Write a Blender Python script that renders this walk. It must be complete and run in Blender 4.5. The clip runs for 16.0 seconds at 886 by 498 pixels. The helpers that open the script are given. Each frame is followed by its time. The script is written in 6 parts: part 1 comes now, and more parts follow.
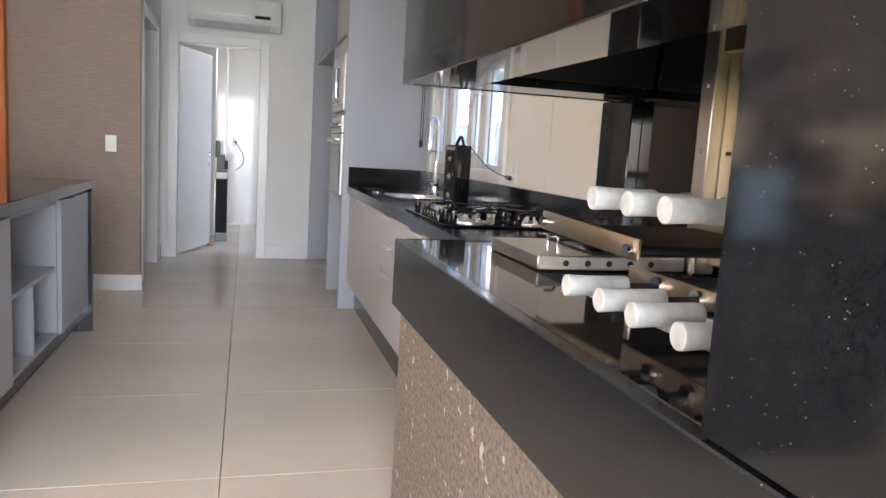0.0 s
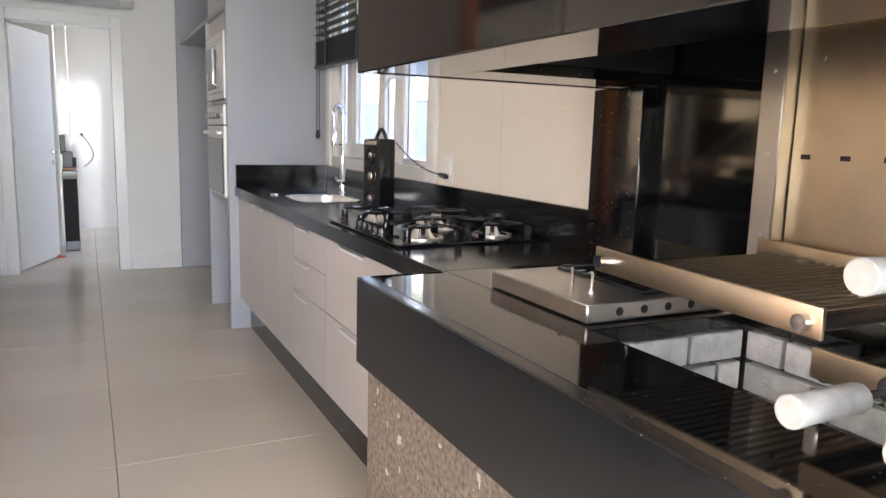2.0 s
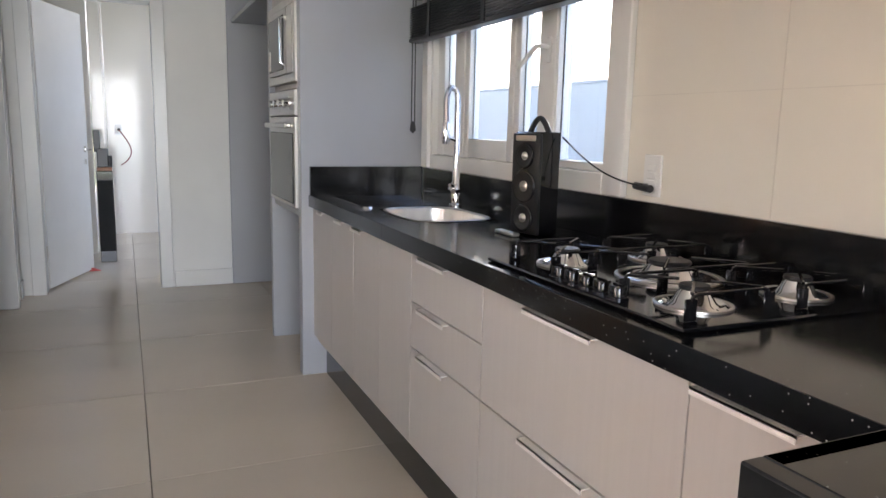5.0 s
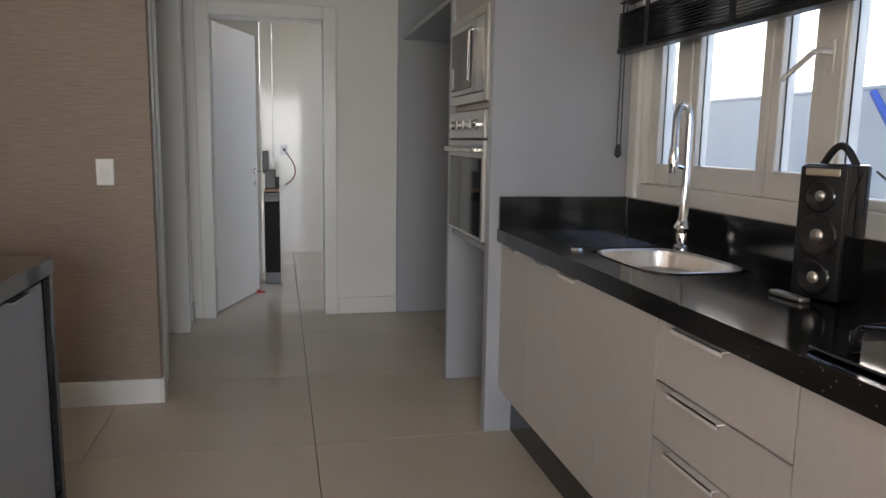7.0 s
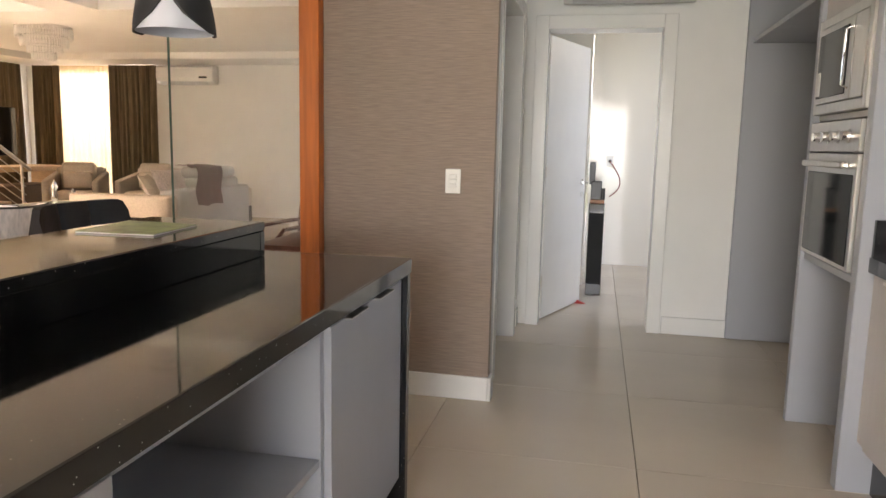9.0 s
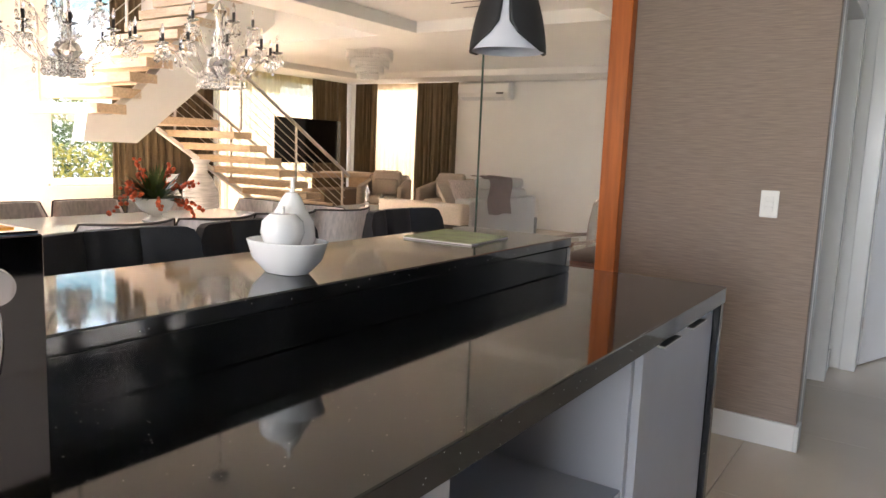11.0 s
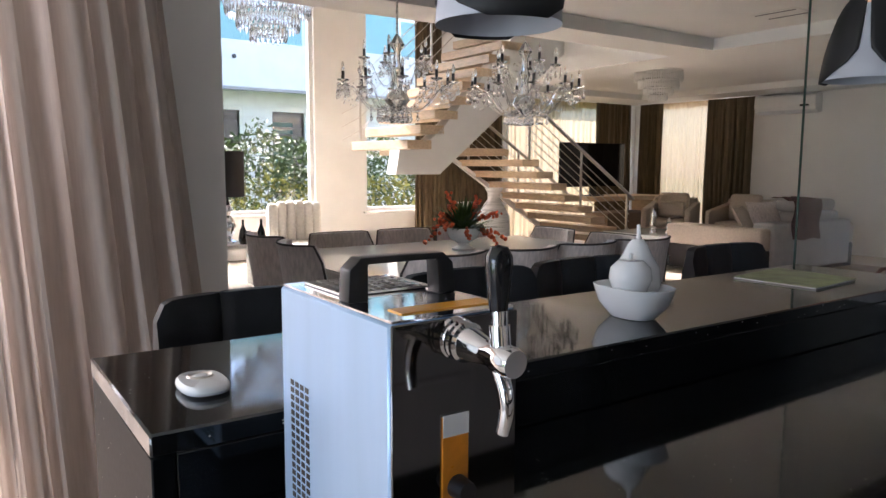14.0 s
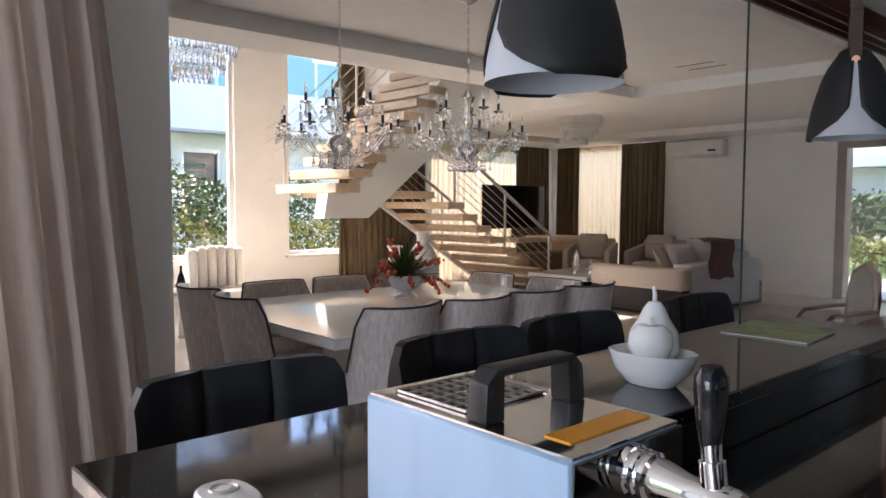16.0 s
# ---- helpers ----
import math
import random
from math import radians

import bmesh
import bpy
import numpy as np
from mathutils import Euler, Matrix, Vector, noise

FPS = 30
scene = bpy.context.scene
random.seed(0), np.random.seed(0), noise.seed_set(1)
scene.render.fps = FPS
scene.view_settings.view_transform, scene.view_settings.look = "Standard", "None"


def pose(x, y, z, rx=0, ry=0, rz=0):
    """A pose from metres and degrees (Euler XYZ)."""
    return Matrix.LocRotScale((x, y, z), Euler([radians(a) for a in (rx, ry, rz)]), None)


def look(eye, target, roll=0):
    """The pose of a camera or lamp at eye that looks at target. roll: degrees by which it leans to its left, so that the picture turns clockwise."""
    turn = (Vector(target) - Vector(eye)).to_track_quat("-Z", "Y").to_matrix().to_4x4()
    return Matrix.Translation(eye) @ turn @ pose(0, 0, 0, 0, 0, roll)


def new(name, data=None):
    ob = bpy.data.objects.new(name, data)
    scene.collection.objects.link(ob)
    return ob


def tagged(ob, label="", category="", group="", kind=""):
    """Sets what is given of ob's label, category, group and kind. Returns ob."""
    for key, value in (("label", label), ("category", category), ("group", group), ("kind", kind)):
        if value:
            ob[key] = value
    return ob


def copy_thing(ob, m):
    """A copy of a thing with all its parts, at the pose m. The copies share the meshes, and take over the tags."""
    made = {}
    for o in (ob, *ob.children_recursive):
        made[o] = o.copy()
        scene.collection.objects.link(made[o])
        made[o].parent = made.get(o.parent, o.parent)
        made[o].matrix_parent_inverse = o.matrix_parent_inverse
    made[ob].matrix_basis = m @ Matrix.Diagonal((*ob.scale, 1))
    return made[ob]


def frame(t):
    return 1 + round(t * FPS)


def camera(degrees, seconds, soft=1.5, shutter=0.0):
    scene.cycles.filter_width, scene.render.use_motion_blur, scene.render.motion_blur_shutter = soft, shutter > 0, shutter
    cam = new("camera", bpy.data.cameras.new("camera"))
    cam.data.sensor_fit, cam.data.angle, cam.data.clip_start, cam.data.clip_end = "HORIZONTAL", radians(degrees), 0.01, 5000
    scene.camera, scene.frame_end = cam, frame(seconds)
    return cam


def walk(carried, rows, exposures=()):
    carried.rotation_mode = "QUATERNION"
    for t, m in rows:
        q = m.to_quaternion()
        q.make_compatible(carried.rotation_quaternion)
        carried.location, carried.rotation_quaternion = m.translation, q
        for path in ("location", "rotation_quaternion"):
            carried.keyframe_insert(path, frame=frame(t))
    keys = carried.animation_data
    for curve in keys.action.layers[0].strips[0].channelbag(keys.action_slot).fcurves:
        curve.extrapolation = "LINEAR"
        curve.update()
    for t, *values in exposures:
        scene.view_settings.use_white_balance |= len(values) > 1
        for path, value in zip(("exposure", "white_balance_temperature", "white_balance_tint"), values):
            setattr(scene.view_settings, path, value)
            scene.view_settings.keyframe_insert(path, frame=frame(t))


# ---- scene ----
cam = camera(63.1, 16.0)
PATH = [
    (0, (0.097, 0.053, 1.189), (0.629, 1.962, 0.92), 3.5),
    (0.5, (0.096, 0.188, 1.177), (0.721, 2.072, 0.934), 3.5),
    (1, (0.042, 0.382, 1.197), (0.805, 2.215, 0.959), 2.4),
    (1.5, (-0.008, 0.526, 1.256), (0.854, 2.308, 0.97), 2.1),
    (2, (-0.018, 0.674, 1.25), (0.86, 2.443, 0.938), 1.6),
    (2.5, (-0.003, 0.888, 1.246), (0.87, 2.659, 0.925), 1.2),
    (3, (0.005, 1.054, 1.252), (0.826, 2.847, 0.916), 1.1),
    (3.2, (0.017, 1.129, 1.239), (0.817, 2.934, 0.918), 1.2),
    (5.5, (-0.012, 2.01, 1.23), (0.784, 3.815, 0.898), 1.3),
    (6, (-0.067, 2.193, 1.234), (0.717, 4.009, 0.943), 0.6),
    (6.5, (-0.079, 2.293, 1.259), (0.573, 4.161, 0.968), -0.2),
    (7, (-0.089, 2.33, 1.263), (0.347, 4.259, 0.966), 1.0),
    (7.5, (-0.104, 2.343, 1.268), (0.18, 4.3, 0.969), 1.6),
    (8, (-0.128, 2.361, 1.269), (-0.047, 4.337, 0.974), 1.8),
    (8.5, (-0.162, 2.382, 1.27), (-0.312, 4.356, 0.982), 1.8),
    (9, (-0.177, 2.393, 1.269), (-0.584, 4.33, 0.984), 1.2),
    (9.2, (-0.192, 2.415, 1.271), (-0.673, 4.335, 0.981), 1.8),
    (11.5, (-0.296, 2.374, 1.276), (-1.54, 3.92, 1.02), 1.6),
    (12, (-0.305, 2.349, 1.279), (-1.683, 3.778, 1.03), 0.9),
    (12.5, (-0.307, 2.326, 1.28), (-1.822, 3.606, 1.023), 0.3),
    (13, (-0.32, 2.299, 1.281), (-1.922, 3.463, 1.004), 0.4),
    (13.5, (-0.348, 2.27, 1.291), (-1.985, 3.382, 1.002), 0.2),
    (14, (-0.357, 2.254, 1.329), (-1.991, 3.384, 1.097), 0.3),
    (14.5, (-0.356, 2.242, 1.359), (-1.985, 3.386, 1.166), 0.5),
    (15, (-0.367, 2.229, 1.375), (-1.995, 3.38, 1.217), 0.8),
    (15.5, (-0.436, 2.182, 1.374), (-1.96, 3.47, 1.241), -0.0),
    (16, (-0.57, 2.173, 1.369), (-2.063, 3.498, 1.247), 0.2),
]
walk(cam, [(t, look(eye, target, roll)) for t, eye, target, roll in PATH],
     exposures=[(0, 2.78, 6700, 22), (1, 2.80, 6800, 22), (3, 3.0, 6750, 22), (5.5, 2.45, 6800, 21), (6, 2.28, 6850, 21), (7, 1.97, 7150, 21), (8, 1.80, 7600, 23), (8.5, 2.15, 7900, 22), (9, 2.88, 7700, 22), (9.2, 2.88, 7600, 21), (11.5, 2.6, 6700, 20), (12.5, 1.85, 6400, 19), (13, 1.62, 6150, 19), (16, 1.6, 6000, 20)])

# ---- world and sun ----
world = bpy.data.worlds.new("world")
scene.world = world
world.use_nodes = True
wn = world.node_tree.nodes
sky = wn.new("ShaderNodeTexSky")
sky.sky_type, sky.sun_disc = "NISHITA", False
sky.sun_elevation, sky.sun_rotation = radians(40), radians(250)
wn["Background"].inputs["Strength"].default_value = 0.22
world.node_tree.links.new(sky.outputs[0], wn["Background"].inputs["Color"])
sun_data = bpy.data.lights.new("sun", "SUN")
sun_data.energy, sun_data.angle, sun_data.color = 5.0, radians(0.6), (1, 0.93, 0.82)
sun = new("sun", sun_data)
sun.matrix_world = look((-30, -11, 28), (0, 0, 0))


def area_light(name, eye, target, w, h, power, colour=(0.93, 0.96, 1)):
    """Area lamp: skylight of an opening out of sight or veiled by a curtain, or added fill."""
    d = bpy.data.lights.new(name, "AREA")
    d.shape, d.size, d.size_y, d.energy, d.color = "RECTANGLE", w, h, power, colour
    o = new(name, d)
    o.matrix_world = look(eye, target)
    return o


area_light("terrace_skylight", (-0.3, -2.5, 1.25), (-0.3, 5, 1.1), 2.2, 2.3, 36, (0.76, 0.88, 1))
area_light("veranda_skylight", (-3.4, 1.3, 1.85), (0, 1.3, 1.7), 1.9, 1.6, 30, (0.98, 0.98, 1))
area_light("living_skylight", (-8.6, 13.85, 1.3), (-8.6, 5, 1.2), 2.2, 2.3, 8, (1, 0.93, 0.82))
# unseen lamp added to brighten the laundry; the wall there has no opening
area_light("laundry_fill", (2.1, 9.2, 1.5), (-0.2, 9.2, 1.0), 1.6, 1.6, 3.2, (0.72, 0.86, 1))

# ---- materials ----
MATS = {}


def mat(name, colour, rough=0.5, metal=0.0, var=0.08, scale=6.0, bump=0.0, bscale=80.0, stretch=(1, 1, 1), coat=0.0, random=0.0, rvar=0.06):
    if name in MATS:
        return MATS[name]
    m = bpy.data.materials.new(name)
    m.use_nodes = True
    n, l = m.node_tree.nodes, m.node_tree.links
    b = n["Principled BSDF"]
    b.inputs["Metallic"].default_value = metal
    b.inputs["Coat Weight"].default_value = coat
    tc = n.new("ShaderNodeTexCoord")
    mp = n.new("ShaderNodeMapping")
    mp.inputs["Scale"].default_value = stretch
    l.new(tc.outputs["Object"], mp.inputs["Vector"])
    nz = n.new("ShaderNodeTexNoise")
    nz.inputs["Scale"].default_value, nz.inputs["Detail"].default_value = scale, 6
    l.new(mp.outputs[0], nz.inputs["Vector"])
    ramp = n.new("ShaderNodeMapRange")
    ramp.inputs["From Min"].default_value, ramp.inputs["From Max"].default_value = 0.3, 0.7
    ramp.inputs["To Min"].default_value, ramp.inputs["To Max"].default_value = 1 - var, 1 + var
    l.new(nz.outputs["Fac"], ramp.inputs["Value"])
    mul = n.new("ShaderNodeVectorMath")
    mul.operation = "SCALE"
    mul.inputs[0].default_value = colour
    out = ramp.outputs[0]
    if random:
        oi = n.new("ShaderNodeObjectInfo")
        r2 = n.new("ShaderNodeMapRange")
        r2.inputs["To Min"].default_value, r2.inputs["To Max"].default_value = 1 - random, 1 + random
        l.new(oi.outputs["Random"], r2.inputs["Value"])
        mm = n.new("ShaderNodeMath")
        mm.operation = "MULTIPLY"
        l.new(out, mm.inputs[0])
        l.new(r2.outputs[0], mm.inputs[1])
        out = mm.outputs[0]
    l.new(out, mul.inputs["Scale"])
    l.new(mul.outputs[0], b.inputs["Base Color"])
    rr = n.new("ShaderNodeMapRange")
    rr.inputs["To Min"].default_value, rr.inputs["To Max"].default_value = max(0.0, rough - rvar), min(1.0, rough + rvar)
    n2 = n.new("ShaderNodeTexNoise")
    n2.inputs["Scale"].default_value, n2.inputs["Detail"].default_value = scale * 2.7, 3
    l.new(mp.outputs[0], n2.inputs["Vector"])
    l.new(n2.outputs["Fac"], rr.inputs["Value"])
    l.new(rr.outputs[0], b.inputs["Roughness"])
    if bump:
        n3 = n.new("ShaderNodeTexNoise")
        n3.inputs["Scale"].default_value, n3.inputs["Detail"].default_value = bscale, 4
        l.new(mp.outputs[0], n3.inputs["Vector"])
        bp = n.new("ShaderNodeBump")
        bp.inputs["Strength"].default_value, bp.inputs["Distance"].default_value = bump, 0.01
        l.new(n3.outputs["Fac"], bp.inputs["Height"])
        l.new(bp.outputs[0], b.inputs["Normal"])
    MATS[name] = m
    return m


def granite(name="black_granite", base=0.005, flecks=0.987, rough=0.06):
    """Black polished quartz with scattered bright flecks."""
    if name in MATS:
        return MATS[name]
    m = mat(name, (base, base * 1.02, base * 1.12), rough, 0, 0.3, 40, rvar=0.03)
    n, l = m.node_tree.nodes, m.node_tree.links
    b = n["Principled BSDF"]
    b.inputs["IOR"].default_value = 1.70
    tc = n.new("ShaderNodeTexCoord")
    v = n.new("ShaderNodeTexVoronoi")
    v.inputs["Scale"].default_value = 230
    l.new(tc.outputs["Object"], v.inputs["Vector"])
    lt = n.new("ShaderNodeMath")
    lt.operation = "LESS_THAN"
    lt.inputs[1].default_value = 0.28
    l.new(v.outputs["Distance"], lt.inputs[0])
    sep = n.new("ShaderNodeSeparateColor")
    l.new(v.outputs["Color"], sep.inputs[0])
    gt = n.new("ShaderNodeMath")
    gt.operation = "GREATER_THAN"
    gt.inputs[1].default_value = flecks
    l.new(sep.outputs[0], gt.inputs[0])
    mu = n.new("ShaderNodeMath")
    mu.operation = "MULTIPLY"
    l.new(lt.outputs[0], mu.inputs[0])
    l.new(gt.outputs[0], mu.inputs[1])
    mix = n.new("ShaderNodeMix")
    mix.data_type = "RGBA"
    l.new(mu.outputs[0], mix.inputs["Factor"])
    src = b.inputs["Base Color"].links[0].from_socket
    l.new(src, mix.inputs[6])
    mix.inputs[7].default_value = (0.45, 0.45, 0.42, 1)
    l.new(mix.outputs[2], b.inputs["Base Color"])
    return m


def crystal_quartz(name, base, amount, rough):
    """Slate quartz with small black crystals and a few bright flecks."""
    if name in MATS:
        return MATS[name]
    m = granite(name, base, 0.982, rough)
    n, l = m.node_tree.nodes, m.node_tree.links
    b = n["Principled BSDF"]
    tc = n.new("ShaderNodeTexCoord")
    v = n.new("ShaderNodeTexVoronoi")
    v.inputs["Scale"].default_value = 430
    l.new(tc.outputs["Object"], v.inputs["Vector"])
    sep = n.new("ShaderNodeSeparateColor")
    l.new(v.outputs["Color"], sep.inputs[0])
    gt, lt, mu = n.new("ShaderNodeMath"), n.new("ShaderNodeMath"), n.new("ShaderNodeMath")
    gt.operation, lt.operation, mu.operation = "GREATER_THAN", "LESS_THAN", "MULTIPLY"
    gt.inputs[1].default_value, lt.inputs[1].default_value = 1 - amount, 0.48
    l.new(sep.outputs[1], gt.inputs[0])
    l.new(v.outputs["Distance"], lt.inputs[0])
    l.new(gt.outputs[0], mu.inputs[0])
    l.new(lt.outputs[0], mu.inputs[1])
    mix = n.new("ShaderNodeMix")
    mix.data_type = "RGBA"
    l.new(mu.outputs[0], mix.inputs["Factor"])
    l.new(b.inputs["Base Color"].links[0].from_socket, mix.inputs[6])
    mix.inputs[7].default_value = (0.002, 0.002, 0.0025, 1)
    l.new(mix.outputs[2], b.inputs["Base Color"])
    b.inputs["IOR"].default_value = 1.5
    return m


def glass(name, tint=(1, 1, 1), rough=0.0):
    if name in MATS:
        return MATS[name]
    m = bpy.data.materials.new(name)
    m.use_nodes = True
    b = m.node_tree.nodes["Principled BSDF"]
    b.inputs["Base Color"].default_value = (*tint, 1)
    b.inputs["Transmission Weight"].default_value = 1
    b.inputs["Roughness"].default_value = rough
    b.inputs["IOR"].default_value = 1.45
    MATS[name] = m
    return m


def sheer(name, colour, through_amount):
    """Thin cloth that lets light and a little of the view through."""
    m = bpy.data.materials.new(name)
    m.use_nodes = True
    n, l = m.node_tree.nodes, m.node_tree.links
    n.remove(n["Principled BSDF"])
    out = n["Material Output"]
    tc = n.new("ShaderNodeTexCoord")
    wv = n.new("ShaderNodeTexNoise")
    wv.inputs["Scale"].default_value = 14
    mp = n.new("ShaderNodeMapping")
    mp.inputs["Scale"].default_value = (6, 6, 0.6)
    l.new(tc.outputs["Object"], mp.inputs["Vector"])
    l.new(mp.outputs[0], wv.inputs["Vector"])
    mr = n.new("ShaderNodeMapRange")
    mr.inputs["To Min"].default_value, mr.inputs["To Max"].default_value = 0.85, 1.1
    l.new(wv.outputs["Fac"], mr.inputs["Value"])
    sc = n.new("ShaderNodeVectorMath")
    sc.operation = "SCALE"
    sc.inputs[0].default_value = colour
    l.new(mr.outputs[0], sc.inputs["Scale"])
    d, t, tr = n.new("ShaderNodeBsdfDiffuse"), n.new("ShaderNodeBsdfTranslucent"), n.new("ShaderNodeBsdfTransparent")
    l.new(sc.outputs[0], d.inputs["Color"])
    l.new(sc.outputs[0], t.inputs["Color"])
    a, c = n.new("ShaderNodeMixShader"), n.new("ShaderNodeMixShader")
    a.inputs[0].default_value, c.inputs[0].default_value = 0.45, through_amount
    l.new(d.outputs[0], a.inputs[1])
    l.new(t.outputs[0], a.inputs[2])
    l.new(a.outputs[0], c.inputs[1])
    l.new(tr.outputs[0], c.inputs[2])
    l.new(c.outputs[0], out.inputs["Surface"])
    return m


GRANITE = granite()
BARG = granite("satin_black_granite", 0.005, 0.987, 0.10)
BARG.node_tree.nodes["Principled BSDF"].inputs["IOR"].default_value = 1.5
HONED = granite("honed_black_granite", 0.003, 0.99, 0.5)
HONED.node_tree.nodes["Principled BSDF"].inputs["IOR"].default_value = 1.2
WORKTOP = granite("worktop_quartz", 0.006, 0.987, 0.14)
WORKTOP.node_tree.nodes["Principled BSDF"].inputs["IOR"].default_value = 1.6
WHITE = mat("white_paint", (0.80, 0.79, 0.76), 0.55, var=0.03, scale=3, bump=0.06, bscale=120)
CEIL = mat("ceiling_paint", (0.82, 0.81, 0.78), 0.7, var=0.02, scale=2)
GLOSSW = mat("white_lacquer", (0.80, 0.79, 0.76), 0.22, var=0.02)
WTILE = mat("cream_wall_tile", (0.78, 0.73, 0.64), 0.10, var=0.02, scale=2, rvar=0.03)
GREY = mat("grey_laminate", (0.365, 0.375, 0.40), 0.42, var=0.04, scale=3, stretch=(1, 1, 0.2))
CABW = mat("pale_laminate", (0.50, 0.465, 0.44), 0.38, var=0.02, scale=14, stretch=(5, 5, 0.25), bump=0.05)
TILE = mat("beige_porcelain", (0.61, 0.525, 0.425), 0.27, var=0.05, scale=1.1, stretch=(0.7, 1.6, 1), random=0.025, rvar=0.0)
GROUT = mat("grout", (0.25, 0.22, 0.19), 0.9)
PAPER = mat("taupe_wallpaper", (0.30, 0.225, 0.18), 0.65, var=0.16, scale=30, stretch=(0.35, 1, 7), bump=0.35, bscale=45)
STEEL = mat("brushed_steel", (0.66, 0.63, 0.59), 0.33, 1, var=0.05, scale=30, stretch=(1, 1, 0.05), rvar=0.08)
# brushed steel of the grill; its warm reflections are put into the base colour
STEELWARM = mat("warm_sheen_steel", (0.60, 0.49, 0.35), 0.33, 1, var=0.12, scale=5, rvar=0.08)
CHROME = mat("chrome", (0.82, 0.82, 0.83), 0.06, 1, var=0.02)
BLACK = mat("black_plastic", (0.012, 0.012, 0.013), 0.35, var=0.1)
BLACKG = mat("black_gloss", (0.008, 0.008, 0.009), 0.06, var=0.05, rvar=0.02)
IRON = mat("cast_iron", (0.025, 0.025, 0.028), 0.45, 0.3, bump=0.1)
LEATHER = mat("black_leather", (0.010, 0.010, 0.012), 0.5, var=0.2, scale=20, bump=0.12, bscale=220)
STONE = mat("rough_stone", (0.165, 0.13, 0.098), 0.8, var=0.5, scale=70, bump=0.5, bscale=60)
sn, sl = STONE.node_tree.nodes, STONE.node_tree.links
sv, st_, sm = sn.new("ShaderNodeTexVoronoi"), sn.new("ShaderNodeTexCoord"), sn.new("ShaderNodeMix")
sv.inputs["Scale"].default_value, sv.feature = 30, "F1"
sw_, sg, sa = sn.new("ShaderNodeSeparateColor"), sn.new("ShaderNodeMath"), sn.new("ShaderNodeMath")
sd, sx_ = sn.new("ShaderNodeTexNoise"), sn.new("ShaderNodeVectorMath")
sd.inputs["Scale"].default_value, sd.inputs["Detail"].default_value = 30, 4
sl.new(st_.outputs["Object"], sd.inputs["Vector"])
sx_.operation, sx_.inputs[1].default_value = "MULTIPLY_ADD", (0.09, 0.09, 0.09)
sl.new(sd.outputs["Color"], sx_.inputs[0])
sl.new(st_.outputs["Object"], sx_.inputs[2])
sl.new(sx_.outputs[0], sv.inputs["Vector"])
sl.new(sv.outputs["Color"], sw_.inputs[0])
sg.operation, sg.inputs[1].default_value = "GREATER_THAN", 0.88
sl.new(sw_.outputs[0], sg.inputs[0])
sa.operation, sa.inputs[1].default_value = "LESS_THAN", 0.40
sl.new(sv.outputs["Distance"], sa.inputs[0])
sb = sn.new("ShaderNodeMath")
sb.operation = "MULTIPLY"
sl.new(sg.outputs[0], sb.inputs[0])
sl.new(sa.outputs[0], sb.inputs[1])
sm.data_type = "RGBA"
sl.new(sb.outputs[0], sm.inputs["Factor"])
sl.new(sn["Principled BSDF"].inputs["Base Color"].links[0].from_socket, sm.inputs[6])
sm.inputs[7].default_value = (0.46, 0.40, 0.33, 1)
sl.new(sm.outputs[2], sn["Principled BSDF"].inputs["Base Color"])
WOODO = mat("orange_wood", (0.52, 0.13, 0.02), 0.35, var=0.2, scale=5, stretch=(8, 8, 0.5), bump=0.05)
WOODD = mat("dark_red_wood", (0.10, 0.035, 0.02), 0.4, var=0.3, scale=6, stretch=(6, 1, 6), bump=0.06)
WOODL = mat("pale_oak", (0.60, 0.45, 0.30), 0.45, var=0.15, scale=5, stretch=(2, 9, 9), bump=0.05)
BRICK = mat("firebrick", (0.80, 0.80, 0.78), 0.9, var=0.16, scale=25, bump=0.5, bscale=60, random=0.08)
ALU = mat("satin_aluminium", (0.72, 0.70, 0.68), 0.45, 0.4)
PORC = mat("white_ceramic", (0.82, 0.82, 0.81), 0.14, var=0.02, rvar=0.02)
HANDLE = mat("white_handle", (0.44, 0.43, 0.40), 0.6, var=0.22, scale=35, bump=0.08, bscale=120)
VELVET = mat("taupe_velvet", (0.60, 0.52, 0.48), 0.7, var=0.2, scale=16, stretch=(4, 4, 1), bump=0.12, bscale=60)
vb = VELVET.node_tree.nodes["Principled BSDF"]
vb.inputs["Sheen Weight"].default_value, vb.inputs["Sheen Roughness"].default_value = 0.6, 0.4
LINEN = mat("beige_linen", (0.52, 0.44, 0.36), 0.85, var=0.08, scale=40, bump=0.2, bscale=250)
CREAM = mat("cream_boucle", (0.78, 0.74, 0.67), 0.9, var=0.06, scale=30, bump=0.3, bscale=200)
CURTAIN_D = mat("olive_curtain", (0.13, 0.095, 0.05), 0.75, var=0.25, scale=8, stretch=(6, 6, 0.4))
PULL = mat("pale_satin_pull", (0.74, 0.71, 0.68), 0.5)
CURTAIN_T = sheer("taupe_voile", (0.55, 0.465, 0.405), 0.17)
SHEER = sheer("cream_voile", (0.62, 0.49, 0.33), 0.07)
PANE = glass("clear_glass", (0.98, 1, 0.99))
GPANE = glass("green_tinted_glass", (0.985, 1, 0.99))
CRYSTAL = glass("crystal", (1, 1, 1))
LEAF = mat("leaf_green", (0.055, 0.095, 0.02), 0.5, var=0.6, scale=12)
LEAFY = mat("leaf_yellow", (0.22, 0.21, 0.03), 0.5, var=0.4, scale=12)
GRASS = mat("lawn", (0.10, 0.16, 0.03), 0.9, var=0.4, scale=3, bump=0.4)
RENDERW = mat("white_render", (0.78, 0.78, 0.76), 0.85, var=0.04, scale=2)
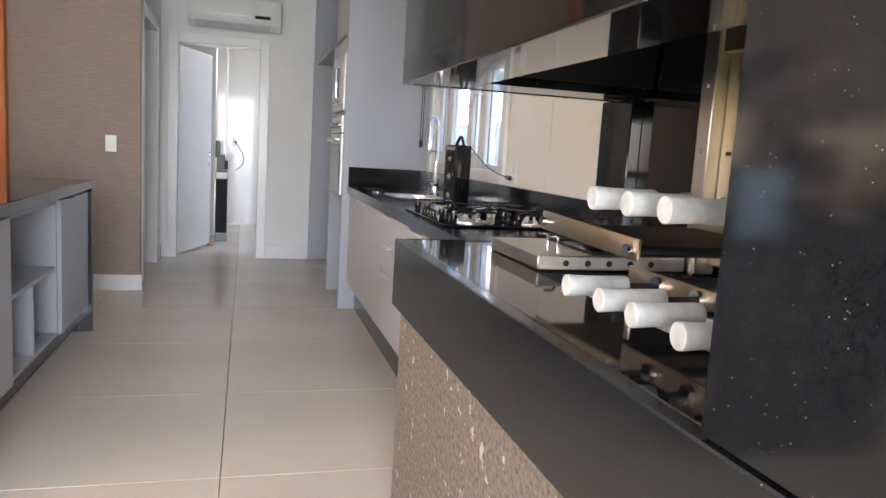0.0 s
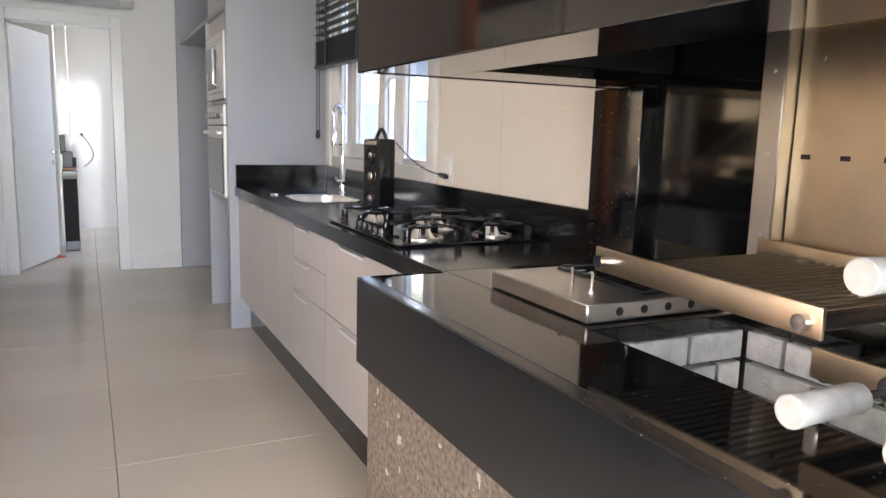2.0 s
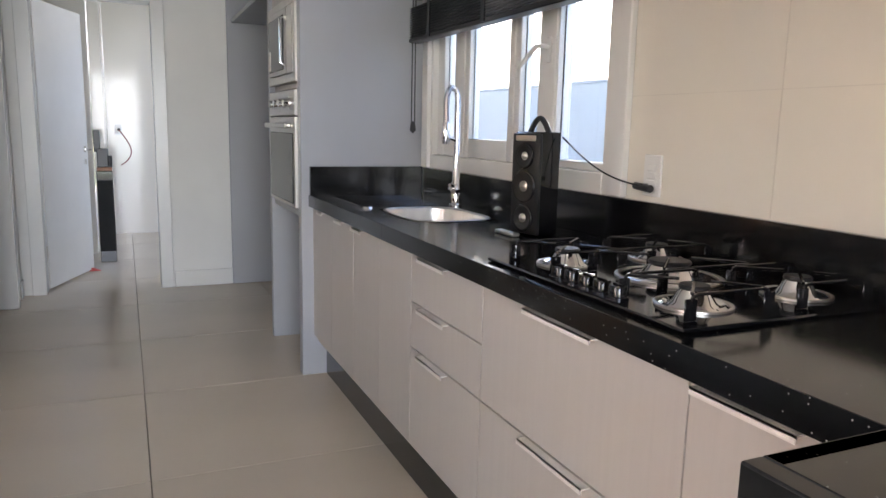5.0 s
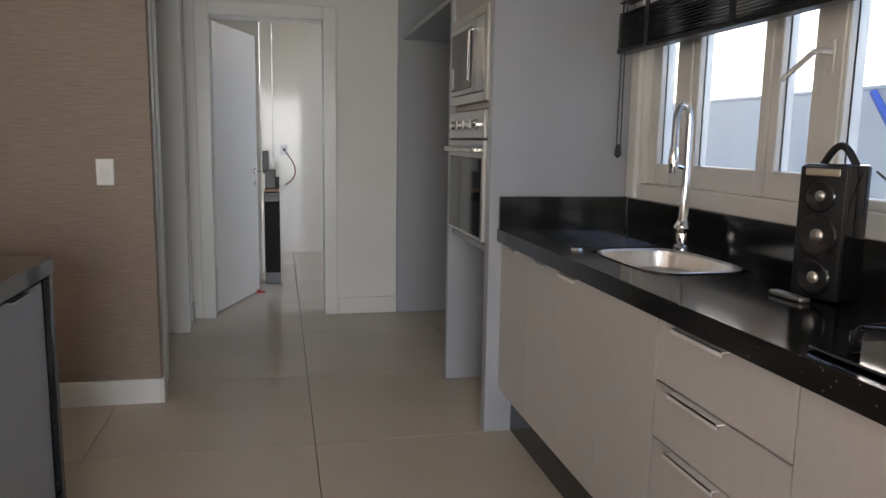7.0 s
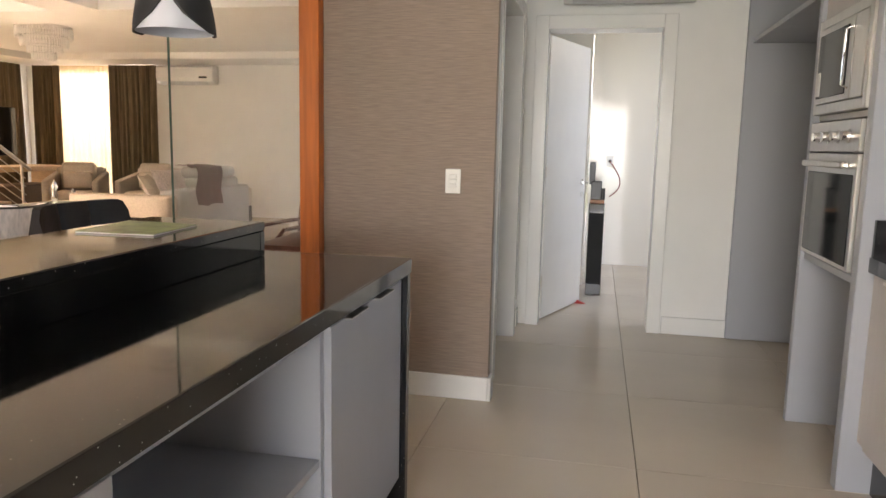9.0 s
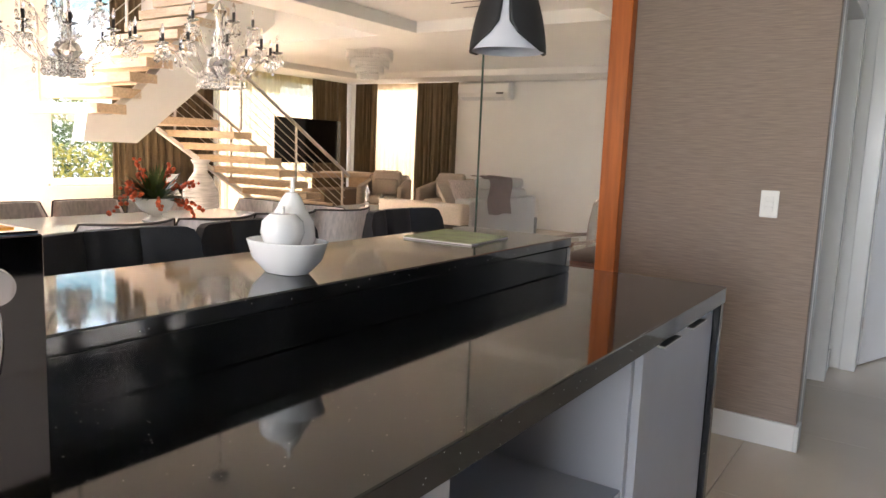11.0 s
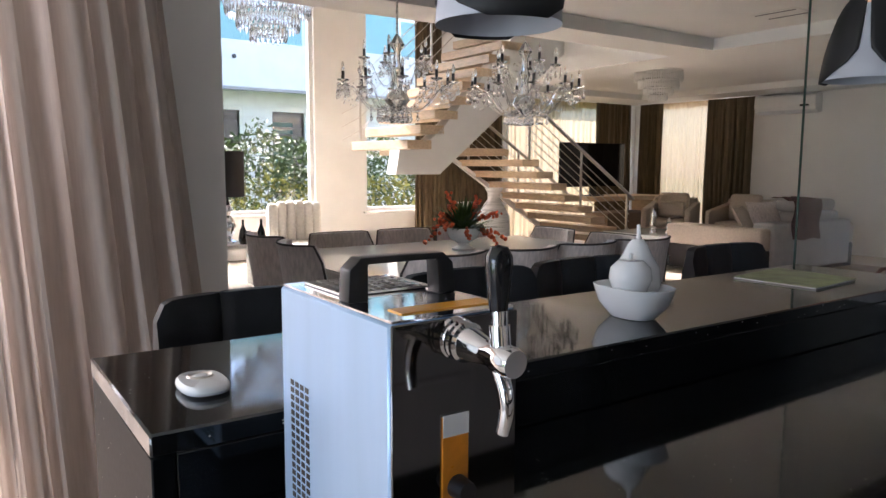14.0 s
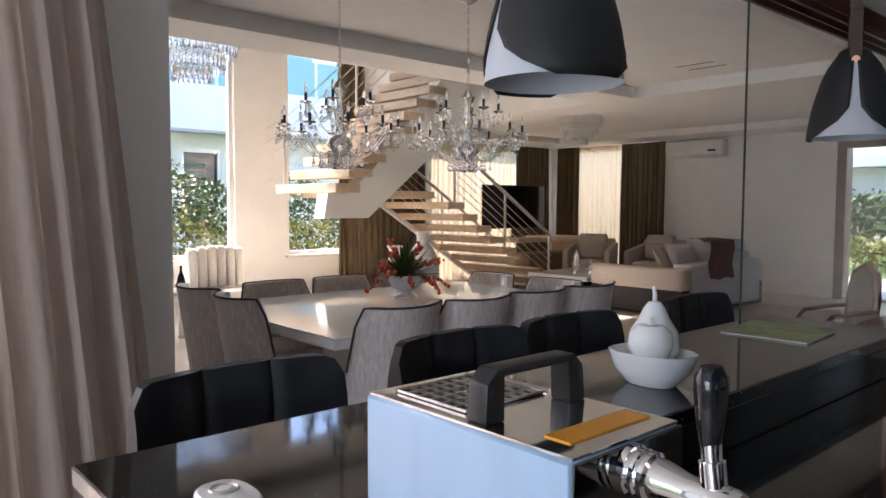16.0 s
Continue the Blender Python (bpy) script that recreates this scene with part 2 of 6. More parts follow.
PAVING = mat("pale_paving", (0.52, 0.49, 0.44), 0.8, var=0.15, scale=4)

# ---- building helpers ----
ORIGIN = {}


def bm_of(*parts):
    """One bmesh out of several."""
    out = bmesh.new()
    for p in parts:
        me = bpy.data.meshes.new("tmp")
        p.to_mesh(me)
        p.free()
        out.from_mesh(me)
        bpy.data.meshes.remove(me)
    return out


def box(x0, y0, z0, x1, y1, z1, bev=0.003, seg=1):
    bm = bmesh.new()
    bmesh.ops.create_cube(bm, size=1, matrix=Matrix.Translation(((x0 + x1) / 2, (y0 + y1) / 2, (z0 + z1) / 2)) @ Matrix.Diagonal((abs(x1 - x0), abs(y1 - y0), abs(z1 - z0), 1)))
    if bev:
        bmesh.ops.bevel(bm, geom=bm.edges[:], offset=bev, segments=seg, profile=0.5, affect="EDGES")
    return bm


def cyl(p0, p1, r0, r1=None, seg=16, caps=True):
    p0, p1 = Vector(p0), Vector(p1)
    d = p1 - p0
    bm = bmesh.new()
    bmesh.ops.create_cone(bm, cap_ends=caps, segments=seg, radius1=r0, radius2=r0 if r1 is None else r1, depth=d.length,
                          matrix=Matrix.Translation((p0 + p1) / 2) @ d.to_track_quat("Z", "Y").to_matrix().to_4x4())
    return bm


def lathe(profile, c=(0, 0, 0), seg=28):
    """Turned body from (radius, height) pairs."""
    bm = bmesh.new()
    rings = []
    for r, z in profile:
        rings.append([bm.verts.new((c[0] + max(r, 1e-4) * math.cos(2 * math.pi * k / seg), c[1] + max(r, 1e-4) * math.sin(2 * math.pi * k / seg), c[2] + z)) for k in range(seg)])
    for a, b in zip(rings, rings[1:]):
        for k in range(seg):
            bm.faces.new((a[k], a[(k + 1) % seg], b[(k + 1) % seg], b[k]))
    return bm


def tube(points, r, seg=8, r_end=None):
    """A round bar along points."""
    pts = [Vector(p) for p in points]
    bm = bmesh.new()
    rings = []
    side = None
    for i, p in enumerate(pts):
        d = (pts[min(i + 1, len(pts) - 1)] - pts[max(i - 1, 0)]).normalized()
        if side is None or abs(side.dot(d)) > 0.95:
            side = d.orthogonal().normalized()
        side = (side - d * side.dot(d)).normalized()
        up = d.cross(side)
        rad = r if r_end is None else r + (r_end - r) * i / (len(pts) - 1)
        rings.append([bm.verts.new(p + rad * (math.cos(2 * math.pi * k / seg) * side + math.sin(2 * math.pi * k / seg) * up)) for k in range(seg)])
    for a, b in zip(rings, rings[1:]):
        for k in range(seg):
            bm.faces.new((a[k], a[(k + 1) % seg], b[(k + 1) % seg], b[k]))
    bm.faces.new(rings[0][::-1])
    bm.faces.new(rings[-1])
    return bm


def arc(f, n=12):
    return [f(i / n) for i in range(n + 1)]


def prism(outline, axis, a, b, bev=0.0):
    """A flat outline of (u, v) pairs drawn out along axis from a to b."""
    bm = bmesh.new()
    put = {"x": lambda u, v, w: (w, u, v), "y": lambda u, v, w: (u, w, v), "z": lambda u, v, w: (u, v, w)}[axis]
    lo = [bm.verts.new(put(u, v, a)) for u, v in outline]
    hi = [bm.verts.new(put(u, v, b)) for u, v in outline]
    n = len(outline)
    bm.faces.new(lo[::-1])
    bm.faces.new(hi)
    for k in range(n):
        bm.faces.new((lo[k], lo[(k + 1) % n], hi[(k + 1) % n], hi[k]))
    bmesh.ops.recalc_face_normals(bm, faces=bm.faces[:])
    if bev:
        bmesh.ops.bevel(bm, geom=bm.edges[:], offset=bev, segments=2, profile=0.5, affect="EDGES")
    return bm


def soft(bm, bev, seg=3):
    bmesh.ops.bevel(bm, geom=bm.edges[:], offset=bev, segments=seg, profile=0.5, affect="EDGES")
    return bm


def mesh_ob(name, bm, material, at, smooth):
    bmesh.ops.translate(bm, verts=bm.verts[:], vec=-Vector(at))
    me = bpy.data.meshes.new(name)
    bm.to_mesh(me)
    bm.free()
    me.materials.append(material)
    if smooth:
        me.shade_smooth()
        me.set_sharp_from_angle(angle=radians(38))
    return new(name, me)


def thing(name, at, label, category, group="", kind=""):
    o = new(name)
    o.empty_display_size = 0.05
    o.location = at
    ORIGIN[o] = Vector(at)
    return tagged(o, label, category, group, kind)


def part(name, bm, material, parent, label="", smooth=True):
    o = mesh_ob(name, bm, material, ORIGIN[parent], smooth)
    o.parent = parent
    ORIGIN[o] = ORIGIN[parent]
    return tagged(o, label)


def solo(name, bm, material, label, category, group="", kind="", smooth=True):
    xs = [v.co for v in bm.verts]
    at = (sum(v.x for v in xs) / len(xs), sum(v.y for v in xs) / len(xs), min(v.z for v in xs))
    o = mesh_ob(name, bm, material, at, smooth)
    o.location = at
    ORIGIN[o] = Vector(at)
    return tagged(o, label, category, group, kind)


def wall_x(name, x0, x1, y0, y1, z0, z1, holes, material, label):
    """A wall along y with openings (y0, y1, z0, z1) right through it."""
    out = []
    ys = sorted({y0, y1, *[h[0] for h in holes], *[h[1] for h in holes]})
    for a, b in zip(ys, ys[1:]):
        cuts = sorted((h[2], h[3]) for h in holes if h[0] <= a and h[1] >= b)
        z = z0
        for c, d in cuts:
            if c > z:
                out.append(box(x0, a, z, x1, b, c, 0))
            z = d
        if z < z1:
            out.append(box(x0, a, z, x1, b, z1, 0))
    bm = bm_of(*out)
    return solo(name, bm, material, label, "wall", kind="structure", smooth=False)


def wall_y(name, y0, y1, x0, x1, z0, z1, holes, material, label):
    o = []
    xs = sorted({x0, x1, *[h[0] for h in holes], *[h[1] for h in holes]})
    for a, b in zip(xs, xs[1:]):
        z = z0
        for c, d in sorted((h[2], h[3]) for h in holes if h[0] <= a and h[1] >= b):
            if c > z:
                o.append(box(a, y0, z, b, y1, c, 0))
            z = d
        if z < z1:
            o.append(box(a, y0, z, b, y1, z1, 0))
    return solo(name, bm_of(*o), material, label, "wall", kind="structure", smooth=False)


# ---- structure ----
XW, YA = -10.1, 13.6  # window wall and far living-room wall
KC = 2.70             # kitchen ceiling
floor = solo("floor", box(-10.3, -2.4, -0.12, 1.6, 13.8, -0.012, 0), GROUT, "large beige porcelain tiles with thin dark joints", "floor", kind="structure")
wall_x("wall_kitchen", 1.40, 1.58, -2.4, 7.70, 0, KC, [(3.66, 5.22, 1.03, 2.25)], WTILE, "glossy cream tiled kitchen wall with a window opening")
wall_y("wall_corridor_end", 7.52, 7.70, -0.72, 1.40, 0, KC, [(-0.56, 0.235, 0, 2.07)], WHITE, "white painted end wall with a doorway")
wall_x("wall_side", -0.86, -0.70, 5.92, 7.52, 0, KC, [(6.20, 7.14, 0, 2.10)], WHITE, "white painted side wall with an opening")
solo("wall_papered", box(-1.62, 5.86, 0, -0.662, 5.92, KC, 0), PAPER, "taupe woven textile wallpaper wall", "wall", kind="structure")
solo("wall_behind_paper", box(-1.62, 5.922, 0, -0.862, 6.05, KC, 0), WHITE, "plain white wall behind the papered one", "wall", kind="structure")
solo("wall_living_east", box(-1.62, 6.052, 0, -1.50, 13.6, KC, 0), WHITE, "plain white living room wall", "wall", kind="structure")
solo("wall_pantry_back", box(-1.49, 6.06, 0, -1.40, 7.52, KC, 0), WHITE, "plain white wall of the side room", "wall", kind="structure")
wall_y("wall_terrace", -2.4, -2.2, -3.2, 1.40, 0, KC, [(-2.4, 0.8, 0, 2.35)], WHITE, "white wall with a wide terrace opening")
wall_x("wall_veranda", -3.2, -3.02, -2.2, 3.115, 0, KC, [(0.3, 2.35, 0.05, 2.4)], WHITE, "grey-white wall with a curtained window")
wall_x("wall_windows", XW - 0.2, XW, 2.0, 13.6, 0, 5.6, [(4.2, 6.73, 0.62, 4.4), (7.55, 8.75, 0.62, 4.4), (10.2, 13.1, 0.1, 2.4)], WHITE, "tall white wall with large windows")
wall_y("wall_dining_south", 2.86, 3.06, -10.1, -3.2, 0, 5.6, [], WHITE, "plain white dining room wall")
wall_y("wall_living_far", YA, YA + 0.2, -10.1, -1.5, 0, 5.6, [(-9.8, -7.6, 0.1, 2.4), (-4.70, -3.25, 0.05, 2.30)], WHITE, "white living room wall with curtained window and door")
solo("wall_far_room", bm_of(box(-0.16, 10.5, 0, 2.2, 10.6, KC, 0), box(-0.26, 9.3, 0, -0.162, 10.6, KC, 0), box(-1.2, 9.2, 0, -0.262, 9.3, KC, 0), box(-1.3, 7.70, 0, -1.2, 9.3, KC, 0), box(2.2, 7.7, 0, 2.3, 10.6, KC, 0)), WTILE, "glossy white tiled laundry walls", "wall", kind="structure", smooth=False)
solo("floor_far_room", box(-1.3, 7.702, -0.1, 2.3, 10.6, -0.012, 0), GROUT, "joint bed of the laundry floor", "floor", kind="structure")
solo("ceiling", bm_of(box(-2.40, -2.4, KC, 1.58, 10.6, KC + 0.15, 0), box(-3.2, -2.4, KC, -2.402, 3.06, KC + 0.15, 0)), CEIL, "flat white kitchen ceiling", "ceiling", kind="structure")
solo("wall_header", box(-2.40, 3.06, 2.56, -2.16, 13.6, KC, 0), WHITE, "white header above the sliding glass track", "wall", kind="structure")
# dining and living ceiling: soffit ring round a raised tray, a second tray over the sofas
ring = [box(-5.5, 3.06, 2.5, -5.0, 8.8, 2.95, 0), box(-5.0, 3.06, 2.5, -2.40, 3.4, 2.95, 0), box(-2.8, 3.4, 2.5, -2.40, 8.8, 2.95, 0), box(-10.1, 8.8, 2.5, -2.40, 9.5, 2.95, 0),
        box(-5.0, 3.4, 2.62, -2.8, 8.8, 2.95, 0),
        box(-10.1, 9.5, 2.5, -9.2, 13.6, 2.95, 0), box(-3.6, 9.5, 2.5, -1.62, 13.6, 2.95, 0), box(-9.2, 12.7, 2.5, -3.6, 13.6, 2.95, 0), box(-9.2, 9.5, 2.6, -3.6, 12.7, 2.95, 0), box(-2.16, 8.8, 2.5, -1.62, 9.5, 2.95, 0), box(-2.16, 5.9, 2.7, -1.5, 8.8, 2.95, 0)]
solo("ceiling_dining", bm_of(*ring), CEIL, "white plaster ceiling with recessed trays", "ceiling", kind="structure", smooth=False)
solo("ceiling_void", box(-10.3, 2.86, 5.6, -5.0, 13.8, 5.7, 0), CEIL, "white ceiling of the double-height hall", "ceiling", kind="structure")
solo("wall_gallery", bm_of(box(-5.6, 3.06, 2.952, -5.5, 8.8, 5.6, 0), box(-10.1, 8.8, 2.952, -5.5, 8.9, 5.6, 0)), WHITE, "white upper gallery walls", "wall", kind="structure", smooth=False)
# plain unseen mass added above the house to keep sun off the garden wall
solo("upper_storey", box(-5.498, -2.4, 2.96, 1.6, 13.8, 5.9, 0), RENDERW, "unseen white upper storey block added to shade the garden wall", "upper storey", kind="structure")
joints = [box(1.3985, 2.34, z, 1.4, 3.60, z + 0.0025, 0) for z in (1.335, 1.935)] + [box(1.3985, 3.06, 1.035, 1.4, 3.0625, 2.6, 0), box(1.3985, 5.23, 1.335, 1.4, 5.232, 1.34, 0)]
solo("tile_joints", bm_of(*joints), mat("cream_joint", (0.66, 0.61, 0.53), 0.6), "fine cream joints between the wall tiles", "tile joints", kind="structure", smooth=False)
# skirting
solo("baseboard", bm_of(box(0.31, 7.50, 0, 0.74, 7.52, 0.12), box(-1.505, 5.842, 0, -0.662, 5.86, 0.12), box(-0.662, 5.842, 0, -0.645, 5.93, 0.12), box(-0.70, 7.40, 0, -0.688, 7.52, 0.12)), GLOSSW, "white painted skirting board", "baseboard", kind="structure")
solo("ground", box(-80, -60, -0.35, 80, 80, -0.15, 0), GRASS, "mown lawn round the house", "ground", kind="structure")
# ---- corridor: door frames, door, far room ----
def casing(name, segs, label):
    t = thing(name, (segs[0][0], segs[0][1], 0), label, "door frame", kind="structure")
    for s in segs:
        part("casing", box(*s, 0.004), GLOSSW, t)
    return t


casing("door_frame_1", [(-0.635, 7.495, 0, -0.545, 7.72, 2.155), (0.212, 7.495, 0, 0.30, 7.72, 2.155), (-0.545, 7.495, 2.065, 0.212, 7.72, 2.155)], "white lacquered frame of the laundry doorway")
casing("door_frame_2", [(-0.88, 6.13, 0, -0.675, 6.215, 2.18), (-0.88, 7.125, 0, -0.675, 7.20, 2.18), (-0.88, 6.215, 2.09, -0.675, 7.125, 2.18)], "white lacquered frame of the side doorway")
casing("corner_trim", [(-0.70, 5.921, 0, -0.664, 6.0, 2.68)], "white lacquered corner trim of the papered wall")


def door_leaf():
    t = thing("door_1", (-0.535, 7.70, 0.01), "white lacquered flush door standing open", "door", kind="structure")
    L = 0.77
    leaf = part("leaf", box(-0.535, 7.70, 0.012, -0.535 + L, 7.738, 2.05, 0.003), GLOSSW, t)
    h = part("door_handle", bm_of(tube([(0.17, 7.70, 1.0), (0.17, 7.65, 1.0), (0.155, 7.645, 1.0), (0.06, 7.645, 1.0)], 0.009), cyl((0.17, 7.70, 1.0), (0.17, 7.694, 1.0), 0.026), cyl((0.17, 7.70, 0.90), (0.17, 7.692, 0.90), 0.022)), CHROME, t, "chrome lever handle")
    for z in (0.25, 1.05, 1.85):
        part("hinge", box(-0.549, 7.697, z, -0.525, 7.712, z + 0.08, 0.002), STEEL, t)
    t.rotation_euler = (0, 0, radians(70))
    t.location.y = 7.655
    return t


door_leaf()
post = thing("speaker_stand", (-0.17, 8.78, 0), "tall black speaker tower standing behind the door", "speaker")
part("cabinet", box(-0.23, 8.70, 0, -0.10, 8.86, 0.80, 0.006), BLACKG, post)
part("front_grille", box(-0.225, 8.694, 0.1, -0.105, 8.70, 0.72, 0.003), mat("grille_cloth", (0.02, 0.02, 0.02), 0.9), post)
part("top_plate", box(-0.225, 8.71, 0.80, -0.105, 8.85, 0.83, 0.004), mat("copper_top", (0.35, 0.14, 0.06), 0.4), post)
part("mixer", bm_of(box(-0.22, 8.73, 0.83, -0.13, 8.83, 0.99, 0.006), box(-0.24, 8.75, 0.96, -0.19, 8.80, 1.15, 0.006), cyl((-0.12, 8.76, 0.83), (-0.12, 8.76, 0.93), 0.02)), BLACK, post, "black gear on top of the tower")
sock = thing("wall_socket", (-0.04, 10.5, 1.1), "white wall socket with a black plug", "socket")
part("plate", box(-0.085, 10.49, 1.08, -0.01, 10.50, 1.19, 0.003), GLOSSW, sock)
part("plug", cyl((-0.045, 10.49, 1.135), (-0.045, 10.455, 1.135), 0.018, 0.014), BLACK, sock)
solo("power_cable", tube(arc(lambda u: (-0.045 + 0.16 * math.sin(u * 3.0) * (1 - 0.6 * u), 10.45 - 0.1 * u, 1.13 - 0.62 * u + 0.25 * u * u), 16), 0.006), mat("red_cable", (0.25, 0.05, 0.04), 0.5), "dark red cable hanging from the socket", "cable")
solo("door_wedge", prism([(-0.31, 0), (-0.22, 0), (-0.31, 0.035)], "y", 8.32, 8.36), mat("red_plastic", (0.5, 0.03, 0.02), 0.4), "small red wedge holding the door open", "door wedge")


def split_ac(name, x0, x1, y, z0, z1, label):
    t = thing(name, ((x0 + x1) / 2, y, z0), label, "air conditioner")
    prof = [(y, z0 + 0.02), (y - 0.10, z0), (y - 0.19, z0 + 0.05), (y - 0.215, z0 + 0.12), (y - 0.205, z1 - 0.03), (y - 0.17, z1), (y, z1)]
    part("body", prism(prof, "x", x0, x1, 0.006), GLOSSW, t)
    part("louvre", prism([(y - 0.115, z0 - 0.004), (y - 0.192, z0 + 0.045), (y - 0.196, z0 + 0.05), (y - 0.115, z0 + 0.002)], "x", x0 + 0.06, x1 - 0.1), mat("ac_grey", (0.6, 0.6, 0.6), 0.4), t)
    part("display", box(x1 - 0.24, y - 0.217, z0 + 0.10, x1 - 0.10, y - 0.21, z0 + 0.13, 0.001), BLACKG, t, "dark display strip")
    return t


split_ac("air_conditioner", -0.45, 0.39, 7.52, 2.21, 2.51, "white split air conditioner above the doorway")


def switch_plate(name, at, along, n, label):
    x, y, z = at
    t = thing(name, at, label, "light switch")
    if along == "x":
        part("plate", box(x - 0.038, y - 0.008, z - 0.06, x + 0.038, y, z + 0.06, 0.003), GLOSSW, t)
        for i in range(n):
            part("rocker", box(x - 0.018, y - 0.012, z - 0.032 + i * 0.0225, x + 0.018, y - 0.007, z - 0.012 + i * 0.0225, 0.002), GLOSSW, t)
    else:
        part("plate", box(x - 0.008, y - 0.038, z - 0.06, x, y + 0.038, z + 0.06, 0.003), GLOSSW, t)
        for i in range(n):
            part("rocker", box(x - 0.012, y - 0.018, z - 0.032 + i * 0.0225, x - 0.007, y + 0.018, z - 0.012 + i * 0.0225, 0.002), GLOSSW, t)


switch_plate("light_switch", (-0.862, 5.86, 1.096), "x", 3, "white three-rocker switch plate on the wallpaper")
switch_plate("wall_outlet", (1.40, 3.485, 1.108), "y", 3, "white outlet plate on the tiled wall")

# ---- tall oven unit and refrigerator niche ----
tall = thing("tall_oven_cabinet", (1.08, 5.6, 0), "grey laminate tall cabinet housing oven and microwave", "cabinet")
part("side_panel", box(0.765, 5.235, 0, 1.395, 5.295, KC - 0.005), GREY, tall)
part("side_panel", box(0.757, 5.957, 0, 1.395, 5.998, 1.955), GREY, tall)
part("back_panel", box(1.375, 5.297, 0.02, 1.393, 5.953, 2.65), GREY, tall)
part("shelf", box(0.775, 5.297, 0.785, 1.37, 5.953, 0.815), GREY, tall)
part("divider", box(0.785, 5.297, 1.405, 1.37, 5.953, 1.432), CABW, tall)
part("upper_door", box(0.770, 5.297, 1.99, 0.79, 5.953, 2.66), CABW, tall)
part("filler", box(0.776, 5.297, 1.838, 0.796, 5.953, 1.955), CABW, tall)
niche = thing("refrigerator_niche", (1.08, 6.8, 0), "grey laminate empty refrigerator niche with open shelf above", "cabinet")
part("side_panel", box(0.729, 7.475, 0.004, 1.395, 7.515, KC - 0.006), GREY, niche)
part("back_panel", box(1.375, 5.997, 0.004, 1.393, 7.473, KC - 0.006), GREY, niche)
part("shelf", box(0.760, 5.297, 1.957, 1.37, 7.473, 1.985), GREY, niche)
part("top_panel", box(0.765, 5.956, KC - 0.04, 1.37, 7.473, KC - 0.008), GREY, niche)

oven = thing("oven", (1.08, 5.62, 0.815), "built-in stainless steel oven with dark glass door", "oven")
part("body", box(0.79, 5.31, 0.82, 1.30, 5.945, 1.40), BLACK, oven)
part("fascia", box(0.752, 5.312, 1.275, 0.79, 5.940, 1.398), STEEL, oven)
dr = part("door", box(0.752, 5.312, 0.828, 0.79, 5.940, 1.268), STEEL, oven)
part("glass", box(0.748, 5.335, 0.845, 0.753, 5.915, 1.19), BLACKG, dr, "dark oven glass")
part("handle", bm_of(box(0.712, 5.37, 1.212, 0.728, 5.89, 1.238, 0.005), box(0.726, 5.40, 1.216, 0.752, 5.42, 1.234), box(0.726, 5.84, 1.216, 0.752, 5.86, 1.234)), STEEL, dr, "flat steel bar handle")
for i in range(4):
    y = 5.42 + i * 0.125
    part("knob", bm_of(cyl((0.752, y, 1.335), (0.722, y, 1.335), 0.021, 0.019), cyl((0.753, y, 1.335), (0.749, y, 1.335), 0.027)), CHROME, oven, "chrome rotary knob")

mw = thing("microwave", (1.08, 5.62, 1.432), "built-in stainless steel microwave oven", "microwave")
part("body", box(0.80, 5.31, 1.436, 1.25, 5.945, 1.83), BLACK, mw)
part("trim_frame", bm_of(box(0.754, 5.300, 1.434, 0.80, 5.335, 1.836), box(0.754, 5.915, 1.434, 0.80, 5.950, 1.836), box(0.754, 5.335, 1.434, 0.80, 5.915, 1.475), box(0.754, 5.335, 1.795, 0.80, 5.915, 1.836)), STEEL, mw)
md = part("door", box(0.748, 5.47, 1.478, 0.79, 5.913, 1.792), STEEL, mw)
part("glass", box(0.744, 5.52, 1.50, 0.749, 5.895, 1.765), BLACKG, md, "dark microwave glass")
part("handle", bm_of(tube([(0.748, 5.492, 1.52), (0.725, 5.492, 1.53), (0.725, 5.492, 1.74), (0.748, 5.492, 1.75)], 0.005)), CHROME, md, "vertical chrome handle")
part("control_panel", box(0.750, 5.338, 1.478, 0.79, 5.467, 1.792), STEEL, mw)
part("sticker", box(0.742, 5.84, 1.51, 0.744, 5.89, 1.61, 0), GLOSSW, md, "white energy sticker")

# ---- worktop with base cabinets ----
top_front, top_z = 0.80, 0.90
wt = thing("kitchen_worktop", (1.1, 3.8, 0.845), "polished black quartz worktop with upstand", "worktop")
hx0, hx1, hy0, hy1 = 0.935, 1.255, 4.15, 4.60
for sx0, sy0, sx1, sy1 in ((top_front, 2.33, 1.398, hy0), (top_front, hy1, 1.398, 5.233), (top_front, hy0, hx0, hy1), (hx1, hy0, 1.398, hy1)):
    part("slab", box(sx0, sy0, 0.845, sx1, sy1, top_z, 0.001), WORKTOP, wt)
part("upstand", box(1.376, 2.345, 0.90, 1.399, 5.20, 1.032, 0.002), WORKTOP, wt)
part("end_upstand", box(0.805, 5.21, 0.90, 1.376, 5.233, 1.036, 0.002), WORKTOP, wt)
for i in range(8):
    part("drain_groove", cyl((0.90, 4.69 + i * 0.06, 0.8985), (1.24, 4.69 + i * 0.06, 0.8985), 0.0042, seg=10), GRANITE, wt, "polished drainer ridge")
sink = thing("kitchen_sink", (1.09, 4.37, 0.74), "oval-cornered stainless steel sink bowl", "sink")


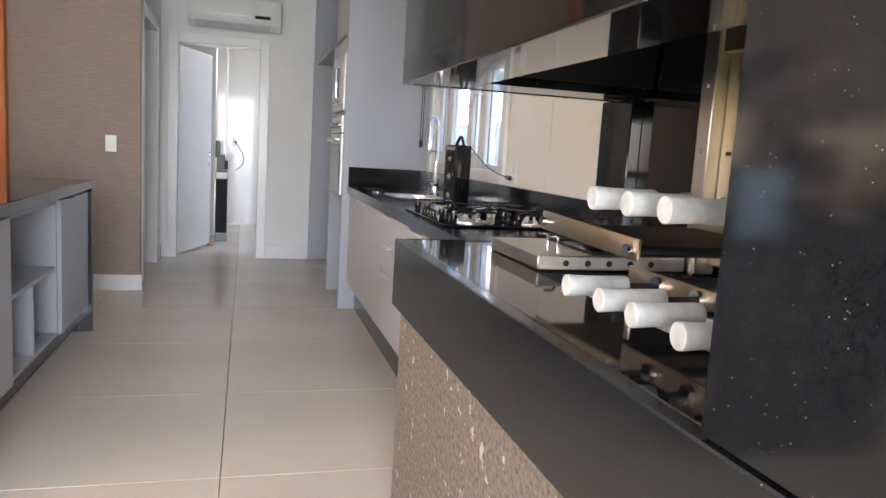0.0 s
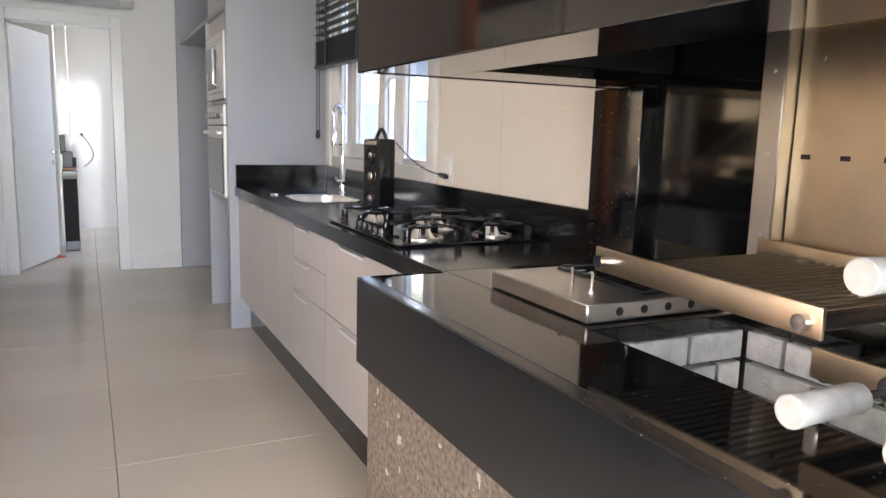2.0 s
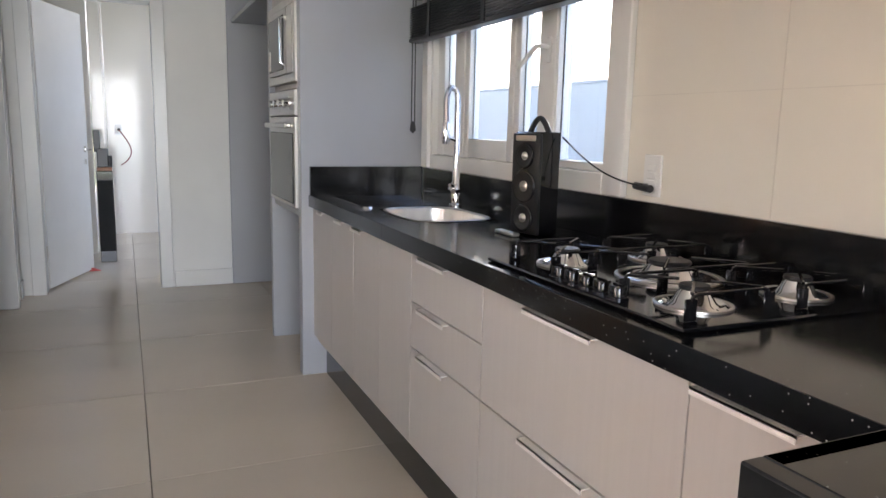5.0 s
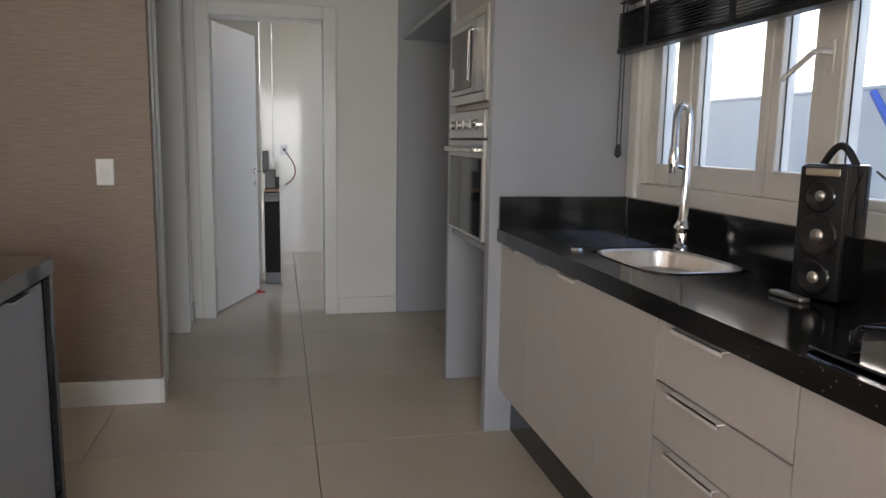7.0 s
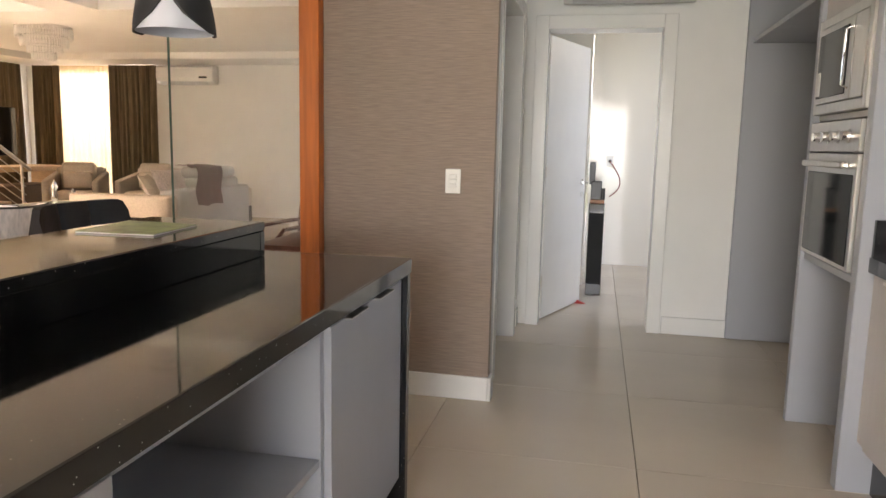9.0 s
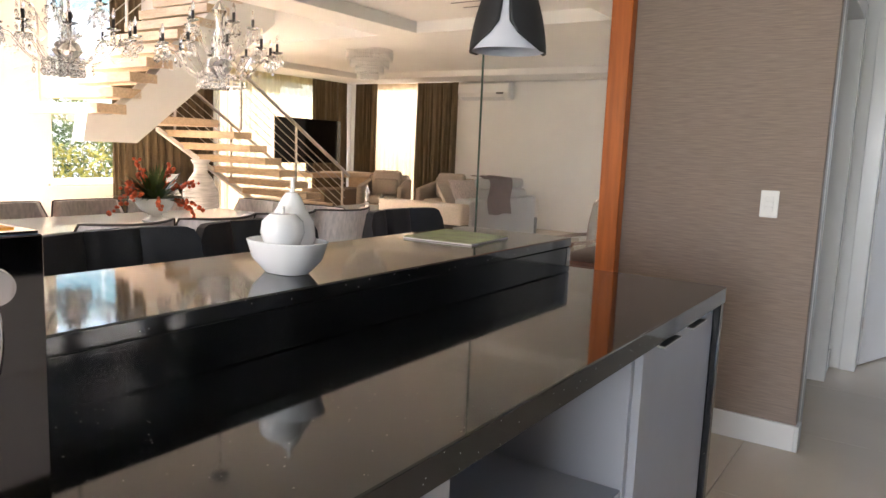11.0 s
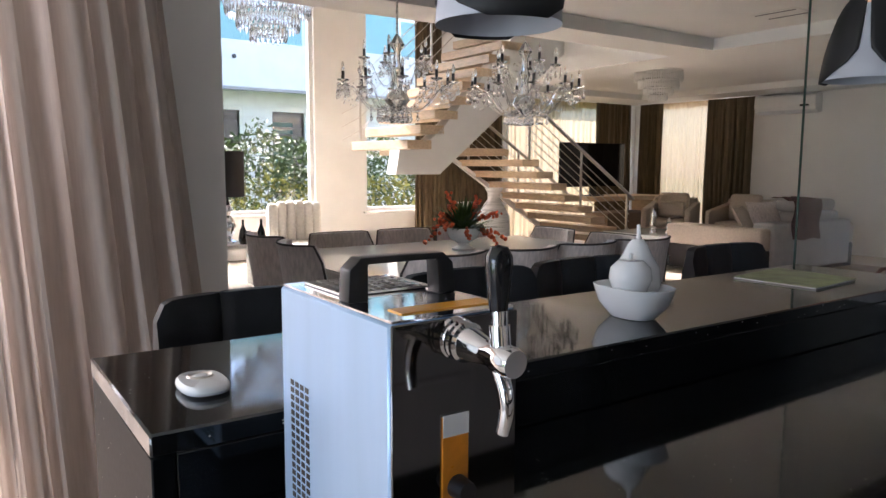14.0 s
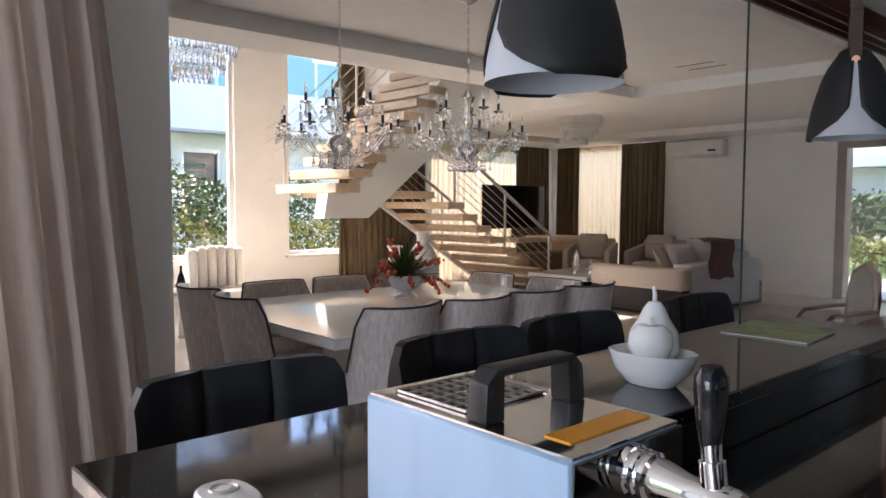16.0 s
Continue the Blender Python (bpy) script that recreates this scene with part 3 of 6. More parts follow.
def sink_bowl():
    bm = bmesh.new()
    cx, cy, a, b = (hx0 + hx1) / 2, (hy0 + hy1) / 2, (hx1 - hx0) / 2, (hy1 - hy0) / 2
    rings = []
    for f, z in ((1.06, 0.903), (1.02, 0.9045), (0.97, 0.898), (0.93, 0.78), (0.82, 0.745), (0.12, 0.738), (0.0, 0.738)):
        ring = []
        for k in range(40):
            t = 2 * math.pi * k / 40
            c, s = math.cos(t), math.sin(t)
            ring.append(bm.verts.new((cx + f * a * math.copysign(abs(c) ** 0.55, c), cy + f * b * math.copysign(abs(s) ** 0.55, s), z)))
        rings.append(ring)
    for p, q in zip(rings, rings[1:]):
        for k in range(40):
            bm.faces.new((p[k], p[(k + 1) % 40], q[(k + 1) % 40], q[k]))
    return bm


part("bowl", sink_bowl(), STEEL, sink)
part("drain", lathe([(0.0, 0.006), (0.03, 0.006), (0.042, 0.002), (0.042, 0)], ((hx0 + hx1) / 2, 4.37, 0.739)), CHROME, sink, "chrome drain")
solo("soap_valve", lathe([(0, 0.008), (0.018, 0.008), (0.022, 0.0)], (0.90, 4.62, 0.9)), CHROME, "small chrome waste control button", "sink button")

tap = thing("kitchen_tap", (1.285, 4.60, 0.90), "tall chrome spring tap with pull-down spray", "tap")
part("base", lathe([(0.028, 0), (0.028, 0.012), (0.022, 0.016), (0.022, 0.10), (0.016, 0.11), (0.014, 0.22)], (1.285, 4.60, 0.90)), CHROME, tap)
part("lever", tube([(1.285, 4.60, 0.985), (1.25, 4.55, 0.99), (1.22, 4.52, 1.0)], 0.007), CHROME, tap)
part("ball", lathe([(0, 0), (0.022, 0.006), (0.03, 0.022), (0.022, 0.04), (0, 0.046)], (1.27, 4.58, 0.955)), CHROME, tap)
spring_pts = [(1.285, 4.60, 1.10), (1.285, 4.60, 1.34)] + arc(lambda u: (1.285 - 0.026 * (1 - math.cos(math.pi * u)), 4.60 + 0.0 * u, 1.34 + 0.055 * math.sin(math.pi * u)), 14)[1:] + [(1.233, 4.60, 1.25)]
part("hose", tube(spring_pts, 0.0075), CHROME, tap)


def coil(pts, r, turns, wire):
    P = [Vector(p) for p in pts]
    L = [0]
    for a, b in zip(P, P[1:]):
        L.append(L[-1] + (b - a).length)
    out = []
    n = turns * 10
    for i in range(n + 1):
        s = L[-1] * i / n
        k = max(j for j in range(len(P) - 1) if L[j] <= s + 1e-9)
        f = (s - L[k]) / max(L[k + 1] - L[k], 1e-6)
        d = (P[k + 1] - P[k]).normalized()
        u = Vector((0, 1, 0))
        v = d.cross(u).normalized()
        a = 2 * math.pi * i / 10
        out.append(P[k].lerp(P[k + 1], f) + r * (math.cos(a) * u + math.sin(a) * v))
    return tube(out, wire, 5)


part("spring", coil(spring_pts, 0.0115, 62, 0.0022), CHROME, tap, "chrome coil spring")
part("spray_head", lathe([(0.012, 0.09), (0.016, 0.08), (0.018, 0.02), (0.014, 0.0), (0, 0)], (1.233, 4.60, 1.165)), CHROME, tap)
part("holder", tube([(1.285, 4.60, 1.18), (1.25, 4.60, 1.19), (1.236, 4.60, 1.20)], 0.007), CHROME, tap)


def base_unit(y0, y1, fronts, label):
    t = thing("base_cabinet", (1.1, (y0 + y1) / 2, 0.16), label, "cabinet", "base cabinets under the worktop")
    part("carcass", box(0.845, y0, 0.17, 1.37, y1, 0.843, 0), CABW, t)
    for a, b, z0, z1, hy in fronts:
        f = part("front", box(0.822, a + 0.0009, z0, 0.843, b - 0.0009, z1, 0.0008), CABW, t)
        if hy:
            m, w = hy
            part("handle", bm_of(box(0.800, m - w / 2, z1 - 0.004, 0.826, m + w / 2, z1 - 0.0005, 0), box(0.800, m - w / 2, z1 - 0.013, 0.803, m + w / 2, z1 - 0.0005, 0)), PULL, f, "slim steel edge pull")
    return t


base_unit(4.56, 5.233, [(4.56, 4.90, 0.205, 0.838, (4.73, 0.11)), (4.90, 5.233, 0.205, 0.838, (5.04, 0.09))], "pale laminate two-door base cabinet under the sink")
base_unit(3.917, 4.558, [(3.917, 4.237, 0.205, 0.838, None), (4.237, 4.558, 0.205, 0.838, (4.47, 0.13))], "pale laminate two-door base cabinet under the worktop")
base_unit(3.412, 3.915, [(3.412, 3.915, 0.684, 0.838, (3.72, 0.2)), (3.412, 3.915, 0.534, 0.679, (3.72, 0.2)), (3.412, 3.915, 0.205, 0.529, (3.72, 0.2))], "pale laminate drawer unit with three drawers")
base_unit(2.672, 3.410, [(2.672, 3.410, 0.534, 0.838, (3.05, 0.26)), (2.672, 3.410, 0.205, 0.529, (3.05, 0.26))], "pale laminate unit with two deep drawers")
base_unit(2.34, 2.670, [(2.34, 2.670, 0.205, 0.838, (2.55, 0.2))], "narrow pale laminate base cabinet beside the grill")
solo("plinth", box(0.885, 2.34, 0, 0.905, 5.233, 0.163, 0.001), WORKTOP, "recessed black quartz plinth under the cabinets", "plinth")

# hob
hob = thing("gas_hob", (1.08, 3.06, 0.90), "black glass gas hob with five burners", "hob")
part("glass_top", box(0.835, 2.71, 0.9015, 1.345, 3.42, 0.910, 0.003), BLACKG, hob)
for bx, by, r in ((0.975, 3.27, 0.036), (1.245, 3.27, 0.034), (1.11, 3.065, 0.058), (0.975, 2.84, 0.036), (1.245, 2.84, 0.034)):
    bn = part("burner", lathe([(r * 1.75, 0.0), (r * 1.75, 0.003), (r * 1.6, 0.006), (r * 1.35, 0.003), (r * 1.3, 0.005), (r * 1.15, 0.008), (r * 0.78, 0.030), (r * 0.74, 0.033), (0, 0.033)], (bx, by, 0.910), 40), CHROME, hob, "polished steel burner")
    part("cap", lathe([(r * 0.80, 0.0), (r * 0.82, 0.004), (r * 0.76, 0.008), (r * 0.3, 0.009), (0, 0.009)], (bx, by, 0.943), 40), IRON, bn, "dark enamel burner cap")
    part("base_ring", lathe([(r * 2.05, 0.0), (r * 2.05, 0.004), (r * 1.95, 0.0055), (r * 1.85, 0.004), (r * 1.85, 0.0)], (bx, by, 0.9105), 40), STEEL, bn)
    g = r * 1.3 + 0.045
    for sy in (-1, 1):
        bars = []
        bars.append(tube([(bx - g, by + sy * g, 0.915), (bx - g, by + sy * g, 0.945), (bx - g + 0.004, by + sy * g, 0.953), (bx - g + 0.014, by + sy * g, 0.957), (bx + g - 0.014, by + sy * g, 0.957), (bx + g - 0.004, by + sy * g, 0.953), (bx + g, by + sy * g, 0.945), (bx + g, by + sy * g, 0.915)], 0.0034, 8))
        for sx in (-1, 1):
            bars.append(tube([(bx + sx * g * 0.92, by + sy * g * 0.92, 0.957), (bx + sx * r * 0.55, by + sy * r * 0.55, 0.959)], 0.0032, 8))
        sup = part("pan_support", bm_of(*bars), BLACKG, hob, "thin black enamelled pan support")
        for sx in (-1, 1):
            part("foot_plate", box(bx + sx * g - 0.014, by + sy * g - 0.0018, 0.9105, bx + sx * g + 0.014, by + sy * g + 0.0018, 0.95, 0.0015), BLACKG, sup)
for i in range(5):
    y = 2.935 + i * 0.052
    part("knob", bm_of(lathe([(0.0225, 0), (0.0225, 0.004), (0.0195, 0.006), (0.0185, 0.024), (0.017, 0.027), (0, 0.0265)], (0.872, y, 0.910), 28), box(0.8695, y - 0.015, 0.9365, 0.8745, y + 0.015, 0.940, 0.001)), BLACKG, hob)

# portable loudspeaker with handle, cable and remote
spk = thing("portable_speaker", (1.20, 3.80, 0.90), "black portable tower speaker with three silver drivers", "speaker")
part("cabinet", box(1.158, 3.745, 0.902, 1.245, 3.865, 1.225, 0.008, 2), BLACKG, spk)
part("front_panel", box(1.146, 3.738, 0.906, 1.160, 3.862, 1.220, 0.006, 2), BLACK, spk)
for z, r in ((0.956, 0.040), (1.056, 0.047), (1.150, 0.036)):
    d = part("driver", bm_of(lathe([(r, 0), (r * 1.06, 0.006), (r * 0.9, 0.008), (r * 0.5, 0.002), (0, 0.002)], (1.20, 3.80, 0.90))), BLACK, spk)
    d.data.transform(Matrix.Translation((1.147 - 1.20, 0.0, z - 0.90)) @ Matrix.Rotation(radians(-90), 4, "Y"))
    cone = part("dust_cap", lathe([(r * 0.36, 0), (r * 0.36, 0.003), (r * 0.27, 0.006), (0, 0.0075)], (1.20, 3.80, 0.90)), STEEL, spk, "silver dust cap")
    cone.data.transform(Matrix.Translation((1.144 - 1.20, 0.0, z - 0.90)) @ Matrix.Rotation(radians(-90), 4, "Y"))
for z, r in ((0.956, 0.040), (1.056, 0.047), (1.150, 0.036)):
    ring = part("driver_ring", lathe([(r * 1.06, 0.0), (r * 1.1, 0.004), (r * 1.02, 0.007), (r * 0.98, 0.004), (r * 0.98, 0.0)], (1.20, 3.80, 0.90), 32), BLACKG, spk, "shiny black ring")
    ring.data.transform(Matrix.Translation((1.146 - 1.20, 0.0, z - 0.90)) @ Matrix.Rotation(radians(-90), 4, "Y"))
part("display", box(1.143, 3.755, 1.196, 1.147, 3.845, 1.214, 0.002), STEEL, spk, "silver control strip")
part("carry_handle", tube(arc(lambda u: (1.205 + 0.0 * u, 3.76 + 0.085 * u, 1.222 + 0.045 * math.sin(math.pi * u)), 12), 0.009), BLACK, spk)
spk.rotation_euler = (0, 0, radians(13))
solo("speaker_cable", tube(arc(lambda u: (1.25 + 0.13 * u, 3.74 - 0.24 * u, 1.21 - 0.135 * u - 0.03 * math.sin(math.pi * u)), 16), 0.0028), BLACK, "thin black cable from speaker to outlet", "cable")
solo("plug_adapter", bm_of(cyl((1.385, 3.545, 1.075), (1.37, 3.46, 1.072), 0.011), cyl((1.398, 3.50, 1.075), (1.37, 3.50, 1.075), 0.010)), BLACK, "black plug adapter in the outlet", "plug")
solo("remote_stick", box(1.09, 3.755, 0.901, 1.12, 3.87, 0.912, 0.003), STEEL, "small silver remote on the worktop", "remote")

# kitchen window
win = thing("window_1", (1.47, 4.44, 1.03), "white framed three-part kitchen window", "window", kind="structure")


def bar(t, y0, y1, z0, z1, x0=1.43, x1=1.50, name="window_frame", m=GLOSSW):
    return part(name, box(x0, y0, z0, x1, y1, z1, 0.004), m, t)


for y0, y1, z0, z1 in ((3.66, 3.73, 1.03, 2.25), (5.14, 5.22, 1.03, 2.25), (3.73, 5.14, 1.03, 1.10), (3.73, 5.14, 2.17, 2.25)):
    bar(win, y0, y1, z0, z1, 1.395, 1.52)
for y0, y1, e, zb in ((3.73, 4.075, 0.010, 1.128), (4.155, 4.375, 0.040, 1.185), (4.380, 4.835, 0.045, 1.185), (4.872, 5.14, 0.075, 1.185)):
    for a, b, c, d in ((y0, y0 + e, 1.10, 2.17), (y1 - e, y1, 1.10, 2.17), (y0 + e, y1 - e, 1.10, zb), (y0 + e, y1 - e, 2.09, 2.17)):
        bar(win, a, b, c, d, 1.425, 1.485, "sash")
    pn = part("pane", box(1.452, y0 + e - 0.004, zb - 0.004, 1.458, y1 - e + 0.004, 2.095, 0), PANE, win)
    pn.visible_shadow = False
    g0, g1 = y0 + e, y1 - e
    part("gasket", bm_of(box(1.447, g0 - 0.004, zb - 0.004, 1.4545, g0, 2.09, 0), box(1.447, g1, zb - 0.004, 1.4545, g1 + 0.004, 2.09, 0), box(1.447, g0, zb - 0.004, 1.4545, g1, zb, 0)), BLACK, win, "thin black glazing gasket")
for y0, y1 in ((4.075, 4.155), (4.835, 4.872)):
    bar(win, y0, y1, 1.10, 2.17, 1.42, 1.50, "mullion")
part("window_handle", bm_of(box(1.412, 4.10, 1.47, 1.421, 4.128, 1.56, 0.004), tube([(1.412, 4.114, 1.525), (1.385, 4.118, 1.528), (1.378, 4.14, 1.528), (1.376, 4.26, 1.46)], 0.009)), GLOSSW, win, "white window handle")
solo("window_trim", bm_of(box(1.375, 3.60, 1.034, 1.3995, 3.66, 2.30, 0.004), box(1.375, 5.16, 1.034, 1.3995, 5.23, 2.30, 0.004)), GLOSSW, "white window architrave", "window trim", kind="structure")
blind = thing("venetian_blind", (1.34, 4.45, 1.63), "black wooden venetian blind drawn half up", "blind")
for i in range(26):
    z = 1.66 + (i * 0.011 if i < 12 else 0.132 + (i - 12) * 0.045)
    part("slat", box(1.300, 3.585, z, 1.352, 5.215, z + 0.004, 0), BLACK, blind)
part("bottom_rail", box(1.297, 3.58, 1.635, 1.355, 5.22, 1.655, 0.004), BLACK, blind)
part("head_rail", box(1.297, 3.58, 2.40, 1.374, 5.22, 2.46, 0.004), BLACK, blind)
for y in (3.85, 4.4, 4.95):
    part("ladder_tape", box(1.292, y, 1.64, 1.297, y + 0.03, 2.42, 0.0), BLACK, blind)
cord = part("pull_cord", bm_of(tube([(1.31, 5.20, 2.4), (1.31, 5.20, 1.25)], 0.003), tube([(1.32, 5.195, 2.4), (1.325, 5.195, 1.25)], 0.003)), BLACK, blind)
part("cord_tassel", lathe([(0.004, 0.06), (0.012, 0.05), (0.016, 0.015), (0.0, 0)], (1.317, 5.197, 1.20)), BLACK, cord)
hoodw = thing("range_hood", (1.2, 3.06, 1.66), "white wall range hood above the hob", "range hood")
part("canopy", box(0.95, 2.68, 1.70, 1.398, 3.44, 1.76, 0.006), GLOSSW, hoodw)
part("chimney", box(1.12, 2.92, 1.76, 1.398, 3.22, KC - 0.004, 0.006), GLOSSW, hoodw)

# ---- grill block ----
SPECK = crystal_quartz("speckled_quartz", 0.012, 0.5, 0.10)
APRON = crystal_quartz("apron_quartz", 0.012, 0.35, 0.18)
gr = thing("barbecue", (1.0, 1.4, 0), "built-in barbecue clad in black quartz and rough stone", "barbecue")
part("base_front", box(0.600, -0.20, 0, 0.70, 2.328, 0.682, 0.003), STONE, gr, "rough brown stone cladding")
part("base_end", box(0.70, 2.24, 0, 1.398, 2.328, 0.682, 0.003), STONE, gr)
part("apron", box(0.568, -0.20, 0.682, 0.600, 2.328, 0.90, 0.003), APRON, gr)
part("apron_end", box(0.600, 2.30, 0.682, 0.80, 2.328, 0.90, 0.003), APRON, gr)
part("top", bm_of(box(0.600, -0.20, 0.872, 0.812, 2.328, 0.90, 0.002), box(0.812, 1.715, 0.872, 1.398, 2.328, 0.90, 0.002), box(1.215, 0.70, 0.872, 1.398, 1.715, 0.90, 0.002)), GRANITE, gr)
part("column", box(0.575, -0.30, 0.902, 1.398, 0.696, KC - 0.002, 0.003), SPECK, gr, "speckled black quartz column")
part("back_panel", box(1.27, 2.14, 0.902, 1.398, 2.343, 1.386, 0.003), GRANITE, gr)
part("back_panel", box(1.31, 1.774, 0.902, 1.398, 2.138, 1.75, 0.002), GRANITE, gr)
part("hood_front", box(0.567, 0.698, 1.388, 0.597, 2.335, KC - 0.003, 0.003), GRANITE, gr)
part("hood_end", box(0.597, 2.305, 1.388, 1.396, 2.335, KC - 0.003, 0.003), GRANITE, gr)
part("hood_lip", bm_of(box(0.597, 0.698, 1.390, 0.77, 2.303, 1.415, 0.002), box(0.77, 2.09, 1.390, 1.396, 2.303, 1.415, 0.002)), GRANITE, gr)
part("hood_inner", bm_of(box(0.77, 0.698, 1.416, 0.79, 2.09, 2.2, 0), box(0.77, 2.07, 1.416, 1.30, 2.09, 2.2, 0), box(0.79, 0.70, 2.2, 1.39, 2.07, 2.22, 0)), BLACK, gr)
part("steel_back", box(1.30, 0.70, 0.93, 1.315, 1.712, 1.75, 0.002), STEELWARM, gr, "brushed steel back plate")
part("steel_post", box(1.262, 1.714, 0.902, 1.32, 1.772, 1.75, 0.003), STEEL, gr)
part("steel_header", box(1.275, 0.70, 1.482, 1.299, 1.712, 1.75, 0.003), STEELWARM, gr)
for i in range(6):
    part("slot", box(1.2975, 1.678 - i * 0.087 - 0.010, 1.221, 1.301, 1.678 - i * 0.087 + 0.010, 1.231, 0), BLACK, gr)
for y, z in ((1.742, 1.06), (1.742, 1.23), (1.742, 1.40), (1.66, 1.02), (1.66, 1.42)):
    part("rivet", cyl((1.262 if y > 1.7 else 1.30, y, z), (1.256 if y > 1.7 else 1.295, y, z), 0.006), STEEL, gr)
pit = thing("fire_pit", (1.07, 1.2, 0.6), "white firebrick fire pit under the racks", "fire pit")
part("pit_floor", box(0.78, 0.70, 0.62, 1.26, 1.75, 0.66, 0), BRICK, pit)
part("mortar_bed", bm_of(box(0.776, 0.70, 0.66, 0.786, 1.75, 0.87, 0), box(1.244, 0.70, 0.66, 1.256, 1.75, 0.87, 0), box(0.786, 1.744, 0.66, 1.244, 1.754, 0.87, 0)), mat("sooty_mortar", (0.10, 0.10, 0.10), 0.95, var=0.3, scale=30), pit, "dark mortar joints")
for row in range(3):
    z = 0.663 + row * 0.069
    for i in range(6):
        y = 0.60 + i * 0.205 + (0.1 if row % 2 else 0)
        ya_, yb_ = max(y, 0.70), min(y + 0.196, 1.71)
        if yb_ - ya_ > 0.03:
            part("brick", box(1.217, ya_, z, 1.244, yb_, z + 0.060, 0.003), BRICK, pit)
            part("brick", box(0.786, ya_, z, 0.810, yb_, z + 0.060, 0.003), BRICK, pit)
    for i in range(4):
        x = 0.72 + i * 0.175 + (0.085 if row % 2 else 0)
        xa_, xb_ = max(x, 0.812), min(x + 0.166, 1.215)
        if xb_ - xa_ > 0.03:
            part("brick", box(xa_, 1.717, z, xb_, 1.744, z + 0.060, 0.003), BRICK, pit)

tray = thing("gas_burner_box", (1.03, 1.93, 0.90), "stainless steel drop-in burner box with hooks", "burner box")
part("body", box(0.822, 1.745, 0.902, 1.25, 2.11, 0.940, 0.003), STEEL, tray)
part("well_rim", bm_of(box(0.985, 1.775, 0.940, 1.225, 1.79, 0.947), box(0.985, 2.065, 0.940, 1.225, 2.08, 0.947), box(0.985, 1.79, 0.940, 1.0, 2.065, 0.947), box(1.21, 1.79, 0.940, 1.225, 2.065, 0.947)), IRON, tray)
part("well", box(1.0, 1.79, 0.940, 1.21, 2.065, 0.942, 0), BLACKG, tray)
part("burner_bar", bm_of(tube([(1.10, 1.81, 0.955), (1.10, 2.04, 0.955)], 0.009), tube([(1.03, 1.9, 0.952), (1.18, 1.96, 0.952)], 0.006)), IRON, tray)
for y in (1.87, 1.94):
    part("hook", tube([(0.93, y, 0.94), (0.93, y, 0.968), (0.925, y, 0.975), (0.90, y, 0.975)], 0.004), CHROME, tray)
for i in range(5):
    part("vent_hole", cyl((0.90 + i * 0.062, 1.7455, 0.921), (0.90 + i * 0.062, 1.7435, 0.921), 0.0085), BLACK, tray)


def skewer_handle(t, x0, x1, y, z, tilt=0.0):
    h = part("handle", bm_of(lathe([(0.0, 0.001), (0.0165, 0.0), (0.0185, 0.0015), (0.0188, 0.006), (0.0175, 0.03), (0.0172, 0.06), (0.0178, 0.106), (0.0165, 0.112), (0, 0.112)], ORIGIN[t], 18)), HANDLE, t, "white grip")
    h.data.transform(Matrix.Translation(Vector((x0, y, z)) - ORIGIN[t]) @ Matrix.Rotation(radians(90 - tilt), 4, "Y"))
    part("rod", tube([(x0 + 0.105, y, z), (x1, y, z)], 0.005), IRON, t)
    part("washer", cyl((x1 - 0.012, y, z), (x1 + 0.002, y, z), 0.016), CHROME, t)


rack = thing("upper_grill_rack", (1.03, 1.35, 1.0), "steel grill rack with bar grate", "grill rack")
part("side_plate", prism([(1.260, 1.002), (1.722, 1.012), (1.722, 1.057), (1.260, 1.046)], "x", 0.815, 0.823, 0.002), STEELWARM, rack)
part("side_plate", prism([(1.260, 1.002), (1.722, 1.012), (1.722, 1.057), (1.260, 1.046)], "x", 1.235, 1.243, 0.002), STEELWARM, rack)
for i in range(20):
    part("grate_bar", cyl((0.823, 1.295 + i * 0.0208, 1.026), (1.235, 1.295 + i * 0.0208, 1.026), 0.0030, seg=8), mat("grate_steel", (0.22, 0.20, 0.17), 0.4, 1), rack)
part("front_tube", cyl((0.823, 1.272, 1.022), (1.24, 1.272, 1.022), 0.011), BLACK, rack)
for y, z in ((1.285, 1.022), (1.70, 1.032)):
    part("bolt", cyl((0.816, y, z), (0.802, y, z), 0.012), CHROME, rack)
part("support_leg", box(1.236, 1.29, 0.902, 1.242, 1.31, 1.01), STEEL, rack)
part("support_leg", box(1.236, 1.69, 0.902, 1.242, 1.71, 1.01), STEEL, rack)
lower = thing("lower_skewer_rack", (0.8, 1.0, 0.9), "steel rack with white-handled skewers", "skewer rack")
part("side_plate", prism([(0.70, 0.950), (1.26, 0.957), (1.26, 0.997), (0.70, 0.997)], "x", 0.80, 0.807, 0.002), STEELWARM, lower)
part("cross_tube", cyl((0.807, 1.245, 0.965), (1.262, 1.245, 0.965), 0.012), BLACK, lower)
part("cross_tube", cyl((0.807, 0.98, 0.962), (1.262, 0.98, 0.962), 0.012), BLACK, lower)
part("support_leg", box(0.800, 1.24, 0.902, 0.807, 1.26, 0.945), STEEL, lower)
for y in (1.149, 1.033, 0.935, 0.820):
    skewer_handle(lower, 0.620, 0.80, y, 0.978)
up = thing("upper_skewer_rack", (0.8, 0.9, 1.1), "upper skewer rail with white grips", "skewer rack")
part("rail", prism([(0.697, 1.10), (1.15, 1.10), (1.15, 1.135), (0.697, 1.135)], "x", 0.80, 0.807, 0.002), STEELWARM, up)
for y in (1.094, 0.986, 0.888):
    skewer_handle(up, 0.626, 0.80, y, 1.130)
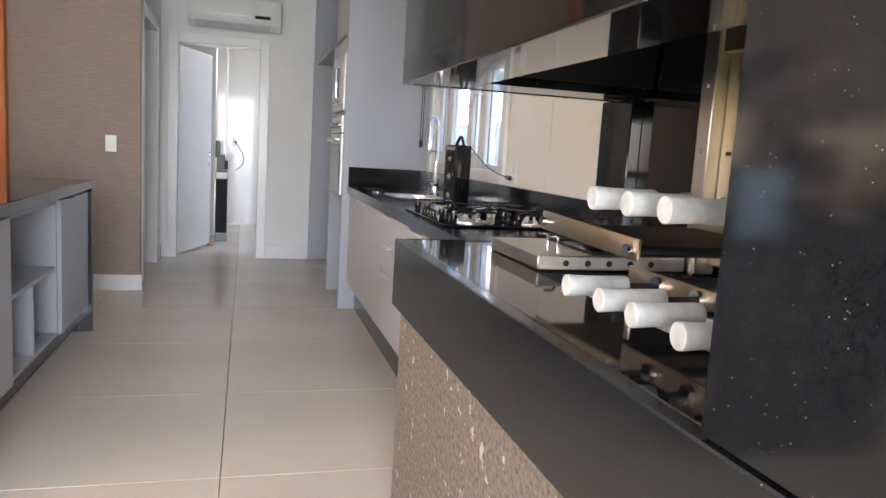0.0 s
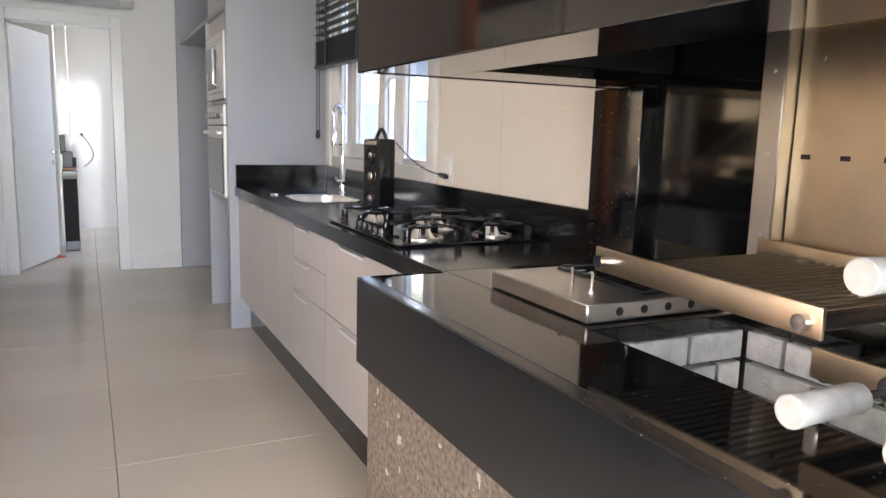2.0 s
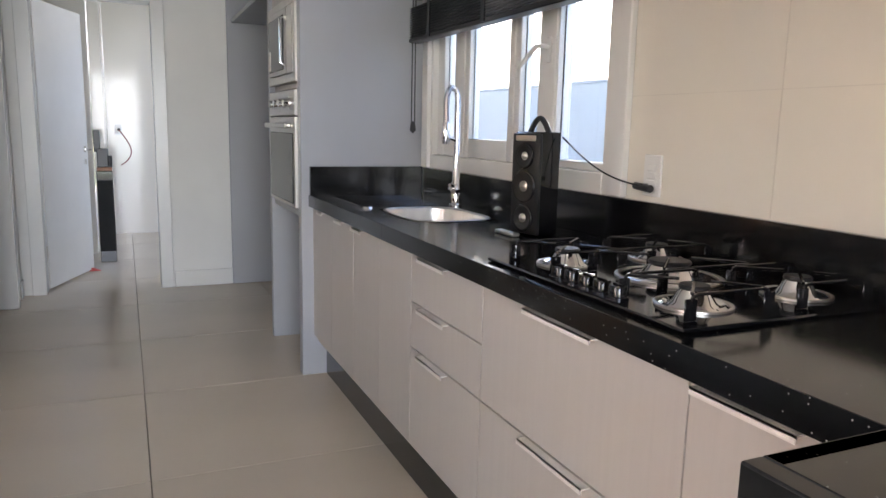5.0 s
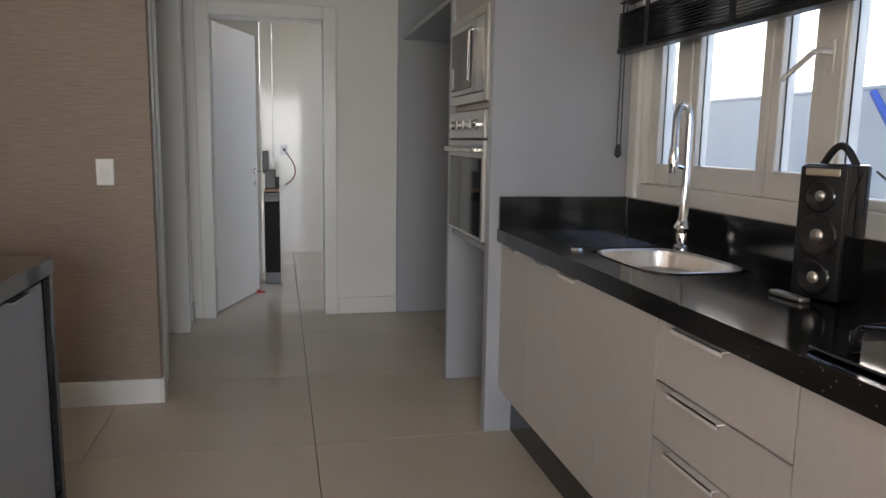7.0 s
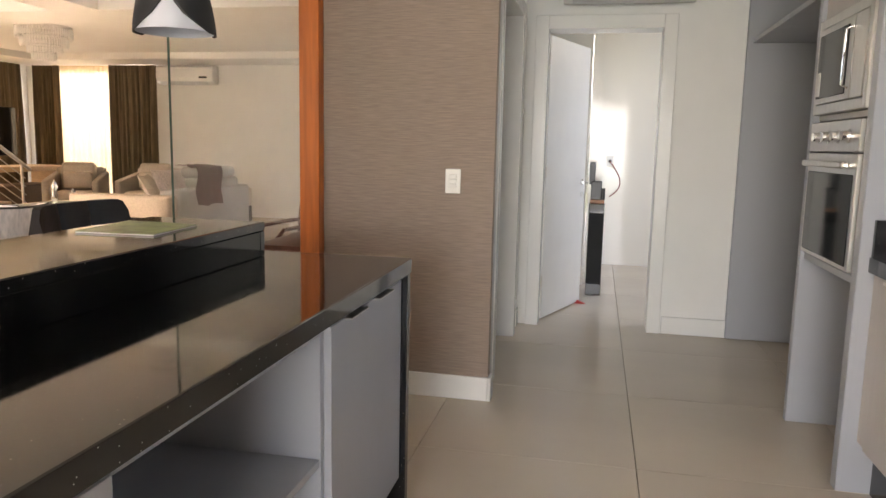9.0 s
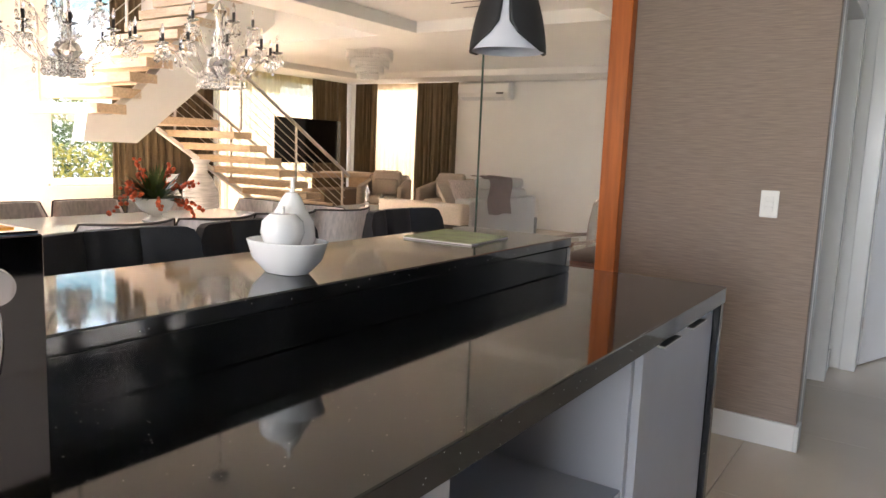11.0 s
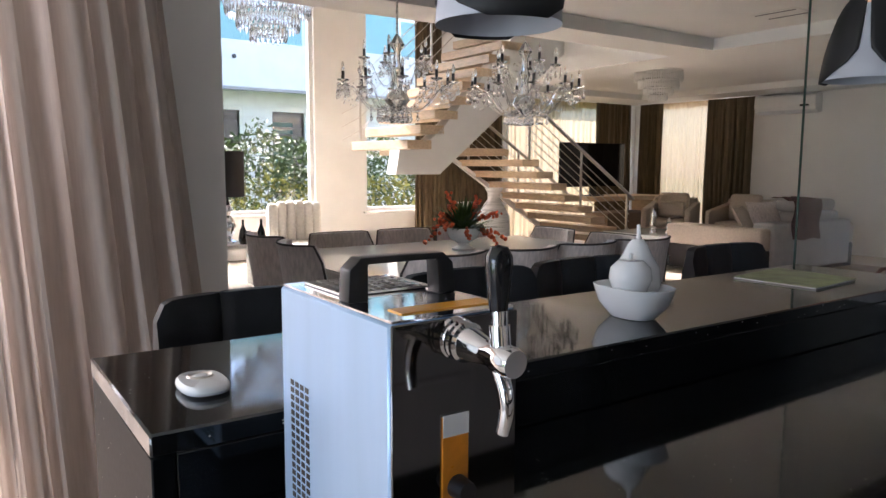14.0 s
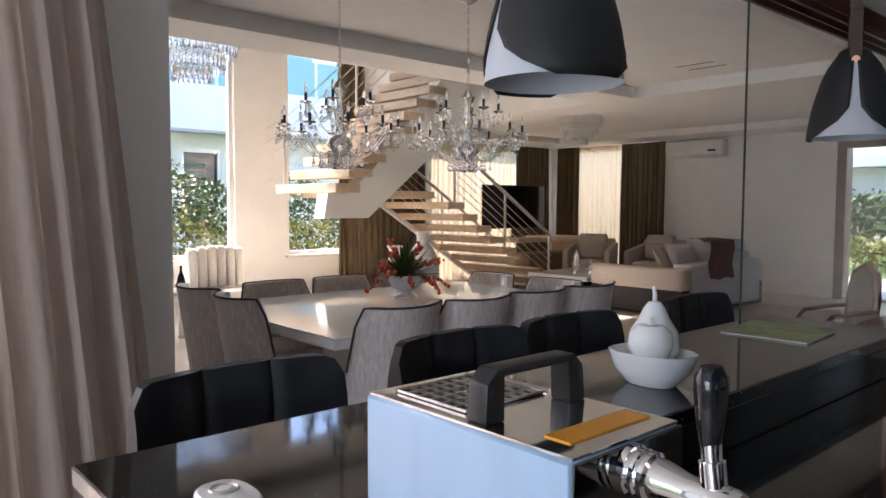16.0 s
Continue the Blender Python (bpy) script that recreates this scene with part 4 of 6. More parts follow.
# ---- island with raised bar ----
IX, BX0, BX1, IZ, BZ = -0.757, -1.63, -1.222, 0.90, 1.012
isl = thing("island_counter", (-1.2, 3.5, 0), "polished black quartz island top with raised bar", "counter")
part("lower_top", box(BX0, 2.46, IZ - 0.05, IX, 4.66, IZ, 0.003), GRANITE, isl)
part("bar_top", box(BX0, 2.435, BZ - 0.03, BX1, 4.55, BZ, 0.003), GRANITE, isl)
part("bar_front", box(BX1 - 0.03, 2.465, IZ + 0.001, BX1 - 0.002, 4.52, BZ - 0.03, 0.002), BARG, isl)
part("bar_back", box(BX0 + 0.002, 2.465, 0, BX0 + 0.03, 4.52, BZ - 0.03, 0.002), GRANITE, isl)
part("bar_end", box(BX0 + 0.032, 4.52, IZ + 0.001, BX1 - 0.001, 4.549, BZ - 0.03, 0.002), GRANITE, isl)
part("waterfall_end", box(BX0 + 0.001, 2.436, 0, BX1 - 0.001, 2.464, BZ - 0.03, 0.002), HONED, isl)
part("end_panel", box(BX0 + 0.032, 4.625, 0, IX - 0.004, 4.658, IZ - 0.05, 0.002), GRANITE, isl)
part("front_end", box(BX1, 2.462, 0, IX - 0.004, 2.49, IZ - 0.05, 0.002), GRANITE, isl)


def island_unit(y0, y1, kind_of, label):
    t = thing("island_cabinet", (-1.1, (y0 + y1) / 2, 0.15), label, "cabinet", "cabinets of the island")
    part("back", box(-1.25, y0, 0.15, -1.232, y1, 0.838, 0), GREY, t)
    part("side_panel", box(-1.232, y0, 0.15, -0.80, y0 + 0.018, 0.838, 0.001), GREY, t)
    part("side_panel", box(-1.232, y1 - 0.018, 0.15, -0.80, y1, 0.838, 0.001), GREY, t)
    part("bottom", box(-1.232, y0 + 0.018, 0.15, -0.80, y1 - 0.018, 0.168, 0.001), GREY, t)
    part("top_rail", box(-0.86, y0 + 0.018, 0.815, -0.80, y1 - 0.018, 0.838, 0.001), GREY, t)
    if kind_of == "open":
        part("shelf", box(-1.23, y0 + 0.018, 0.485, -0.803, y1 - 0.018, 0.505, 0.001), GREY, t)
        part("divider", box(-1.23, 3.555, 0.168, -0.803, 3.575, 0.485, 0.001), GREY, t)
    else:
        f = part("door", box(-0.80, y0 + 0.002, 0.155, -0.78, y1 - 0.002, 0.832, 0.0015), GREY, t)
        for m in (y0 + 0.17, y0 + 0.42):
            part("handle", box(-0.782, m - 0.07, 0.828, -0.762, m + 0.07, 0.832, 0), STEEL, f, "slim steel edge pull")


island_unit(3.185, 3.98, "open", "grey laminate open shelf unit of the island")
island_unit(3.982, 4.62, "door", "grey laminate cabinet with closed door")
island_unit(2.495, 3.183, "door", "grey laminate cabinet with closed door")
solo("island_plinth", box(-0.90, 2.50, 0, -0.87, 4.62, 0.148, 0.001), GRANITE, "recessed black quartz plinth of the island", "plinth")

# beer cooler
bc = thing("beer_cooler", (-0.98, 2.65, IZ), "small steel beer cooler with chrome tap", "beer dispenser")
# satin steel; the blue of the reflected sky is put into its base colour
SKYSTEEL = mat("sky_tint_steel", (0.40, 0.56, 0.77), 0.42, 0.6, var=0.03, scale=30, stretch=(1, 1, 0.1))
x0, x1, y0, y1, zt = -1.104, -0.868, 2.553, 2.692, 1.196
part("foot", bm_of(*[cyl((x, y, IZ + 0.0005), (x, y, IZ + 0.012), 0.01) for x in (x0 + 0.03, x1 - 0.03) for y in (y0 + 0.02, y1 - 0.02)]), BLACK, bc)
part("body", box(x0, y0, IZ + 0.012, x1, y1, zt, 0.003), SKYSTEEL, bc, "brushed steel housing with the blue sky reflection in its colour")
part("front", box(x1, y0 + 0.001, IZ + 0.012, x1 + 0.003, y1 - 0.001, zt - 0.001, 0.001), mat("dark_mirror_steel", (0.15, 0.145, 0.145), 0.05, 1, var=0.02, rvar=0.02), bc, "mirror-dark front plate")
part("top_plate", box(x0 + 0.003, y0 + 0.003, zt, x1 - 0.001, y1 - 0.003, zt + 0.002, 0), CHROME, bc, "polished top plate")
part("top_grille", bm_of(box(x0 + 0.02, y0 + 0.02, zt + 0.002, x0 + 0.11, y1 - 0.02, zt + 0.003, 0)), BLACK, bc)
for i in range(9):
    part("grille_wire", box(x0 + 0.02, y0 + 0.02 + i * 0.013, zt + 0.003, x0 + 0.11, y0 + 0.022 + i * 0.013, zt + 0.005, 0), STEEL, bc)
for i in range(7):
    part("grille_wire", box(x0 + 0.02 + i * 0.015, y0 + 0.02, zt + 0.003, x0 + 0.022 + i * 0.015, y1 - 0.02, zt + 0.0052, 0), STEEL, bc)
part("amber_strip", box(x1 - 0.045, y0 + 0.025, zt + 0.002, x1 - 0.02, y1 - 0.012, zt + 0.0032, 0), mat("amber", (0.75, 0.33, 0.02), 0.3), bc, "amber label strip")
hx = (x0 + x1) / 2 - 0.005
part("carry_handle", soft(prism([(y0 + 0.008, zt + 0.002), (y0 + 0.03, zt + 0.002), (y0 + 0.030, zt + 0.038), (y1 - 0.030, zt + 0.038), (y1 - 0.028, zt + 0.002), (y1 - 0.006, zt + 0.002), (y1 - 0.010, zt + 0.034), (y1 - 0.022, zt + 0.045), (y0 + 0.022, zt + 0.045), (y0 + 0.010, zt + 0.034)], "x", hx + 0.012, hx + 0.034), 0.002, 2), BLACK, bc)
for r in range(20):
    for c in range(12):
        if r < 5 and c < 12 or r >= 5 and c < 4:
            if c < 4 or r < 4:
                part("vent_slot", box(x0 + 0.025 + c * 0.0125, y0 - 0.0006, IZ + 0.03 + r * 0.0085, x0 + 0.033 + c * 0.0125, y0 + 0.002, IZ + 0.0355 + r * 0.0085, 0), BLACK, bc, smooth=False)
tbm = lathe([(0, 0), (0.019, 0), (0.019, 0.005), (0.0155, 0.007), (0.0180, 0.009), (0.0180, 0.012), (0.0155, 0.014), (0.0180, 0.016), (0.0180, 0.020), (0.0150, 0.022), (0.0145, 0.030), (0.0115, 0.046), (0.0112, 0.056), (0.0130, 0.062), (0.0130, 0.080), (0.0115, 0.084), (0, 0.084)], (0, 0, 0), 28)
bmesh.ops.transform(tbm, verts=tbm.verts[:], matrix=Matrix.Translation((x1 + 0.003, 2.618, 1.178)) @ Matrix.Rotation(radians(94), 4, "Y"))
tp = part("tap_body", tbm, CHROME, bc, "chrome tap")
part("spout", tube(arc(lambda u: (x1 + 0.060 + 0.012 * u + 0.010 * math.sin(math.pi * u), 2.618, 1.172 - 0.060 * u), 10), 0.0075, 14, 0.0058), CHROME, tp)
part("lever", bm_of(cyl((x1 + 0.068, 2.618, 1.184), (x1 + 0.066, 2.618, 1.200), 0.009), cyl((x1 + 0.066, 2.618, 1.200), (x1 + 0.065, 2.618, 1.212), 0.007)), CHROME, tp)
kn = part("tap_knob", lathe([(0.006, 0), (0.008, 0.008), (0.0115, 0.042), (0.0112, 0.05), (0.007, 0.057), (0, 0.0585)], (x1 + 0.064, 2.618, 1.207)), BLACKG, tp, "black tap knob")
lb = part("label_panel", box(x1 + 0.003, 2.605, 1.02, x1 + 0.005, 2.633, 1.106, 0), mat("amber_label", (0.62, 0.22, 0.015), 0.3, var=0.25, scale=30), bc, "amber beer label")
part("foam_band", box(x1 + 0.0045, 2.605, 1.088, x1 + 0.0057, 2.633, 1.108, 0), PORC, lb)
part("thermostat_knob", bm_of(cyl((x1 + 0.005, 2.621, 1.04), (x1 + 0.022, 2.621, 1.04), 0.011, 0.009)), BLACK, bc)
part("drip_tray", bm_of(lathe([(0.0, 0.002), (0.055, 0.002), (0.06, 0.012), (0.062, 0.012), (0.062, 0)], (x1 + 0.045, 2.618, IZ + 0.006)), *[box(x1 + 0.003, 2.573 + i * 0.011, IZ + 0.013, x1 + 0.09, 2.577 + i * 0.011, IZ + 0.016, 0) for i in range(9)]), BLACK, bc, "black drip tray")

dev = thing("smart_remote", (-1.358, 2.545, BZ), "small white oval remote control", "remote")
rc = bmesh.new()
rings_ = []
for f, h in ((0.0, 0.001), (0.86, 0.001), (0.97, 0.004), (1.0, 0.008), (0.97, 0.012), (0.88, 0.0155), (0.0, 0.0165)):
    rings_.append([rc.verts.new((-1.358 + f * 0.050 * math.copysign(abs(math.cos(q)) ** 0.75, math.cos(q)), 2.548 + f * 0.034 * math.copysign(abs(math.sin(q)) ** 0.75, math.sin(q)), BZ + h)) for q in [2 * math.pi * k / 40 for k in range(40)]])
for a, b in zip(rings_, rings_[1:]):
    for k in range(40):
        rc.faces.new((a[k], a[(k + 1) % 40], b[(k + 1) % 40], b[k]))
part("case", rc, PORC, dev)
part("ring", lathe([(0.014, 0), (0.0165, 0.002), (0.019, 0)], (-1.37, 2.548, BZ + 0.0163)), STEEL, dev)
part("button", lathe([(0.0, 0.001), (0.009, 0.001), (0.01, 0)], (-1.37, 2.548, BZ + 0.0166)), PORC, dev)

dev.location = (-1.365, 2.536, BZ)

bowl = thing("fruit_dish", (-1.335, 3.43, BZ), "white glazed square dish", "bowl")


def sq_bowl(cx, cy, z, prof):
    bm = bmesh.new()
    rings = []
    for r, h in prof:
        rings.append([bm.verts.new((cx + 1.12 * r * math.copysign(abs(math.cos(t)) ** 0.8, math.cos(t)), cy + 0.83 * r * math.copysign(abs(math.sin(t)) ** 0.8, math.sin(t)), z + h)) for t in [2 * math.pi * k / 36 for k in range(36)]])
    for a, b in zip(rings, rings[1:]):
        for k in range(36):
            bm.faces.new((a[k], a[(k + 1) % 36], b[(k + 1) % 36], b[k]))
    return bm


part("dish", sq_bowl(-1.36, 3.435, BZ + 0.001, [(0.0, 0.0), (0.042, 0.0), (0.048, 0.006), (0.068, 0.03), (0.079, 0.066), (0.076, 0.067), (0.066, 0.035), (0.044, 0.012), (0, 0.01)]), PORC, bowl)
pear = solo("ceramic_pear", bm_of(lathe([(0, 0), (0.018, 0.002), (0.038, 0.022), (0.051, 0.052), (0.047, 0.088), (0.030, 0.115), (0.021, 0.135), (0.012, 0.147), (0, 0.149)], (-1.370, 3.455, BZ + 0.016)), tube([(-1.370, 3.455, BZ + 0.155), (-1.372, 3.46, BZ + 0.175), (-1.378, 3.465, BZ + 0.192)], 0.005, 8, 0.004)), PORC, "white ceramic pear standing in the dish", "ornament")
apple = solo("ceramic_apple", bm_of(lathe([(0, 0.004), (0.014, 0), (0.034, 0.018), (0.044, 0.046), (0.041, 0.068), (0.026, 0.083), (0.01, 0.084), (0, 0.078)], (-1.350, 3.412, BZ + 0.040)), tube([(-1.352, 3.414, BZ + 0.115), (-1.350, 3.412, BZ + 0.130), (-1.347, 3.409, BZ + 0.138)], 0.004)), PORC, "white ceramic apple lying in the dish", "ornament")
mag = thing("booklet", (-1.45, 4.24, BZ), "thin green booklet lying on the bar", "booklet")
part("pages", prism([(-1.555, 4.09), (-1.325, 4.10), (-1.348, 4.352), (-1.585, 4.365)], "z", BZ + 0.0008, BZ + 0.005), PORC, mag)
part("cover", prism([(-1.557, 4.088), (-1.322, 4.098), (-1.346, 4.354), (-1.587, 4.367)], "z", BZ + 0.005, BZ + 0.0062), mat("green_cover", (0.20, 0.27, 0.10), 0.3, var=0.5, scale=14), mag, "green printed cover")

# bar stools
stool = thing("bar_stool", (-1.9, 2.8, 0), "black leather bar stool with low channelled back", "bar stool", "bar stools behind the bar")
sx, sy = -1.9, 2.8
part("seat", soft(box(sx - 0.22, sy - 0.21, 0.66, sx + 0.18, sy + 0.21, 0.74, 0), 0.03), LEATHER, stool)


def stool_back():
    bm = bmesh.new()
    cols, rows = 25, 7
    grid = {}
    for i in range(cols):
        u = -1 + 2 * i / (cols - 1)
        y = sy + 0.215 * u
        x = sx + 0.02 - 0.05 * (1 - u * u) + 0.035
        pinch = 0.012 * (1 if i in (8, 16) else 0)
        rise = -0.04 * (max(0, abs(u) - 0.75) / 0.25) ** 4
        for j in range(rows):
            v = j / (rows - 1)
            z = 0.765 + (0.29 + rise) * v
            grid[i, j, 0] = bm.verts.new((x + 0.03 - pinch - 0.015 * abs(2 * v - 1) ** 3, y, z))
            grid[i, j, 1] = bm.verts.new((x - 0.03 + pinch + 0.015 * abs(2 * v - 1) ** 3, y, z))
    for i in range(cols - 1):
        for j in range(rows - 1):
            bm.faces.new((grid[i, j, 0], grid[i + 1, j, 0], grid[i + 1, j + 1, 0], grid[i, j + 1, 0]))
            bm.faces.new((grid[i, j, 1], grid[i, j + 1, 1], grid[i + 1, j + 1, 1], grid[i + 1, j, 1]))
        for j in (0, rows - 1):
            q = (grid[i, j, 0], grid[i + 1, j, 0], grid[i + 1, j, 1], grid[i, j, 1])
            bm.faces.new(q[::-1] if j == 0 else q)
    for j in range(rows - 1):
        for i in (0, cols - 1):
            q = (grid[i, j, 0], grid[i, j + 1, 0], grid[i, j + 1, 1], grid[i, j, 1])
            bm.faces.new(q if i == 0 else q[::-1])
    return bm


part("backrest", stool_back(), LEATHER, stool)
part("back_stay", bm_of(box(sx - 0.045, sy - 0.03, 0.70, sx - 0.03, sy + 0.03, 0.86, 0.003)), CHROME, stool)
part("column", cyl((sx, sy, 0.03), (sx, sy, 0.66), 0.025), CHROME, stool)
part("base_plate", lathe([(0, 0.03), (0.05, 0.03), (0.19, 0.012), (0.2, 0.0), (0, 0)], (sx, sy, 0)), CHROME, stool)
part("foot_ring", tube([(sx + 0.02, sy, 0.3)] + arc(lambda u: (sx + 0.05 + 0.14 * math.sin(math.pi * u), sy - 0.13 * math.cos(math.pi * u), 0.3), 12) + [(sx + 0.02, sy, 0.3)], 0.01), CHROME, stool)
for y in (3.375, 3.80, 4.49):
    copy_thing(stool, pose(-1.9, y, 0, 0, 0, 0))

# pendants over the island
def pendant(x, y, turn):
    zr = 1.53
    t = thing("pendant_lamp", (x, y, zr), "matt black bell pendant lamp with flared slit and leather strap", "pendant lamp", "pendants over the island")
    prof = [(0.100, 0.0), (0.0985, 0.02), (0.096, 0.039), (0.091, 0.068), (0.085, 0.094), (0.077, 0.122), (0.068, 0.150), (0.057, 0.174), (0.046, 0.190), (0.035, 0.205)]
    for side in (0, 1):
        bm = bmesh.new()
        rows = []
        for r, h in prof:
            u = 1 - h / 0.205
            a0 = 0.06 + 0.10 * u + 0.95 * max(0, (u - 0.62) / 0.38) ** 2
            row = []
            for k in range(29):
                a = side * math.pi + a0 + (math.pi - 2 * a0) * k / 28
                row.append(bm.verts.new((x + r * math.cos(a), y + r * math.sin(a), zr + h)))
            rows.append(row)
        for a, b in zip(rows, rows[1:]):
            for k in range(28):
                bm.faces.new((a[k], a[k + 1], b[k + 1], b[k]))
        sh = part("shade_leaf", bm, mat("matt_black_shade", (0.010, 0.010, 0.011), 0.6, var=0.1), t)
        so = sh.modifiers.new("thick", "SOLIDIFY")
        so.thickness = 0.003
    inner = lathe([(r - 0.006, h + 0.004) for r, h in prof], (x, y, zr), 40)
    part("inner_shade", inner, mat("pendant_inside", (0.50, 0.52, 0.57), 0.5), t, "pale grey inner shade")
    part("crown", lathe([(0.037, 0.196), (0.036, 0.208), (0.026, 0.216), (0, 0.217)], (x, y, zr), 24), BLACK, t)
    zt_ = zr + 0.30
    part("strap", bm_of(box(x - 0.044, y - 0.013, zr + 0.165, x - 0.040, y + 0.013, zt_, 0.001), box(x + 0.040, y - 0.013, zr + 0.165, x + 0.044, y + 0.013, zt_, 0.001), box(x - 0.044, y - 0.013, zt_, x + 0.044, y + 0.013, zt_ + 0.005, 0.001), box(x - 0.006, y - 0.013, zt_ + 0.005, x - 0.002, y + 0.013, KC - 0.02, 0)), mat("brown_leather", (0.05, 0.025, 0.015), 0.6), t, "brown leather strap")
    for q in (-1, 1):
        part("rivet", cyl((x + q * 0.044, y, zr + 0.183), (x + q * 0.052, y, zr + 0.183), 0.009), mat("copper", (0.7, 0.4, 0.25), 0.3, 1), t, "copper rivet")
    part("canopy", lathe([(0, 0), (0.05, 0), (0.05, 0.02), (0, 0.02)], (x, y, KC - 0.022)), BLACK, t)
    t.rotation_euler = (0, 0, radians(turn))
    return t


pendant(-1.215, 2.945, -112)
pendant(-1.23, 4.08, -68)

# orange jamb, sliding glass and track
solo("wood_jamb", box(-1.632, 5.79, 0, -1.528, 5.857, KC - 0.003, 0.004), WOODO, "orange-stained wooden post", "post")
trk = thing("sliding_track", (-2.28, 5, 2.4), "dark wooden beam with sliding glass tracks", "track beam", kind="structure")
part("beam", box(-2.40, 3.06, 2.46, -2.18, 13.4, 2.56, 0.004), WOODD, trk)
for x in (-2.36, -2.28, -2.20):
    part("rail", box(x - 0.012, 3.06, 2.42, x + 0.012, 13.4, 2.46, 0.002), WOODD, trk)
gp = thing("glass_panel", (-2.28, 6.4, 0), "frameless greenish sliding glass panel", "glass panel")
p_ = part("pane", box(-2.285, 5.70, 0.02, -2.275, 7.9, 2.43, 0), GPANE, gp)
p_.visible_shadow = False
part("edge_profile", box(-2.2855, 5.697, 0.02, -2.2745, 5.70, 2.43, 0), mat("glass_edge", (0.05, 0.09, 0.075), 0.2), gp, "dark green glass edge")
part("bottom_shoe", box(-2.29, 5.69, 0.0, -2.27, 7.9, 0.02, 0), STEEL, gp)

# taupe curtain in front of the veranda window
def drape(name, material, p0, p1, z0, z1, folds, depth, label, seed=1, gather=0.0, group=""):
    rnd = random.Random(seed)
    bm = bmesh.new()
    a, b = Vector(p0), Vector(p1)
    d = (b - a).normalized()
    nrm = Vector((d.y, -d.x))
    ph = [rnd.uniform(-0.5, 0.5) for _ in range(folds + 2)]
    steps = [rnd.uniform(0.35, 1.8) ** 1.2 for _ in range(folds)]
    edges = [sum(steps[:i]) / sum(steps) for i in range(folds + 1)] + [1.0]
    cols, rows = folds * 14, 22
    grid = []
    for j in range(rows + 1):
        v = j / rows
        row = []
        for i in range(cols + 1):
            u = i / cols
            k = u * folds
            ph_k = ph[int(k)] * (1 - (k % 1)) + ph[int(k) + 1] * (k % 1)
            amp = depth * (0.75 + 0.5 * ph_k) * (0.55 + 0.45 * v)
            off = amp * math.sin(2 * math.pi * k + ph_k * 2 + 0.5 * math.sin(3 * v + 5 * u)) + 0.25 * amp * math.sin(4 * math.pi * k + 3 * v)
            f = k % 1
            spread = edges[int(k)] + (edges[min(int(k) + 1, folds)] - edges[int(k)]) * f
            uu = 0.3 * u + 0.7 * spread
            uu += gather * v * (uu - 0.5)
            off += 0.3 * depth * math.sin(9 * u + 2.2 * v) * v
            q = a + (b - a) * uu + nrm * off
            row.append(bm.verts.new((q.x, q.y, z1 + (z0 - z1) * v)))
        grid.append(row)
    for j in range(rows):
        for i in range(cols):
            bm.faces.new((grid[j][i], grid[j][i + 1], grid[j + 1][i + 1], grid[j + 1][i]))
    return solo(name, bm, material, label, "curtain", group)


drape("voile_curtain", CURTAIN_T, (-2.86, 0.6), (-2.86, 2.80), 0.02, 2.66, 21, 0.088, "long taupe voile curtain in deep folds", 3, 0.24)
solo("curtain_rail", box(-2.93, 0.1, 2.66, -2.79, 3.05, 2.698, 0.003), WHITE, "white curtain rail under the ceiling", "curtain rail")
vw = thing("window_2", (-3.1, 1.3, 0.05), "white framed veranda window behind the curtain", "window", kind="structure")
for y0_, y1_, z0_, z1_ in ((0.3, 0.36, 0.05, 2.4), (2.29, 2.35, 0.05, 2.4), (0.36, 2.29, 0.05, 0.11), (0.36, 2.29, 2.34, 2.4), (1.3, 1.36, 0.11, 2.34)):
    part("window_frame", box(-3.14, y0_, z0_, -3.08, y1_, z1_, 0.003), GLOSSW, vw)
# ---- dining room ----
TG = mat("white_glass_top", (0.80, 0.82, 0.80), 0.05, var=0.01, rvar=0.02)
tab = thing("dining_table", (-4.1, 5.03, 0), "large white lacquered table with glass top", "dining table")
part("tabletop", box(-4.86, 3.97, 0.70, -3.34, 6.10, 0.745, 0.004), GLOSSW, tab)
part("glass_sheet", box(-4.862, 3.968, 0.745, -3.338, 6.102, 0.757, 0.003), TG, tab, "white back-painted glass sheet")
for y in (4.5, 5.45):
    part("pedestal", prism([(-4.35, 0.03), (-3.85, 0.03), (-3.95, 0.70), (-4.25, 0.70)], "y", y, y + 0.12, 0.004), GLOSSW, tab)
part("foot_plate", box(-4.5, 4.4, 0, -3.7, 5.7, 0.03, 0.004), GLOSSW, tab)


